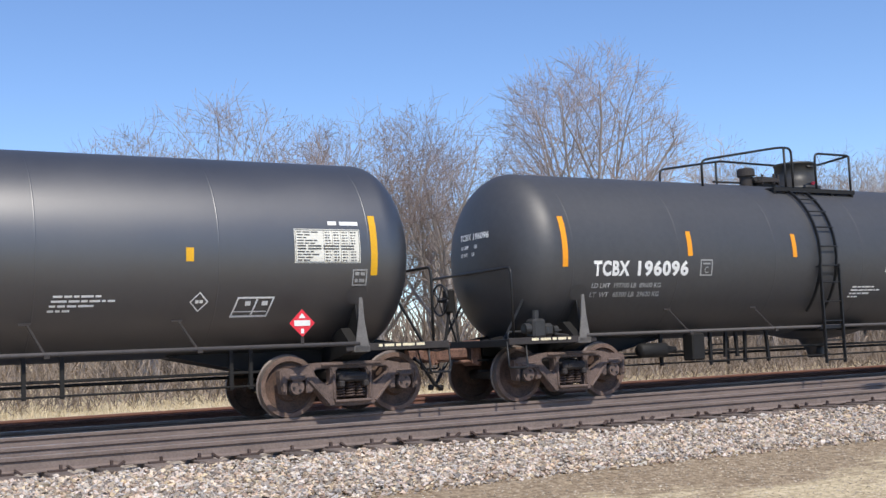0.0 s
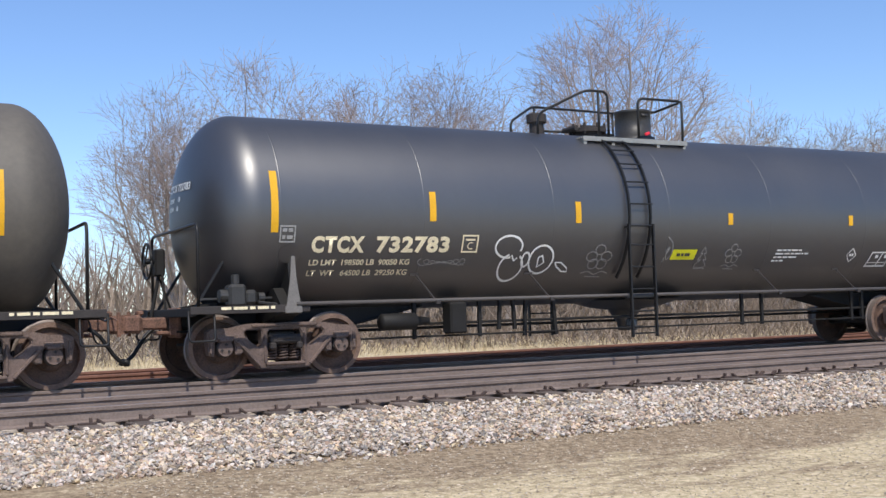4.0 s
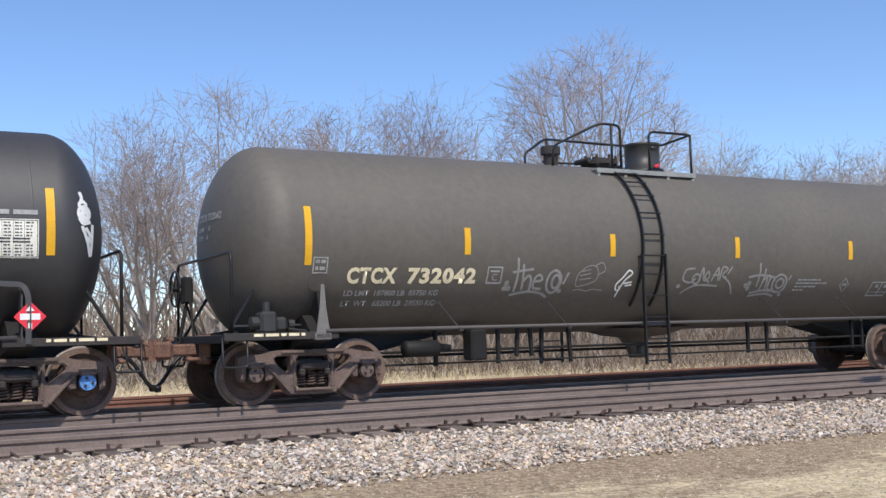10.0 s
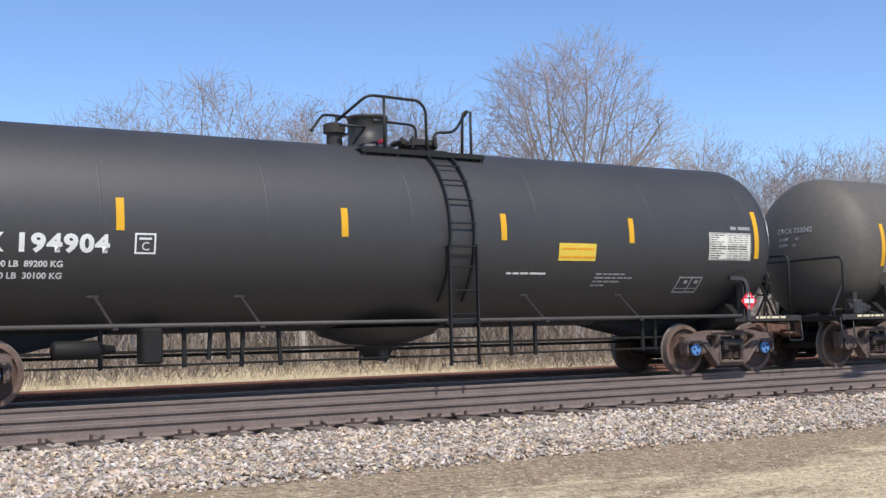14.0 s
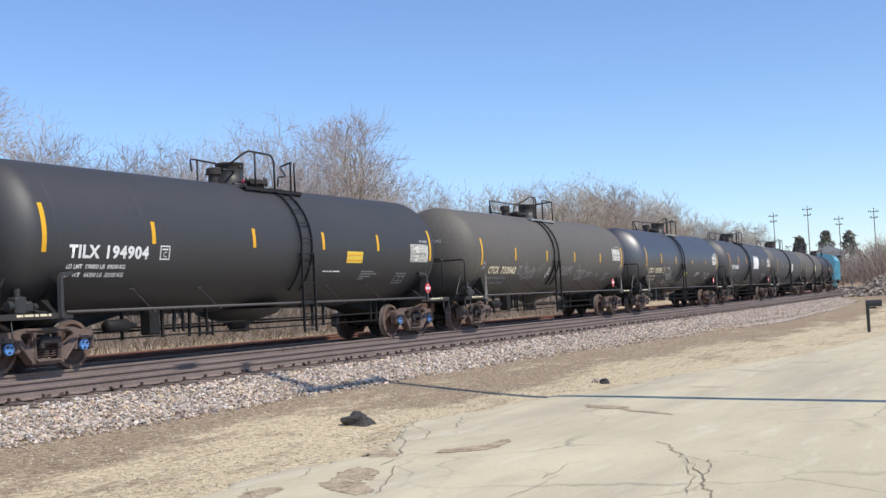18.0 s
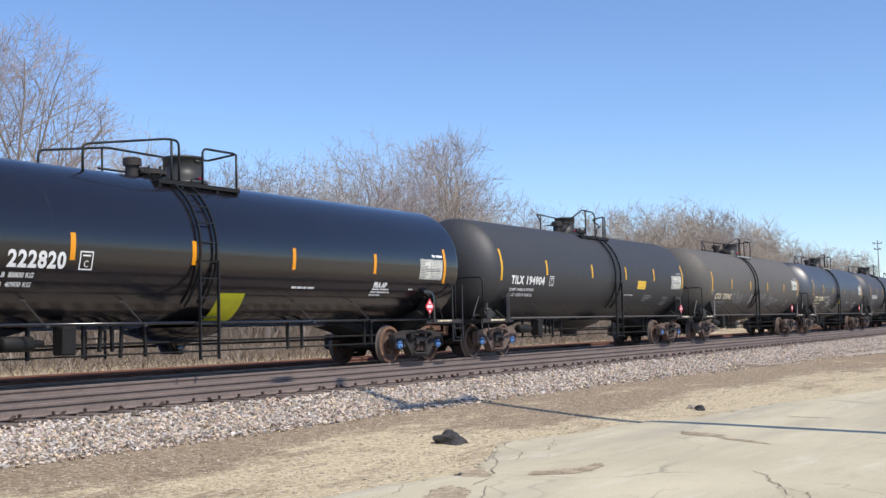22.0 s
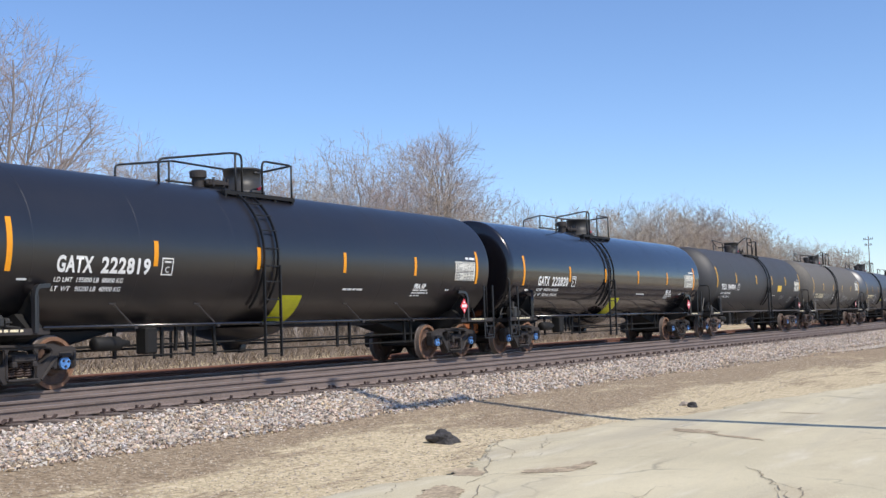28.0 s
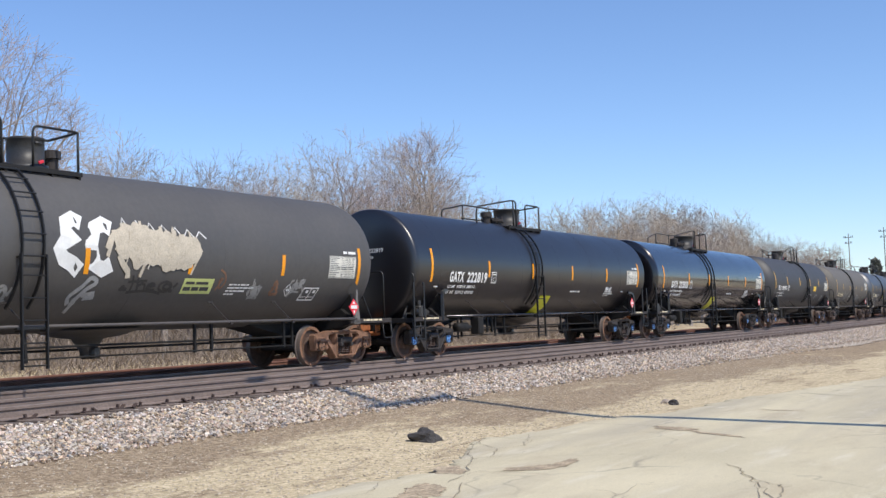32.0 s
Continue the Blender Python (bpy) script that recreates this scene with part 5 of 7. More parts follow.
    for x in (-4.9, -2.75, 2.15, 4.3) if glossy else (-4.63, -2.55, 2.43, 4.45):
        part("brace", shared("brace", brace_mesh, [M["cast_dark"]]), None, car, at=pose(x, 0, 0))
        part("brace", shared("brace", brace_mesh, [M["cast_dark"]]), None, car, at=pose(-x, 0, 0, 0, 0, 180))
    for y, z, r, h in ((-0.62, 0.70, 0.022, 6.6), (-0.66, 0.50, 0.016, 6.2), (0.5, 0.62, 0.025, 6.3)):
        part("brake_rod", shared(("brake_rod", y), lambda: under_rod_mesh(y, z, r, h), [M["frame"]]), None, car)
    for x, h, tilt in ((-4.6, 0.6, 0), (-3.4, 0.6, 0), (-3.0, 0.5, 4), (-2.75, 0.5, -3), (-2.5, 0.62, 3), (-1.95, 0.62, -4), (2.3, 0.6, 0), (2.8, 0.6, 0), (5.2, 0.6, 0), (5.5, 0.6, 0)):
        part("hanger", shared(("hanger", h), lambda: hanger_mesh(h), [M["frame"]]), None, car, at=pose(x, -0.64, 1.06, 0, tilt, 0))
    part("air_reservoir", shared("air_reservoir", reservoir_mesh, [M["frame"]], True), None, car, at=pose(-4.9, -0.85, 0.75))
    part("valve_box", shared("valve_box", valve_box_mesh, [M["frame"]]), None, car, at=pose(-3.95, -0.8, 0.78))
    part("outlet_sump", shared(("outlet_sump", paint.name), lambda: sump_mesh(glossy or box_saddle), [paint], True), None, car, at=pose(0.05 if not glossy else -0.6, 0, 0))
    # the dome, its platform and rails
    d = pose(dome_turn, 0, 0)
    p = part("platform", shared(("platform", dome == "plain"), platform_mesh, [M["grate"] if dome == "plain" else M["frame"]]), None, car, "steel grating platform round the dome", at=d @ pose(0.35 if dome == "short" else 0, 0, 0))
    for sd in (-1, 1):
        for k in range(4):
            part("slat", shared(("slat", dome == "plain"), slat_mesh, [M["grate"] if dome == "plain" else M["frame"]]), None, p, at=pose(0, sd * (0.58 + 0.07 * k), 0))
    if ("rails", dome) not in CACHE:
        CACHE["rails", dome] = [mesh_of(bm, "guard_rail", True) for bm in top_rail_meshes(dome)]
    for me in CACHE["rails", dome]:
        part("guard_rail", me, M["rail_tube"], p)
    hx, mx, vx = DOME[dome]
    h = part("valve_housing", shared("valve_housing", housing_mesh, [M["drum"]], True), None, car, "round dark steel valve housing", at=d @ pose(hx, 0, 0) @ Matrix.Diagonal((1.25, 1.25, 1, 1)) if dome == "long" else d @ pose(hx, 0, 0))
    part("seal_tag", shared("seal_tag", seal_mesh, [M["red"]]), None, h, "red seal tag")
    part("manway", shared("manway", manway_mesh, [M["cast_dark"]]), None, car, "bolted manway cover", at=d @ pose(mx, 0, 0))
    part("relief_valve", shared("relief_valve", vent_mesh, [M["cast_dark"]]), None, car, at=d @ pose(vx, 0, 0))
    lx = dome_turn + (0.40 if dome == "short" else -0.74)
    for turn in (0, 180):
        lad = thing_part("ladder", car, pose(lx, 0, 0) if turn == 0 else pose(lx, 0, 0, 0, 0, 180))
        for dx in (-0.24, 0.24):
            part("ladder_rail", shared(("ladder_rail", dx), lambda: ladder_rail_mesh(dx), [M["rail_tube"]]), None, lad)
        for y, z in rung_places():
            part("rung", shared("rung", rung_mesh, [M["rail_tube"]]), None, lad, at=pose(0, y, z))
    # reflective stripes along both sides
    for side in (-1, 1):
        for x, z0, z1 in stripes or STRIPES[glossy]:
            bm = bmesh.new()
            quad_grid(bm, x - 0.055, z0, x + 0.055, z1, 6)
            decal("reflector_stripe", bm, M[stripe], car, "", 0.006, side)
    return car


def thing_part(name, parent, at):
    """A part that only gathers its pieces: a small foot plate with them under it."""
    bm = bmesh.new()
    box(bm, (0, -1.50, 1.03), (0.66, 0.10, 0.04), 0.005)
    return part(name, bm, M["rail_tube"], parent, at=at)


DOME = {"plain": (0.42, -0.62, -1.72), "long": (0.2, -0.75, -1.2), "short": (-0.44, 0.52, -1.05), "side": (0.42, -0.5, 1.0)}
SEAMS = {False: (-7.1, -4.8, -2.43, -0.04, 2.31, 4.77, 7.1), True: (-7.1, -4.75, -2.2, 0.46, 3.1, 5.88)}
STRIPES = {
    False: [(-7.15, 2.02, 2.88), (-4.45, 2.2, 2.62), (-1.57, 2.2, 2.58), (1.3, 2.2, 2.58), (4.3, 2.2, 2.56), (7.12, 2.02, 2.86)],
    True: [(-7.56, 1.98, 2.85), (-4.36, 2.14, 2.60), (-1.48, 2.15, 2.60), (1.51, 2.15, 2.60), (4.5, 2.14, 2.60), (7.62, 1.98, 2.85)],
}


def lettering(car, mark, number, material, x0, z0, h, width, small_z, small_mat, box_x, loads, mark_label, lines=0.72):
    """The car's mark and number, the load lines below, the plate box, and the same writing small on the end."""
    gap = width * 0.4
    bm = text_mesh(mark, h * 1.38, x0, z0, width * 0.37, 0.014, 1.12)
    decal("mark", bm, material, car, mark_label)
    bm = text_mesh(number, h * 1.38, x0 + width * 0.455, z0, width * 0.545, 0.014, 1.12)
    decal("number", bm, material, car, mark_label)
    for k, line in enumerate(loads):
        bm = text_mesh(line, 0.11, x0, small_z - 0.15 * k, width * lines, 0.003)
        tagged(decal("load_line", bm, small_mat, car, "small stencilled load line"), kind="stuff")
    bm = bmesh.new()
    frame_box(bm, box_x, z0 - 0.02, box_x + 0.29, z0 + h + 0.03, 0.025)
    bars(bm, box_x + 0.06, z0 + h - 0.06, (0.17,), 0.03)
    decal("plate_box", bm, small_mat, car)
    bm = text_mesh("C", 0.16, box_x + 0.1, z0 + 0.03)
    decal("plate_letter", bm, small_mat, car)


def on_head(car, half, head, lines, material):
    """Small writing on the tank's rear head, curved with it."""
    depth, power = head
    for body, size, y0, z in lines:
        bm = text_mesh(body, size, 0, z, None, 0.004)
        for v in bm.verts:
            v.co = Vector((0, y0 - v.co.x, v.co.y))
            r = min(0.999, math.hypot(v.co.y, v.co.z - ZC) / RT)
            v.co.x = -half + depth * (1 - (1 - r ** power) ** (1 / power)) - 0.014
        tagged(part("end_stencil", bm, material, car, "small stencilled writing on the tank head"), kind="stuff")


def side_marks(car, small, panel_x, panel_z, plain=True, shift=0.0, slant=0.28, notice_x=2.55, diamond_x=4.52):
    """The printed table, small frames and notices that each side carries."""
    w, l = bmesh.new(), bmesh.new()
    data_panel(w, l, panel_x, panel_z, panel_x + 1.05, panel_z + 0.5)
    p = decal("data_panel", w, M["table"], car, "white printed test data panel")
    tagged(decal("panel_print", l, M["panel_line"], p, "", 0.011), kind="stuff")
    bm = bmesh.new()
    bars(bm, panel_x + 0.55, panel_z + 0.56, (0.14, 0.3), 0.06)
    decal("panel_heading", bm, small, car)
    if not plain:
        return
    bm = bmesh.new()
    x = 5.0 + shift
    frame_box(bm, x, 1.5, x + 0.56, 1.78, 0.026, slant)
    quad_grid(bm, x + 0.1 * slant, 1.57, x + 0.54, 1.585, 1, slant)
    quad_grid(bm, x + 0.3, 1.53, x + 0.33, 1.75, 2, slant)
    bars(bm, x + 0.2, 1.66, (0.08,), 0.06)
    bars(bm, x + 0.45, 1.66, (0.09,), 0.06)
    decal("inspection_frame", bm, small, car, "stencilled inspection frame")
    bm = bmesh.new()
    for k, ws in enumerate(((0.12, 0.1, 0.07, 0.16, 0.08), (0.2, 0.14, 0.08, 0.14, 0.05, 0.1), (0.08, 0.1, 0.12, 0.2), (0.08, 0.06, 0.1))):
        bars(bm, notice_x - 0.02 * k, 1.80 - 0.062 * k, ws, 0.028, 0.024)
    tagged(decal("notice_lines", bm, small, car), kind="stuff")
    if diamond_x:
        bm = bmesh.new()
        r = 0.125
        ring = [(diamond_x + r * a, 1.72 + r * b) for a, b in ((1, 0), (0, 1), (-1, 0), (0, -1), (1, 0))]
        stroke(bm, ring, 0.022)
        bars(bm, diamond_x - 0.055, 1.70, (0.05, 0.05), 0.045, 0.012)
        tagged(decal("diamond_stencil", bm, small, car), kind="stuff")



HALF = 8.2
CARS = {}


def square_stencil(car, x, z):
    """A small faded square of writing above the saddle."""
    bm = bmesh.new()
    frame_box(bm, x - 0.12, z - 0.12, x + 0.12, z + 0.12, 0.02)
    bars(bm, x - 0.08, z + 0.03, (0.07, 0.07), 0.05, 0.02)
    bars(bm, x - 0.08, z - 0.07, (0.05, 0.09), 0.05, 0.02)
    tagged(decal("square_stencil", bm, M["faint"], car), kind="stuff")


def build_train():
    sat, gl = (0.80, 2.0), (0.24, 4.0)

    def end_lines(car, mat_, mark, half=HALF, head=sat):
        on_head(car, half, head, [(mark, 0.15, 0.35, 2.78), ("LD LMT        LB", 0.08, 0.3, 2.63), ("LT WT      LB", 0.08, 0.3, 2.50)], mat_)

    # car A: charcoal, white block letters
    a = tank_car("tank_car", "charcoal black tank car with amber stripes and white lettering", PAINT["A"], False, 17.98, HALF, 13.88, stripe="amber", dome_turn=-0.35, dome="long", stripes=[(-7.27, 2.2, 3.05), (-4.54, 2.39, 2.83), (-1.93, 2.38, 2.82), (1.3, 2.38, 2.8), (4.3, 2.38, 2.8), (7.2, 2.1, 2.95)])
    lettering(a, "TCBX", "196096", M["white"], -6.68, 2.06, 0.24, 2.1, 1.85, M["faint"], -4.3, ("LD LMT  197700 LB  89680 KG", "LT  WT   65300 LB  29620 KG"), "white block reporting letters")
    side_marks(a, M["white"], 5.9, 2.26, notice_x=-0.25)
    placard(a, 6.0)
    bm = bmesh.new()
    quad_grid(bm, 0.62, 2.1, 2.5, 2.85, 5, 0.2)
    for k in range(6):
        stroke(bm, [(0.76 + 0.3 * k, 2.8), (0.86 + 0.3 * k, 2.94), (1.0 + 0.3 * k, 2.82)], 0.07)
    decal("paint_patch", bm, M["white"], a, "large white sprayed patch")
    end_lines(a, M["white"], "TCBX 196096")
    CARS["A"] = (a, 17.98 / 2)

    # car B: satin dark grey, cream letters, white and grey scrawls
    b = tank_car("tank_car", "satin dark grey tank car, yellow stripes, white scrawls", PAINT["B"], False, 17.98, HALF, 13.88, stripes=[(-7.2, 2.08, 2.96), (-4.66, 2.26, 2.71), (-1.96, 2.26, 2.61), (1.33, 2.26, 2.46), (4.35, 2.27, 2.46), (7.18, 2.07, 2.97)])
    lettering(b, "CTCX", "732783", M["cream"], -6.62, 1.81, 0.22, 2.28, 1.62, M["cream"], -4.12, ("LD LMT  198500 LB  90050 KG", "LT  WT   64500 LB  29250 KG"), "cream reporting letters")
    side_marks(b, M["white"], 5.9, 2.25)
    placard(b, 5.98)
    bm = bmesh.new()
    for cx, cz, rx, rz, a0, a1 in ((-3.25, 1.88, 0.25, 0.17, -25, 285), (-3.14, 1.56, 0.22, 0.21, 110, 415), (-2.89, 1.68, 0.07, 0.11, 0, 360), (-2.59, 1.68, 0.23, 0.22, -10, 350)):
        arc = [radians(a0 + (a1 - a0) * i / 22) for i in range(23)]
        stroke(bm, [(cx + rx * math.cos(q), cz + rz * math.sin(q)) for q in arc], 0.032)
    stroke(bm, [(-3.17, 1.75), (-3.11, 1.66), (-3.06, 1.71)], 0.028)
    stroke(bm, [(-2.65, 1.71), (-2.63, 1.56), (-2.52, 1.63), (-2.58, 1.74), (-2.65, 1.71)], 0.028)
    stroke(bm, [(-2.3, 1.63), (-2.18, 1.63), (-2.03, 1.54), (-2.0, 1.48), (-2.12, 1.49), (-2.24, 1.56), (-2.3, 1.63)], 0.025)
    decal("spray_tag", bm, M["white"], b, "white sprayed outline lettering")
    square_stencil(b, -7.0, 2.06)
    square_stencil(b, 6.95, 2.04)
    for lines, x, z, w, h in ((SKETCH_FLOWER, -1.75, 1.38, 0.62, 0.55), (SKETCH_QUILL, -0.1, 1.62, 0.22, 0.42), (SKETCH_TREE, 0.66, 1.5, 0.3, 0.38), (SKETCH_FLOWER, 1.28, 1.48, 0.45, 0.46)):
        bm = tag_strokes(bmesh.new(), x, z, w, h, lines, 0.016)
        decal("marker_scrawl", bm, M["chalk"], b, "grey marker scrawl")
    bm = bmesh.new()
    stroke(bm, scrawl(3, -4.85, 1.60, 0.9, 0.1, 7), 0.012)
    decal("marker_scrawl", bm, M["chalk"], b, "grey marker scrawl")
    bm = bmesh.new()
    quad_grid(bm, 0.08, 1.66, 0.62, 1.83, 2, 0.2)
    y = decal("notice_sticker", bm, M["lime"], b, "yellow notice sticker")
    bm = bmesh.new()
    bars(bm, 0.2, 1.72, (0.08, 0.06, 0.12), 0.05, 0.02)
    decal("sticker_print", bm, M["panel_line"], y, "", 0.011)
    end_lines(b, M["white"], "CTCX 732783")
    CARS["B"] = (b, -17.98 / 2)

    # car C: faded olive grey
    c = tank_car("tank_car", "faded olive grey tank car, yellow stripes, chalky tags", PAINT["C"], False, 17.98, HALF, 13.88)
    lettering(c, "CTCX", "732042", M["cream"], -6.5, 1.77, 0.22, 2.25, 1.58, M["faint"], -4.05, ("LD LMT  187800 LB  85750 KG", "LT  WT   65200 LB  29550 KG"), "cream reporting letters")
    side_marks(c, M["faint"], 5.86, 2.29, notice_x=2.95, diamond_x=4.27)
    square_stencil(c, 6.97, 2.04)
    placard(c, 5.75)
    square_stencil(c, -6.95, 2.02)
    for lines, x, z, w, h, th, paint in ((TAG_TALL, -3.72, 1.52, 1.3, 0.66, 0.042, "chalk"), (SKETCH_FIST, -2.28, 1.62, 0.62, 0.48, 0.018, "chalk"), (SKETCH_BONE, -1.42, 1.52, 0.36, 0.46, 0.03, "white"),
                                         (TAG_QUICK, -0.05, 1.55, 1.4, 0.52, 0.034, "chalk"), (TAG_SPIRAL, 1.6, 1.5, 1.2, 0.62, 0.04, "chalk")):
        decal("marker_scrawl", tag_strokes(bmesh.new(), x, z, w, h, lines, th), M[paint], c, "chalky grey sprayed tag")
    end_lines(c, M["faint"], "CTCX 732042")
    CARS["C"] = (c, -17.98 * 1.5)

    # car D: matte black, white block letters, dome turned round
    d = tank_car("tank_car", "matte black tank car, yellow stripes, yellow notice panel", PAINT["D"], False, 18.17, 8.25, 13.97, cap="blue", dome_turn=0.4, dome="short", box_saddle=True, stripes=[(-7.4, 2.13, 3.01), (-4.55, 2.34, 2.78), (-1.22, 2.33, 2.76), (1.63, 2.34, 2.77), (4.3, 2.35, 2.78), (7.32, 2.12, 3.0)])
    lettering(d, "TILX", "194904", M["white"], -6.8, 2.05, 0.23, 2.12, 1.85, M["white"], -4.35, ("LD LMT  196800 LB  89200 KG", "LT  WT   66200 LB  30100 KG"), "white block reporting letters")
    side_marks(d, M["faint"], 6.12, 2.08, True, 0.45, 0.25, notice_x=3.6, diamond_x=None)
    tagged(decal("notice_line", bars(bmesh.new(), 1.74, 1.80, (0.1, 0.12, 0.16, 0.32), 0.032, 0.03), M["white"], d), kind="stuff")
    placard(d, 7.06, 1.33)
    bm = bmesh.new()
    quad_grid(bm, 2.74, 2.03, 3.52, 2.32, 3)
    y = decal("notice_panel", bm, M["notice"], d, "yellow notice panel")
    bm = bmesh.new()
    bars(bm, 2.8, 2.22, (0.28, 0.34), 0.025, 0.04)
    bars(bm, 2.78, 2.08, (0.2, 0.2, 0.25), 0.025, 0.03)
    decal("panel_print", bm, M["amber"], y, "", 0.011)
    bm = tag_strokes(bmesh.new(), 7.62, 2.12, 0.34, 0.86, [ring_line(45, 66, 26, 10), ring_line(50, 66, 14, 6), ring_line(40, 78, 16, 6), [(28, 99), (36, 90), (30, 82)], [(22, 58), (40, 50), (74, 54)], [(34, 46), (60, 22), (76, 2), (84, 50)], [(50, 44), (80, 30)], [(60, 30), (82, 20)], ring_line(45, 62, 18, 5), [(40, 56), (60, 54)]], 0.048)
    for v in bm.verts:
        u = max(0.0, 8.25 - v.co.x)
        r = RT * (1 - (1 - min(1.0, u / 0.80)) ** 2) ** 0.5
        v.co = on_tank(v.co.x, v.co.y, 0.012, -1, r)
    bm.normal_update()
    part("head_sketch", bm, M["white"], d, "small white sprayed sketch on the tank head")
    end_lines(d, M["white"], "TILX 194904", 8.25)
    CARS["D"] = (d, -17.98 * 2 - 18.17 / 2)

    # cars E and F: new glossy black, alike but for the number
    at = -17.98 * 2 - 18.17
    for key, number in (("E", "222820"), ("F", "222819")):
        e = tank_car("tank_car", "glossy new black tank car, amber stripes, lime panel" if key == "E" else "satin new black tank car, amber stripes, lime panel", PAINT[key], True, 18.03, 8.44, 14.01, cap="blue", cast="cast_dark", stripe="amber", dome_turn=-0.42, dome="long")
        lettering(e, "GATX", number, M["white"], -6.6, 2.0, 0.27, 2.12, 1.83, M["white"], -4.2, ("LD LMT  195800 LB  88800 KG", "LT  WT   90200 LB  40900 KG"), "white block reporting letters", 0.72)
        side_marks(e, M["white"], 6.46, 2.06, False)
        placard(e, 6.85)
        bm = bmesh.new()
        quad_grid(bm, -0.44, 1.1, 0.33, 1.64, 6, -0.24)
        p = decal("warning_panel", bm, M["lime"], e, "bright lime yellow slanted panel")
        bm = bmesh.new()
        for k, ws in enumerate(((0.3, 0.36), (0.22, 0.4, 0.1), (0.12, 0.1, 0.16))):
            bars(bm, 4.55 - 0.02 * k, 1.77 - 0.065 * k, ws, 0.035, 0.03)
        bars(bm, 1.58, 1.76, (0.16, 0.17, 0.12, 0.24), 0.045, 0.03)
        bars(bm, 6.1, 1.79, (0.1, 0.06), 0.03, 0.02)
        bars(bm, 6.88, 1.84, (0.18,), 0.035)
        bars(bm, -7.35, 1.84, (0.2,), 0.035)
        tagged(decal("notice_lines", bm, M["white"], e), kind="stuff")
        decal("approval_mark", text_mesh("FRA AP", 0.16, 4.57, 1.83, 0.54, 0.012), M["white"], e, "white stencilled approval mark")
        end_lines(e, M["white"], "GATX " + number, 8.44, gl)
        at -= 18.03
        CARS[key] = (e, at + 18.03 / 2)

    # car G: dull grey with large sprayed letters
    gcar = tank_car("tank_car", "dull grey tank car with large white and beige sprayed lettering", PAINT["G"], False, 17.98, HALF, 13.88, cap="rust", cast="rust", stripe="amber", dome_turn=-1.75, dome="side", stripes=[(-7.1, 1.9, 2.75), (-4.3, 2.0, 2.42), (-1.27, 1.95, 2.4), (1.33, 2.0, 2.43), (4.19, 2.02, 2.46), (7.05, 1.85, 2.71)])
    side_marks(gcar, M["white"], 5.86, 2.0)
    placard(gcar, 6.77, 1.33)
    bm = bmesh.new()
    stroke(bm, [(-1.4, 2.82), (-1.56, 2.9), (-1.74, 2.82), (-1.76, 2.66), (-1.55, 2.55), (-1.78, 2.5), (-1.9, 2.36), (-1.8, 2.2), (-1.6, 2.12), (-1.42, 2.0)], 0.28)
    stroke(bm, [(-0.72, 2.76), (-0.9, 2.84), (-1.1, 2.76), (-1.2, 2.45), (-1.1, 2.12), (-0.9, 2.04), (-0.72, 2.14)], 0.29)
    decal("spray_letters", bm, M["white"], gcar, "fat white sprayed letters", 0.009)
    bm = bmesh.new()
    rnd = random.Random(8)
    for cx, cz, rx, rz in ((-0.35, 2.55, 0.34, 0.32), (-0.02, 2.5, 0.34, 0.42), (0.35, 2.48, 0.34, 0.36), (0.72, 2.42, 0.36, 0.36), (1.1, 2.4, 0.34, 0.33), (1.35, 2.45, 0.25, 0.26)):
        n = 22
        vs = [bm.verts.new((cx + rx * (1 + rnd.uniform(-0.14, 0.14)) * math.cos(2 * math.pi * k / n), cz + rz * (1 + rnd.uniform(-0.14, 0.14)) * math.sin(2 * math.pi * k / n), 0.0005 * len(bm.verts) / 22)) for k in range(n)]
        f = bm.faces.new(vs)
        bmesh.ops.triangulate(bm, faces=[f])
    bmesh.ops.subdivide_edges(bm, edges=[e for e in bm.edges if e.calc_length() > 0.2], cuts=2)
    for k in range(46):
        x, z = rnd.uniform(-0.75, 1.45), rnd.uniform(2.2, 2.62)
        top = z + rnd.uniform(0.1, 0.42) * (1.0 if x < 0.6 else 0.7)
        stroke(bm, [(x - 0.10, z - rnd.uniform(0.1, 0.3)), (x, z), (x + 0.08, (z + top) / 2), (x + 0.05 + rnd.uniform(-0.05, 0.1), top)], rnd.uniform(0.02, 0.09))
    stroke(bm, [(-0.55, 2.3), (-0.45, 2.15), (-0.3, 2.02), (-0.28, 1.9)], 0.12)
    tagged(decal("spray_fill", bm, M["beige"], gcar, "beige sprayed block with ragged rim", 0.016), kind="stuff")
    bm = bmesh.new()
    for k in range(7):
        x = -0.5 + 0.33 * k
        stroke(bm, [(x, 2.72), (x + 0.1, 2.98 - 0.05 * k * 0.5), (x + 0.28, 2.7)], 0.025)
    decal("spray_outline", bm, M["white"], gcar, "thin white sprayed outline", 0.01)
    bm = bmesh.new()
    quad_grid(bm, 1.2, 1.63, 2.05, 1.92, 3, 0.1)
    y = decal("notice_panel", bm, mat("pale lime notice vinyl", (0.55, 0.60, 0.22), 0.5, 0, 0.1, 3, 40, 0.02), gcar, "pale lime notice panel")
    bm = bmesh.new()
    bars(bm, 1.28, 1.81, (0.25, 0.35), 0.05, 0.04)
    bars(bm, 1.25, 1.69, (0.2, 0.2, 0.25), 0.07, 0.03)
    decal("panel_print", bm, M["panel_line"], y, "", 0.011)
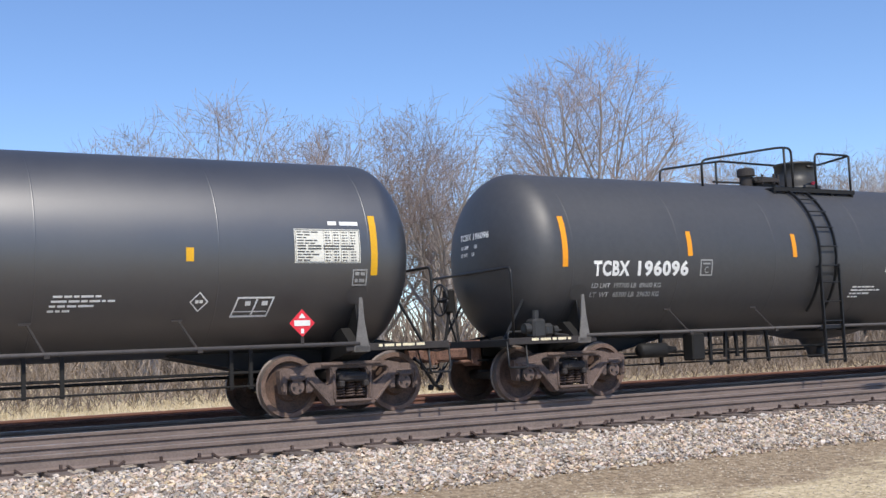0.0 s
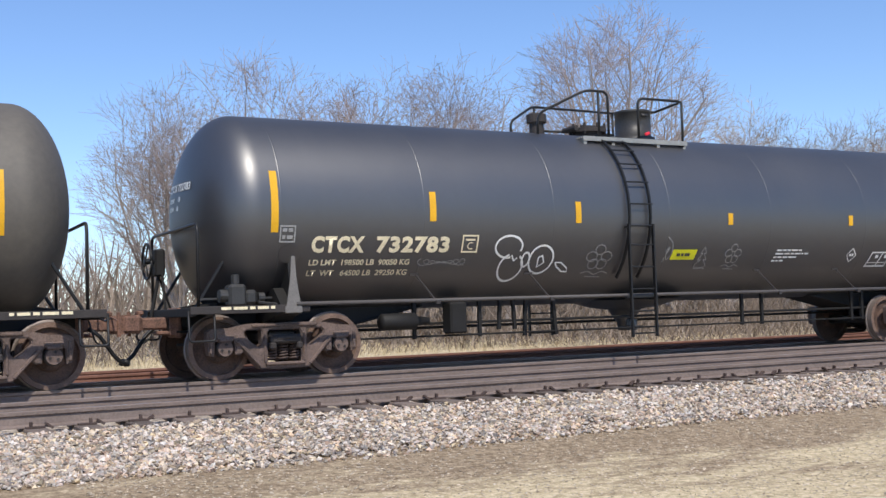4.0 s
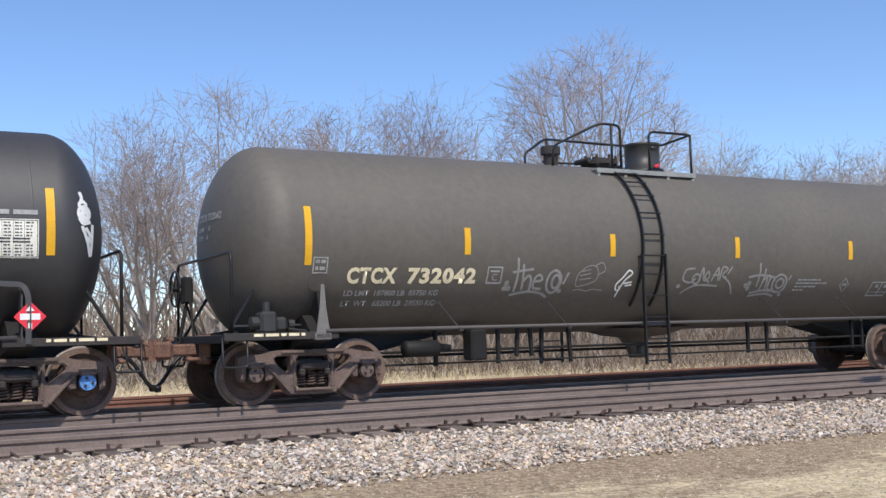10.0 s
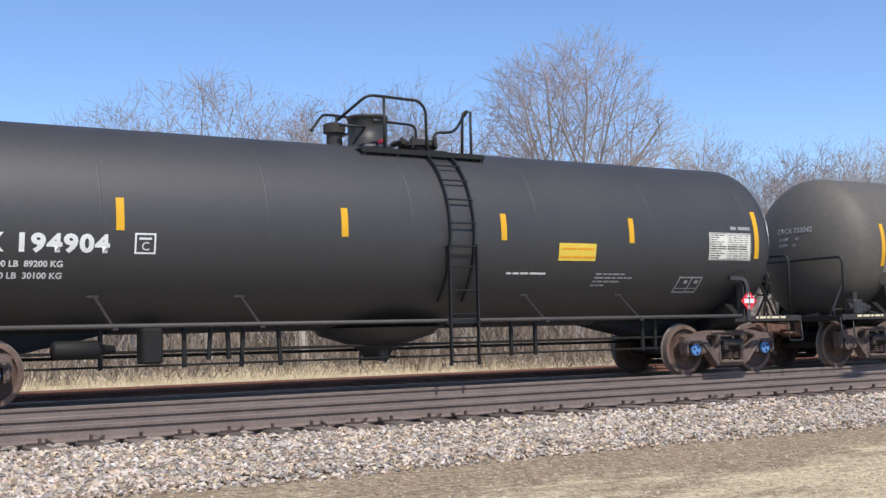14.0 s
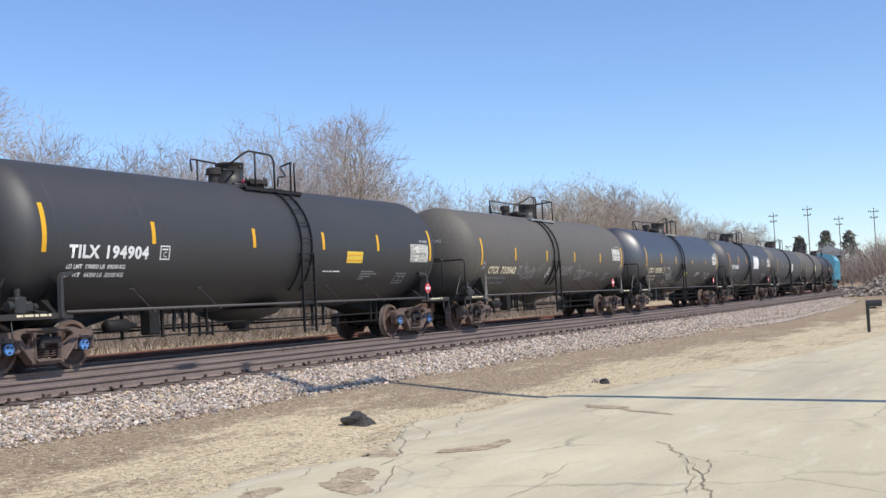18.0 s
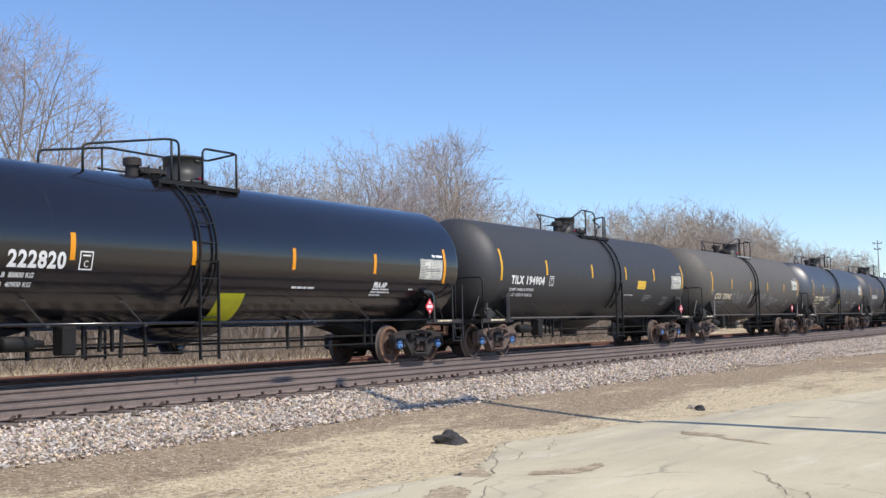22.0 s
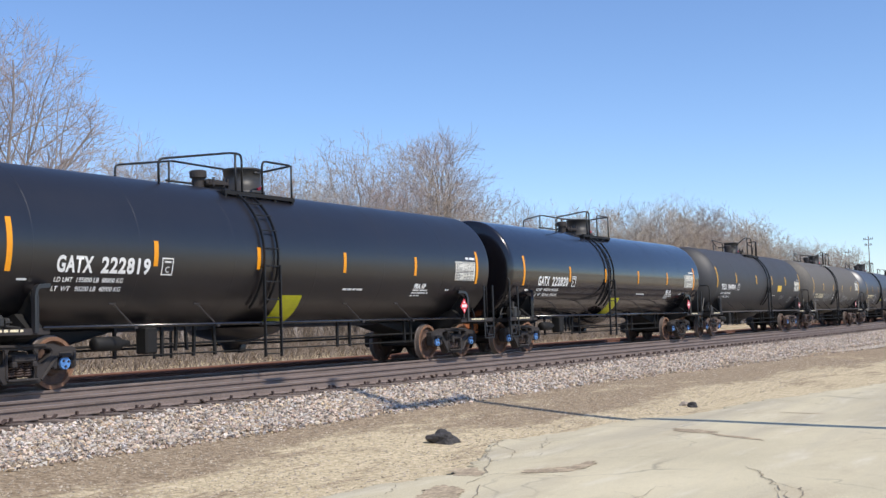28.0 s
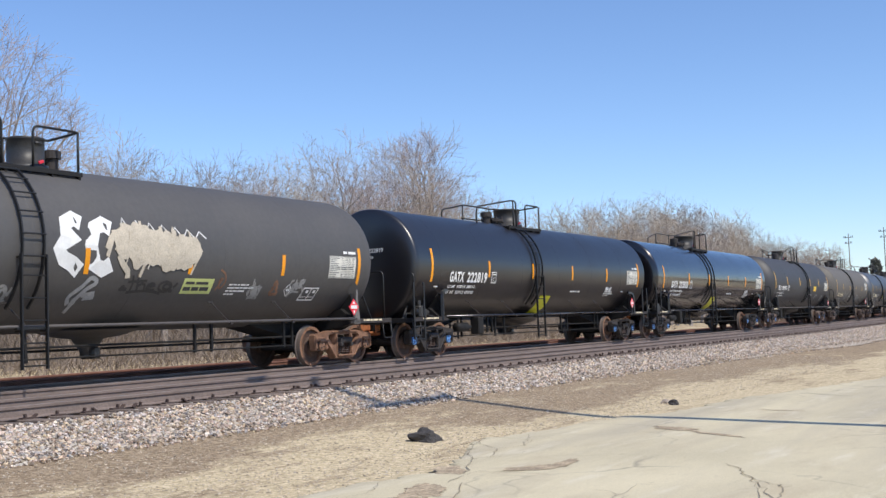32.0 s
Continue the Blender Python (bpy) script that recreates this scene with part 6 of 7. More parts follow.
    for lines, x, z, w, h, th, paint in ((TAG_SPIRAL, 3.2, 1.52, 0.42, 0.42, 0.04, "chalk"), (TAG_QUICK, 4.5, 1.55, 0.6, 0.42, 0.04, "chalk"), (SKETCH_BONE, -1.5, 1.28, 0.6, 0.62, 0.08, "faint"), (TAG_TALL, -3.6, 1.4, 0.9, 0.5, 0.05, "faint"),
                                         (TAG_TALL, -0.4, 1.62, 1.5, 0.34, 0.05, "drum"), (SKETCH_TREE, 3.9, 1.62, 0.3, 0.3, 0.05, "rust"), (SKETCH_QUILL, 2.15, 1.7, 0.3, 0.4, 0.04, "rust")):
        decal("marker_scrawl", tag_strokes(bmesh.new(), x, z, w, h, lines, th), M[paint], gcar, "faded sprayed scrawl")
    CARS["G"] = (gcar, at - 17.98 / 2)

    # cars ahead of A, seen far down the line
    for k, paint in enumerate(("G", "C", "D")):
        f = tank_car("tank_car", "dark grey tank car with a white patch, far down the line", PAINT[paint], False, 17.98, HALF, 13.88)
        bm = bmesh.new()
        quad_grid(bm, 0.5, 1.9, 1.3, 2.6, 3, 0.4)
        decal("paint_patch", bm, M["white"] if k == 0 else M["cream"], f, "sprayed patch")
        CARS["Z%d" % k] = (f, 17.98 * (1.5 + k))
    CARS["H"] = (hopper_car(), 17.98 * 4 + 8.2)


def hopper_car():
    car = thing("hopper_car", "light blue covered hopper car leading the tank cars", "hopper car")
    bm = bmesh.new()
    prof = [(-1.5, 1.3), (-1.55, 3.6), (-1.3, 4.15), (-0.6, 4.4), (0.6, 4.4), (1.3, 4.15), (1.55, 3.6), (1.5, 1.3)]
    plate(bm, [(0, y, z) for y, z in prof], (1, 0, 0), 13.6)
    part("body", bm, M["teal"], car, "light blue painted steel hopper body")
    for k in range(13):
        for sd in (-1, 1):
            bm = bmesh.new()
            box(bm, (-6.6 + 1.1 * k, sd * 1.57, 2.45), (0.1, 0.08, 2.3), 0.01)
            part("rib", bm, M["teal"], car)
    for k in (-4.2, -1.4, 1.4, 4.2):
        bm = bmesh.new()
        plate(bm, [(k - 1.3, 0, 1.3), (k + 1.3, 0, 1.3), (k + 0.35, 0, 0.45), (k - 0.35, 0, 0.45)], (0, 1, 0), 2.4)
        part("hopper_bay", bm, M["teal"], car)
    for s in (-1, 1):
        e = pose(s * 6.4, 0, 0, 0, 0, 0 if s > 0 else 180)
        part("draft_sill", CACHE["draft_sill"], None, car, at=e @ pose(0.1, 0, 0))
        bm = bmesh.new()
        for y in (-1.3, 1.3):
            for k in range(7):
                rod(bm, (0.9, y - 0.2, 1.2 + 0.45 * k), (0.9, y + 0.2, 1.2 + 0.45 * k), 0.02, 6)
            for dy in (-0.2, 0.2):
                rod(bm, (0.9, y + dy, 1.0), (0.9, y + dy, 4.1), 0.025, 6)
        part("end_ladder", bm, M["teal"], car, at=e)
        WHEELSETS.extend(truck(car, s * 6.4, "cast", "cast", True))
        part("coupler", CACHE[("coupler", "cast")], None, car, at=pose(s * 7.6, 0, 0, 0, 0, 0 if s > 0 else 180))
    return car


build_train()


# ---- trees ----
def tree_meshes(seed, tall, spread, forks=6, split=0.16, dense=1.0, twig="twig", thick=1.0, wide=0.34, count=(8, 6, 6)):
    """A leafless tree: the trunk and limbs in one mesh, the upswept twigs of the crown in another."""
    rnd = random.Random(seed)
    wood, fine = [], []
    up = Vector((0, 0, 1))
    segs_of = (3, 7, 5, 3, 2)
    rise = (0.0, 0.05, 0.07, 0.07, 0.07)
    wander = (0.05, 0.08, 0.12, 0.16, 0.2)

    def grow(p, d, length, r, level):
        segs = segs_of[level]
        q, dd = p.copy(), d.copy()
        pts = [(q.copy(), r)]
        bow = Vector((rnd.gauss(0, 1), rnd.gauss(0, 1), 0)) * 0.035
        for i in range(segs):
            w = wander[level]
            dd = (dd + up * rise[level] + bow + Vector((rnd.gauss(0, w), rnd.gauss(0, w), rnd.gauss(0, w * 0.6)))).normalized()
            q = q + dd * length / segs
            # the crown keeps to an uneven dome on a narrow foot
            rise_z = q.z - 0.62 * tall
            if level == 1:
                rise_z = max(0.0, rise_z)
            over = (math.hypot(q.x, q.y) / (wide * tall)) ** 2 + (rise_z / (0.40 * tall if rise_z > 0 else 0.48 * tall)) ** 2
            if 0 < level < 4 and over > (1.0 if level < 3 else 1.12) + 0.3 * noise.noise(q * 0.55 + Vector((seed, 0, 0))):
                break
            pts.append((q.copy(), r * (1 - (0.3 if level == 0 else 0.8) * (i + 1) / segs)))
        if len(pts) > 1:
            (wood if level < 3 else fine).append((pts, 7 if level < 2 else 5 if level < 3 else 3))
        segs = len(pts) - 1
        if level >= 4 or segs == 0:
            return
        kids = forks if level == 0 else max(2, round(count[level - 1] * dense * rnd.uniform(0.8, 1.25)))
        spin = rnd.random() * 6.283
        for k in range(kids):
            u = (k + rnd.random()) / kids
            t = 0.62 + 0.37 * u if level == 0 else (0.38, 0.30, 0.22)[level - 1] + (0.62, 0.70, 0.78)[level - 1] * u
            f = min(t, 0.999) * segs
            i = int(f)
            a, b = pts[i][0], pts[i + 1][0]
            base = a.lerp(b, f - i)
            rr = pts[i][1] * (1 - (f - i)) + pts[i + 1][1] * (f - i)
            ax = (b - a).normalized()
            side = Matrix.Rotation(spin + k * 2.4 + rnd.uniform(-0.4, 0.4), 3, ax) @ ax.orthogonal().normalized()
            if level == 0:
                v = (k + 0.5) / kids
                open_ = spread * (0.30 + 0.85 * v) * rnd.uniform(0.85, 1.15)
                ln = tall * (0.70 - 0.10 * v) * rnd.uniform(0.9, 1.06)
            else:
                open_ = (0.70, 0.72, 0.74)[level - 1] * rnd.uniform(0.75, 1.25)
                ln = length * ((0.50, 0.52, 0.56)[level - 1] - (0.12, 0.12, 0.1)[level - 1] * t) * rnd.uniform(0.75, 1.25)
            nd = (ax * math.cos(open_) + side * math.sin(open_)).normalized()
            if level and nd.z < -0.15:
                nd.z *= 0.3
            grow(base, nd.normalized(), ln, rr * (0.62 if level == 0 else 0.58), level + 1)

    grow(Vector((0, 0, -0.2)), Vector((rnd.gauss(0, 0.05), rnd.gauss(0, 0.05), 1)).normalized(), tall * split, 0.017 * tall, 0)
    top = max(p.z for pts, _ in fine for p, _ in pts)
    for group in (wood, fine):
        for n_, (pts, seg) in enumerate(group):
            group[n_] = ([(Vector((p.x, p.y, p.z * tall / top)), r) for p, r in pts], seg)

    def build(lines, name, material, least):
        verts, faces = [], []
        for pts, seg in lines:
            rings = []
            for i, (p, r) in enumerate(pts):
                r = max(r, least)
                d = (pts[min(i + 1, len(pts) - 1)][0] - pts[max(i - 1, 0)][0]).normalized()
                u = d.orthogonal().normalized()
                w = d.cross(u)
                rings.append(len(verts))
                for k in range(seg):
                    a = 2 * math.pi * k / seg
                    verts.append(tuple(p + (u * math.cos(a) + w * math.sin(a)) * r))
            for a, b in zip(rings, rings[1:]):
                for k in range(seg):
                    j = (k + 1) % seg
                    faces.append((a + k, a + j, b + j, b + k))
        me = bpy.data.meshes.new(name)
        me.from_pydata(verts, [], faces)
        me.materials.append(material)
        return me

    return build(wood, "trunk", M["bark"], 0.011 * thick), build(fine, "crown", M[twig], 0.0052 * thick)


TREES = [
    (tree_meshes(1, 12.6, 0.60, 11, 0.3, 1.0, wide=0.28), "tall spreading leafless tree with a fine grey crown"),
    (tree_meshes(2, 10.8, 0.62, 8, 0.24, 1.0), "leafless grey tree with upright branches"),
    (tree_meshes(3, 10.4, 0.8, 9, 0.24, 1.0, wide=0.4), "leafless grey tree with a rounded crown"),
    (tree_meshes(4, 11.0, 0.52, 7, 0.26, 1.0, wide=0.28), "slender leafless tree with steep branches"),
    (tree_meshes(5, 10.4, 0.78, 9, 0.22, 1.0, "twig_tan", 1.1, wide=0.38), "leafless tree with tan budding twigs"),
    (tree_meshes(6, 8.6, 1.0, 9, 0.18, 1.0, wide=0.48), "low wide leafless tree"),
    (tree_meshes(7, 10.2, 0.7, 7, 0.24, 0.95, "twig_tan", 1.8, wide=0.4), "leafless brownish tree far down the line"),
    (tree_meshes(8, 10.4, 0.7, 7, 0.2, 0.9, "twig", 1.15, wide=0.4), "leafless tree in the second row of the wood"),
]


def plant(kind, x, y, scale=1.0, turn=0.0, tall=1.0):
    (wood, fine), label = TREES[kind]
    t = thing("tree", label, "tree", "tree line behind the tracks", pose(x, y, height(x, y) - 0.1, 0, 0, turn))
    t.scale = (scale, scale, scale * tall)
    part("trunk", wood, None, t)
    part("crown", fine, None, t)


def plant_trees():
    rnd = random.Random(12)
    plant(0, 25.6, 33.0, 1.0, 40)
    front = [(10.2, 35, 1, 0.82), (12.8, 36, 2, 0.93), (15.5, 34.5, 1, 0.91), (18.2, 36, 3, 0.95), (20.8, 35, 1, 0.93), (23.0, 37, 2, 0.91), (29.8, 35, 5, 0.92), (33.0, 36, 5, 0.95),
             (37.5, 36, 2, 0.98), (41.5, 35, 1, 0.95), (45.5, 36, 4, 1.0), (48.5, 34.5, 1, 1.02), (52.0, 36, 4, 1.1), (55.0, 35, 4, 1.12), (58.5, 35, 3, 1.12), (62.5, 35.5, 2, 1.05), (66.0, 36, 5, 1.08)]
    for x, y, k, s in front:
        plant(k, x, y, s * 1.06 * rnd.uniform(0.9, 1.05), rnd.uniform(0, 360))
    for x in np.arange(11, 68, 3.1):
        plant(rnd.choice((7, 7, 7, 5) if x < 36 else (4, 7, 4, 5)), x + rnd.uniform(-1, 1), rnd.uniform(39, 44), rnd.uniform(0.72, 0.98) * (1.16 if x > 36 else 1), rnd.uniform(0, 360))
    for x in np.arange(41, 66, 4.8):
        plant(rnd.choice((2, 4, 4)), x + rnd.uniform(-1, 1), rnd.uniform(36.5, 38.5), rnd.uniform(0.9, 1.02), rnd.uniform(0, 360))
    for x in np.arange(88, 184, 3.6):
        plant(rnd.choice((6, 2, 6, 4)), x + rnd.uniform(-1.5, 1.5), rnd.uniform(36, 44), rnd.uniform(0.95, 1.15) * (1.22 if 98 < x < 150 else 1.05), rnd.uniform(0, 360))
    for _ in range(34):
        d, az = rnd.uniform(135, 200), rnd.uniform(82.6, 93)
        plant(6, d * math.sin(radians(az)), d * math.cos(radians(az)), rnd.uniform(0.55, 0.85), rnd.uniform(0, 360))
    for x, y, s in ((-12, 60, 0.7), (-4, 66, 0.75), (3, 62, 0.7), (9, 70, 0.8), (14, 64, 0.7), (-20, 64, 0.8)):
        plant(rnd.choice((1, 2, 5)), x, y, s, rnd.uniform(0, 360))


plant_trees()


def sticks(name, places, material, label, category, r, seed, lean=0.35, kinks=2):
    """Thin standing stems in one mesh."""
    rng = np.random.RandomState(seed)
    verts, faces = [], []
    for x, y, z, h in places:
        p = np.array((x, y, z - 0.05))
        d = np.array((rng.normal() * lean, rng.normal() * lean, 1.0))
        d /= np.linalg.norm(d)
        k0 = len(verts)
        a0 = rng.rand() * 6.28
        for i in range(kinks + 1):
            rr = r * (1 - 0.8 * i / kinks) * (0.6 + 0.8 * ((h / 3) if h < 3 else 1))
            for k in range(3):
                a = a0 + 2.094 * k
                verts.append((p[0] + rr * math.cos(a), p[1] + rr * math.sin(a), p[2]))
            p = p + d * h / kinks
            d = d + np.array((rng.normal() * 0.25, rng.normal() * 0.25, 0))
            d /= np.linalg.norm(d)
        for i in range(kinks):
            for k in range(3):
                j = (k + 1) % 3
                faces.append((k0 + 3 * i + k, k0 + 3 * i + j, k0 + 3 * i + 3 + j, k0 + 3 * i + 3 + k))
    me = bpy.data.meshes.new(name)
    me.from_pydata(verts, [], faces)
    me.materials.append(material)
    return tagged(new(name, me), label, category, kind="stuff")


STRAW_TO = 19.0


def plant_brush():
    rng = np.random.RandomState(21)
    pl = []
    for _ in range(15000):
        x = -30 + 120 * rng.rand()
        y = 30.5 + 18 * rng.rand() ** 1.3
        h = rng.uniform(0.8, 3.6) * (0.75 + 0.5 * noise.noise(Vector((x * 0.3, y * 0.3, 0))))
        pl.append((x, y, height(x, y), h))
    sticks("underbrush", pl, M["brush"], "tangle of leafless brown underbrush below the trees", "brush", 0.02, 1, 0.7, 3)
    pl = []
    for _ in range(2600):
        x = STRAW_TO + 60 * rng.rand()
        y = 26.5 + 4.5 * rng.rand() + along(max(0, x))[1]
        pl.append((x, y, height(x, y), rng.uniform(0.5, 2.0)))
    sticks("low_brush", pl, M["brush"], "low grey brown brush behind the siding", "brush", 0.016, 6, 0.9, 3)
    pl = []
    for _ in range(26000):
        x = -20 + 85 * rng.rand()
        y = 24.2 + 7.6 * rng.rand() + along(max(0, x))[1]
        far = min(1.0, max(0.0, (x - STRAW_TO) / 5))
        if noise.noise(Vector((x * 0.5, y * 0.5, 3))) < -0.25 or rng.rand() < 0.7 * far:
            continue
        pl.append((x, y, height(x, y), rng.uniform(0.15, 0.6) * (0.75 + 0.8 * noise.noise(Vector((x * 0.9, y * 0.9, 8)))) * (1 - 0.4 * far)))
    sticks("dead_grass", pl, M["straw"], "tall dead straw grass behind the siding", "grass", 0.013, 2, 0.6)
    pl = []
    for _ in range(42000):
        x = 112 + 110 * rng.rand()
        y = -25 + 55 * rng.rand()
        v = y - along(min(260, x))[1]
        if 10.5 < v < 24 or (v < 3.0 and x < 175):
            continue
        h = rng.uniform(2.5, 7.5) * (0.8 + 0.5 * noise.noise(Vector((x * 0.1, y * 0.1, 5))))
        pl.append((x, y, height(x, y), h))
    sticks("far_brush", pl, M["red_brush"], "reddish brown brush on the rise down the line", "brush", 0.022, 3, 0.6, 3)
    for _ in range(7000):
        x, y = 262 + 55 * rng.rand(), 15 + 60 * rng.rand()
        pl.append((x, y, height(x, y), rng.uniform(2.0, 5.0)))
    sticks("hill_brush", pl[-7000:], M["red_brush"], "brown brush on the far hill", "brush", 0.05, 7, 0.6, 3)
    pl = []
    for _ in range(9000):
        x = -80 + 340 * rng.rand()
        y = 52 + 30 * rng.rand()
        pl.append((x, y, height(x, y), rng.uniform(2.5, 6.0)))
    sticks("far_woods", pl, M["brush"], "leafless woods closing the view behind the trees", "woods", 0.07, 4, 0.35)


plant_brush()


# ---- roadside things ----
def lump(name, label, category, at, size, seed, material):
    rnd = random.Random(seed)
    bm = bmesh.new()
    bmesh.ops.create_icosphere(bm, subdivisions=3, radius=1)
    for v in bm.verts:
        n = v.co.normalized()
        k = 1 + 0.6 * noise.noise(n * 1.3 + Vector((seed, 0, 0))) + 0.12 * noise.noise(n * 4 + Vector((0, seed, 0)))
        v.co = Vector((n.x * size[0], n.y * size[1], max(-0.25, n.z) * size[2])) * k
    return tagged(part(name, bm, material, at=pose(*at)), label, category)


lump("asphalt_chunk", "dark broken lump of asphalt lying on the verge", "rubble", (13.43, 8.15, height(13.43, 8.15) + 0.03), (0.21, 0.2, 0.135), 3, M["rock"])
lump("stone_lump", "small brown stone lying on the verge", "stone", (20.75, 7.3, height(20.75, 7.3) + 0.01), (0.13, 0.09, 0.06), 6, M["heap"])
lump("asphalt_chunk", "small dark crumb of asphalt on the verge", "rubble", (20.5, 7.05, height(20.5, 7.05) + 0.02), (0.09, 0.09, 0.08), 9, M["rock"])


def mailbox(x, y):
    m = thing("mailbox", "black roadside mailbox on a dark post", "mailbox", at=pose(x, y, height(x, y), 0, 0, -80))
    bm = bmesh.new()
    box(bm, (0, 0, 0.45), (0.1, 0.1, 1.0), 0.01)
    box(bm, (0.12, 0, 0.80), (0.3, 0.08, 0.06), 0.01)
    part("post", bm, M["mailbox"], m)
    bm = bmesh.new()
    prof = [(-0.1, 0.84), (0.1, 0.84), (0.1, 0.95), (0.07, 1.02), (0, 1.05), (-0.07, 1.02), (-0.1, 0.95)]
    plate(bm, [(0.2, b, c) for b, c in prof], (1, 0, 0), 0.5)
    part("box", bm, M["mailbox"], m)


mailbox(40.0, 4.57)


def utility_pole(x, y, tall, arms, turn=0.0, r=0.17):
    p = thing("utility_pole", "weathered wooden utility pole with crossarms", "utility pole", "poles along the line", pose(x, y, height(x, y), 0, 0, turn))
    bm = bmesh.new()
    rod(bm, (0, 0, -0.5), (0, 0, tall), r, 12, r * 0.65)
    part("pole", bm, M["wood_pole"], p)
    for z, w in arms:
        bm = bmesh.new()
        box(bm, (0, 0.13, z), (w, 0.1, 0.14 if r > 0.15 else 0.09), 0.01)
        a = part("crossarm", bm, M["wood_pole"], p)
        for k in (-0.46, -0.28, 0.28, 0.46):
            bm = bmesh.new()
            rod(bm, (k * w, 0.13, z + 0.07), (k * w, 0.13, z + 0.24), 0.05, 8)
            part("insulator", bm, M["window"], a)
    return p


# pole out of view, placed for its shadow across road and ballast
near_pole = utility_pole(15.82, -1.6, 16.9, [], 0)
bm = bmesh.new()
box(bm, (-1.3, 0, 16.55), (2.7, 0.16, 0.2), 0.01)
part("side_arm", bm, M["wood_pole"], near_pole, "long timber side arm")
# riser and can are added, sized only to shape the shadow's far end
bm = bmesh.new()
rod(bm, (-2.15, 0, 16.45), (-2.5, 0, 21.6), 0.13, 10)
part("riser", bm, M["wood_pole"], near_pole)
bm = bmesh.new()
rod(bm, (-2.5, 0, 21.2), (-2.5, 0, 22.4), 0.32, 16)
part("transformer", bm, M["concrete"], near_pole, "grey can transformer")
for az, d, tall in ((79.5, 190, 13), (81.07, 185, 13.5), (82.47, 200, 12.5), (84.03, 180, 12), (78.6, 230, 13)):
    utility_pole(d * math.sin(radians(az)), d * math.cos(radians(az)), tall, [(tall - 0.6, 1.5), (tall - 1.5, 1.1)], 80, 0.085)


def conifer(x, y, tall, r, seed):
    t = thing("conifer", "dark green conifer among the brown brush", "tree", at=pose(x, y, height(x, y)))
    bm = bmesh.new()
    rod(bm, (0, 0, -0.3), (0, 0, tall * 0.95), 0.18, 8, 0.03)
    part("trunk", bm, M["wood_pole"], t)
    rng = np.random.RandomState(seed)
    verts, faces = [], []
    for _ in range(900):
        u = rng.rand()
        z = tall * (0.3 + 0.7 * u)
        rr = r * (0.25 + max(0.0, 1 - u) ** 0.7) * (0.45 + 0.55 * rng.rand()) * (1 + 0.25 * math.sin(17 * u))
        a = rng.rand() * 6.283
        c = np.array((rr * math.cos(a), rr * math.sin(a), z))
        k = len(verts)
        for _q in range(3):
            verts.append(tuple(c + rng.normal(size=3) * 0.3))
        faces.append((k, k + 1, k + 2))
    me = bpy.data.meshes.new("crown")
    me.from_pydata(verts, [], faces)
    me.materials.append(M["pine"])
    part("crown", me, None, t)


for az, d, tall, r in ((86.9, 150, 10.6, 1.05), (80.62, 205, 9.3, 1.25), (81.81, 345, 9.9, 2.4), (82.87, 345, 9.7, 2.3)):
    conifer(d * math.sin(radians(az)), d * math.cos(radians(az)), tall, r, int(az * 10))


def far_house(x, y):
    h = thing("house", "low pale house with a light roof beyond the brush", "house", at=pose(x, y, height(x, y), 0, 0, 8))
    bm = bmesh.new()
    box(bm, (0, 0, 1.4), (7, 8, 4.0), 0.02)
    part("wall", bm, M["siding"], h)
    bm = bmesh.new()
    plate(bm, [(0, -4.6, 3.4), (0, 4.6, 3.4), (0, 0, 5.4)], (1, 0, 0), 8)
    part("roof", bm, M["concrete"], h)
    for k in (-2.4, 0, 2.4):
        bm = bmesh.new()
        box(bm, (-3.52, k, 1.9), (0.06, 1.1, 1.2), 0.01)
        part("window", bm, M["window"], h)


far_house(327, 46.4)


def culvert(x, y):
    c = thing("culvert_pipe", "grey corrugated culvert pipe lying by the rubble", "pipe", at=pose(x, y, height(x, y) + 0.46, 0, 0, 4))
    bm = bmesh.new()
    prof = []
    for k in range(25):
        prof.append((-1.2 + 0.1 * k, 0.48 + (0.03 if k % 2 else 0)))
    lathe(bm, prof + [(u, r - 0.06) for u, r in reversed(prof)], 26)
    part("pipe", bm, M["concrete"], c)
    bm = bmesh.new()
    rod(bm, (-1.16, 0, 0), (-1.1, 0, 0), 0.44, 24)
    part("end_plate", bm, M["concrete"], c, "grey plate closing the pipe's end")


culvert(94.0, 6.5)
rng = np.random.RandomState(31)
heap = []
for _ in range(2200):
    a, q = rng.rand() * 6.283, rng.rand() ** 0.6
    x, y = 96 + 3.0 * q * math.cos(a), 9.6 + 3.2 * q * math.sin(a)
    heap.append((x, y, height(x, y) + 1.5 * (1 - q) * rng.rand() ** 0.4))
rubble("rubble_heap", heap, M["heap"], "heap of broken stone and boards past the crossing", "rubble", 0.06, 0.24, 6)


def marker_post(x, y):
    p = thing("marker_post", "white trackside marker board on a short post", "post", at=pose(x, y, height(x, y)))
    bm = bmesh.new()
    rod(bm, (0, 0, 0), (0, 0, 1.9), 0.06, 10)
    part("post", bm, M["wood_pole"], p)
    bm = bmesh.new()
    box(bm, (-0.09, 0, 1.5), (0.04, 0.34, 0.8), 0.01)
    part("sign_board", bm, M["white"], p)


marker_post(97.5, 7.1)


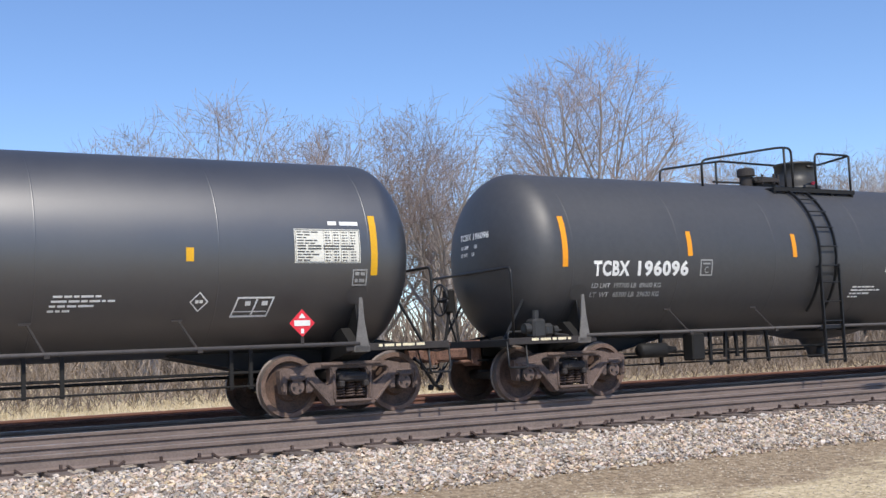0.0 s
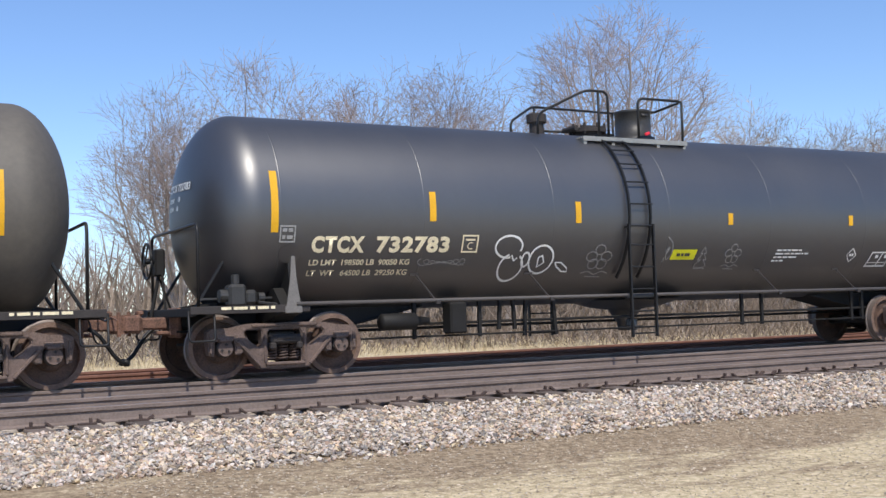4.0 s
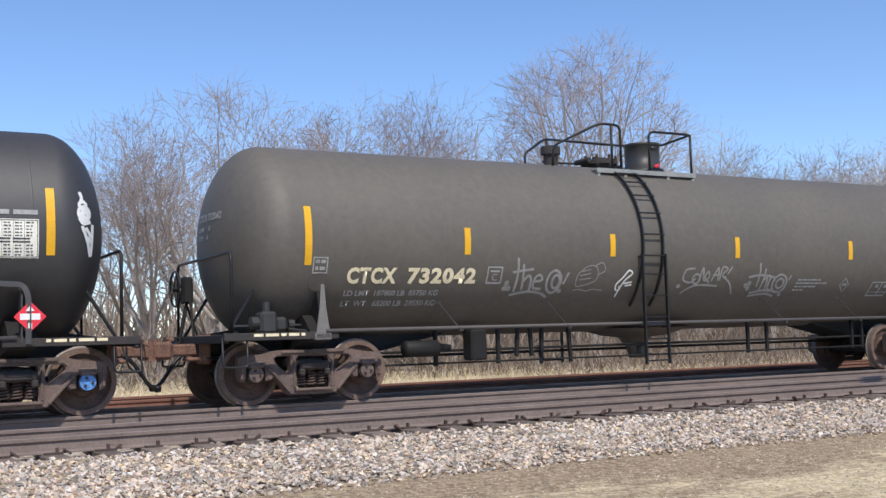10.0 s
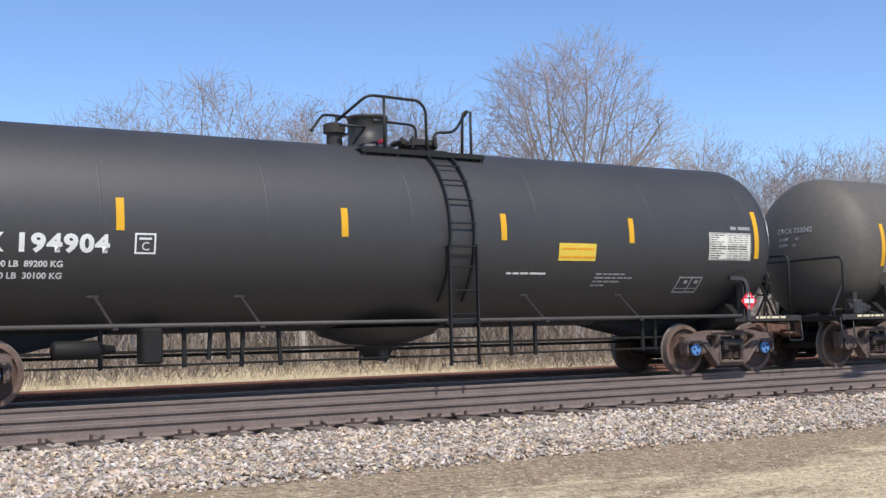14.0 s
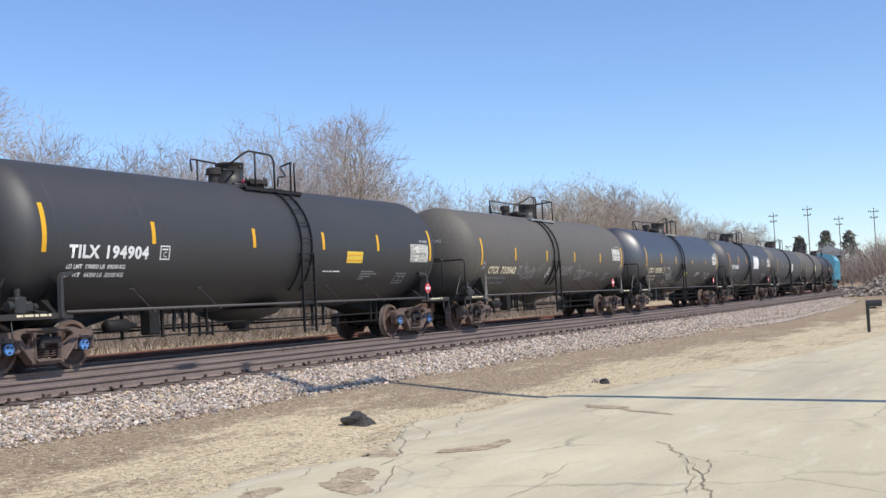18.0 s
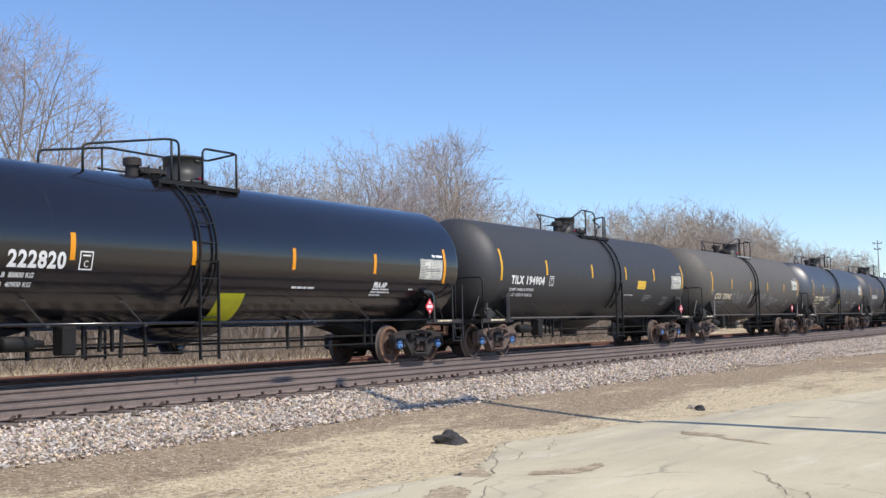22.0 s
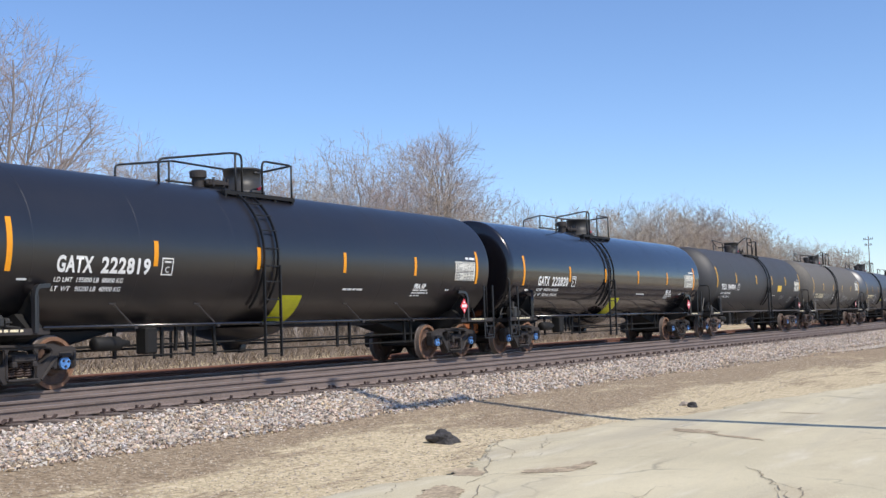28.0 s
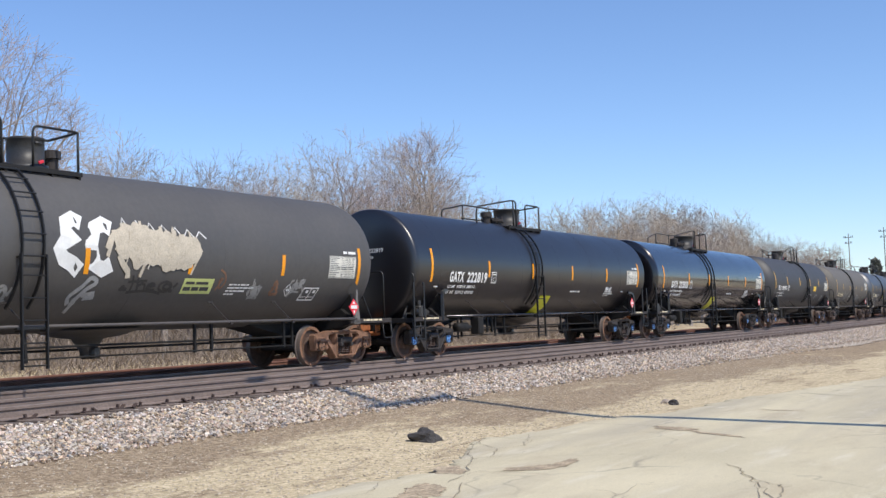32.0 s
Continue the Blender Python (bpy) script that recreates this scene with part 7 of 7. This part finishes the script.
def ground_litter():
    rng = np.random.RandomState(77)
    pl = []
    for _ in range(26000):
        x = 2 + 38 * rng.rand() ** 1.3
        y = 6.9 + 4.2 * rng.rand()
        pl.append((x, y, height(x, y) + 0.004))
    rubble("grit", pl, mat("pale verge grit", (0.50, 0.42, 0.32), 0.9, 0, 0.25, 10, 60, 0.2, island=0.4), "pale grit strewn over the verge", "gravel", 0.006, 0.02, 8, None, 0.4)
    pl = []
    for _ in range(30000):
        x = 2 + 42 * rng.rand() ** 1.2
        y = 6.7 + 3.4 * rng.rand() - (x > 26) * 1.2
        if noise.noise(Vector((x * 0.8, y * 0.8, 1))) < -0.1:
            continue
        pl.append((x, y, height(x, y), rng.uniform(0.03, 0.09)))
    sticks("verge_straw", pl, M["straw"], "short dead grass on the verge", "grass", 0.01, 5, 1.1)


ground_litter()
for spots in (((11.5, 5.52, 0.33, 0.17, -0.5, 1), (11.95, 5.42, 0.34, 0.10, 0.1, 11), (11.3, 5.72, 0.16, 0.12, 0.5, 14)), ((9.65, 5.85, 0.42, 0.12, 0.6, 2),), ((9.0, 5.62, 0.5, 0.2, 0.75, 3), (9.75, 5.92, 0.34, 0.2, 0.6, 12)),
              ((15.95, 5.45, 0.42, 0.16, 1.0, 4), (15.35, 4.72, 0.5, 0.08, 0.95, 13)), ((19.15, 4.75, 0.4, 0.05, 1.32, 5),), ((11.05, 6.42, 0.36, 0.17, 0.7, 7),), ((8.5, 6.2, 0.35, 0.14, 0.1, 8),)):
    bm = bmesh.new()
    for n_, (cx, cy, rx, ry, a, sd) in enumerate(spots):
        blot(bm, cx, cy, rx, ry, a, sd, 0.004 + 0.002 * n_)
    tagged(part("pothole", bm, M["asphalt_patch"]), "shallow ragged pothole in the bleached road", "pothole")


def road_crack(pts, w, seed):
    """An open crack that wanders across the road."""
    rnd = random.Random(seed)
    line = []
    for (a, b), (c, d) in zip(pts, pts[1:]):
        n = max(2, int(math.hypot(c - a, d - b) / 0.12))
        for i in range(n):
            t = i / n
            line.append((a + (c - a) * t + rnd.gauss(0, 0.018), b + (d - b) * t + rnd.gauss(0, 0.018)))
    line.append(pts[-1])
    bm = bmesh.new()
    rows = []
    for i, (x, y) in enumerate(line):
        p, q = line[max(0, i - 1)], line[min(len(line) - 1, i + 1)]
        dx, dy = q[0] - p[0], q[1] - p[1]
        l = math.hypot(dx, dy) or 1
        ww = 0.55 * w * rnd.uniform(0.3, 1.2)
        rows.append([bm.verts.new((x - dy / l * s * ww * 0.6, y + dx / l * s * ww * 0.6, road_z(x, y) + 0.008)) for s in (-1, 1)])
    for a, b in zip(rows, rows[1:]):
        bm.faces.new((a[0], a[1], b[1], b[0]))
    bmesh.ops.recalc_face_normals(bm, faces=bm.faces)
    if sum(f.normal.z for f in bm.faces) < 0:
        bmesh.ops.reverse_faces(bm, faces=bm.faces)
    tagged(part("road_crack", bm, M["crack"]), "open crack wandering over the bleached road", "crack")


for n_, (w, pts) in enumerate((
        (0.024, [(12.27, 3.7), (12.06, 3.48), (11.38, 3.2), (10.76, 2.89), (10.42, 2.75), (9.66, 2.48), (9.18, 2.31), (8.84, 2.21)]),
        (0.020, [(11.38, 3.2), (11.09, 2.97), (10.88, 2.77), (10.99, 2.75), (10.27, 2.59), (10.01, 2.6)]),
        (0.014, [(10.86, 3.0), (10.38, 2.83), (9.91, 2.65), (9.15, 2.5)]),
        (0.020, [(13.9, 7.6), (13.31, 7.24), (13.03, 6.84), (12.21, 6.53), (11.95, 6.62), (10.83, 6.11)]),
        (0.016, [(13.03, 6.84), (13.33, 6.63), (14.7, 7.2)]), (0.014, [(12.21, 6.53), (12.49, 6.29), (12.81, 6.35)]),
        (0.020, [(10.17, 5.96), (10.72, 6.01), (11.05, 6.04), (11.05, 5.57), (11.04, 5.2)]), (0.016, [(13.9, 7.5), (12.73, 7.11), (11.95, 6.6)]),
        (0.013, [(13.33, 6.63), (14.15, 6.84), (14.43, 6.73)]), (0.012, [(9.71, 3.96), (10.11, 3.97), (10.6, 4.07), (10.62, 3.87)]),
        (0.012, [(8.75, 3.9), (9.17, 3.87), (9.51, 3.84)]), (0.020, [(8.7, 5.11), (9.42, 5.41), (10.19, 5.77)]),
        (0.012, [(10.2, 4.3), (9.9, 3.9), (9.6, 3.9)]), (0.014, [(22, 6.0), (20.5, 4.4), (20.0, 2.0)]), (0.012, [(9.9, 6.6), (9.3, 6.3), (8.7, 6.5), (8.2, 6.1)]))):
    road_crack(pts, w, n_)


# ---- what moves ----
def way_at(t):
    """How far the coupling between the first two near cars has come by t seconds."""
    return float(np.interp(t, [a for a, _ in WAY], [b for _, b in WAY]))


WAY = [(0, 9.50), (1, 12.56), (2, 15.64), (3, 18.75), (4, 21.88), (4.5, 23.42), (6.5, 29.66), (7, 31.23), (8, 34.40), (9, 37.58), (10, 40.76), (11, 43.93), (12, 47.13), (13, 50.38), (13.5, 52.04), (15.5, 58.82), (16, 60.51), (17, 63.89), (18, 67.25), (19, 70.60), (20, 73.95), (21, 77.28), (22, 80.59), (23, 83.88), (24, 87.18), (25, 90.55), (26, 93.95), (26.5, 95.65), (28.5, 102.45), (29, 104.16), (30, 107.57), (31, 111.01), (32, 114.50)]


def motions():
    for car, shift in CARS.values():
        rows = []
        for k in range(0, 65):
            t = k * 0.5
            rows.append((t, on_track(way_at(t) + shift, TRAIN_TRACK, RAIL)))
        walk(car, rows)
    turns = []
    n = 178
    for k in range(n + 1):
        t = 32.0 * k / n
        turns.append((t, Matrix.Rotation((way_at(t) - way_at(0)) / 0.457, 4, "Y")))
    for w in WHEELSETS:
        base = w.matrix_basis.copy()
        walk(w, [(t, base @ m) for t, m in turns])


motions()
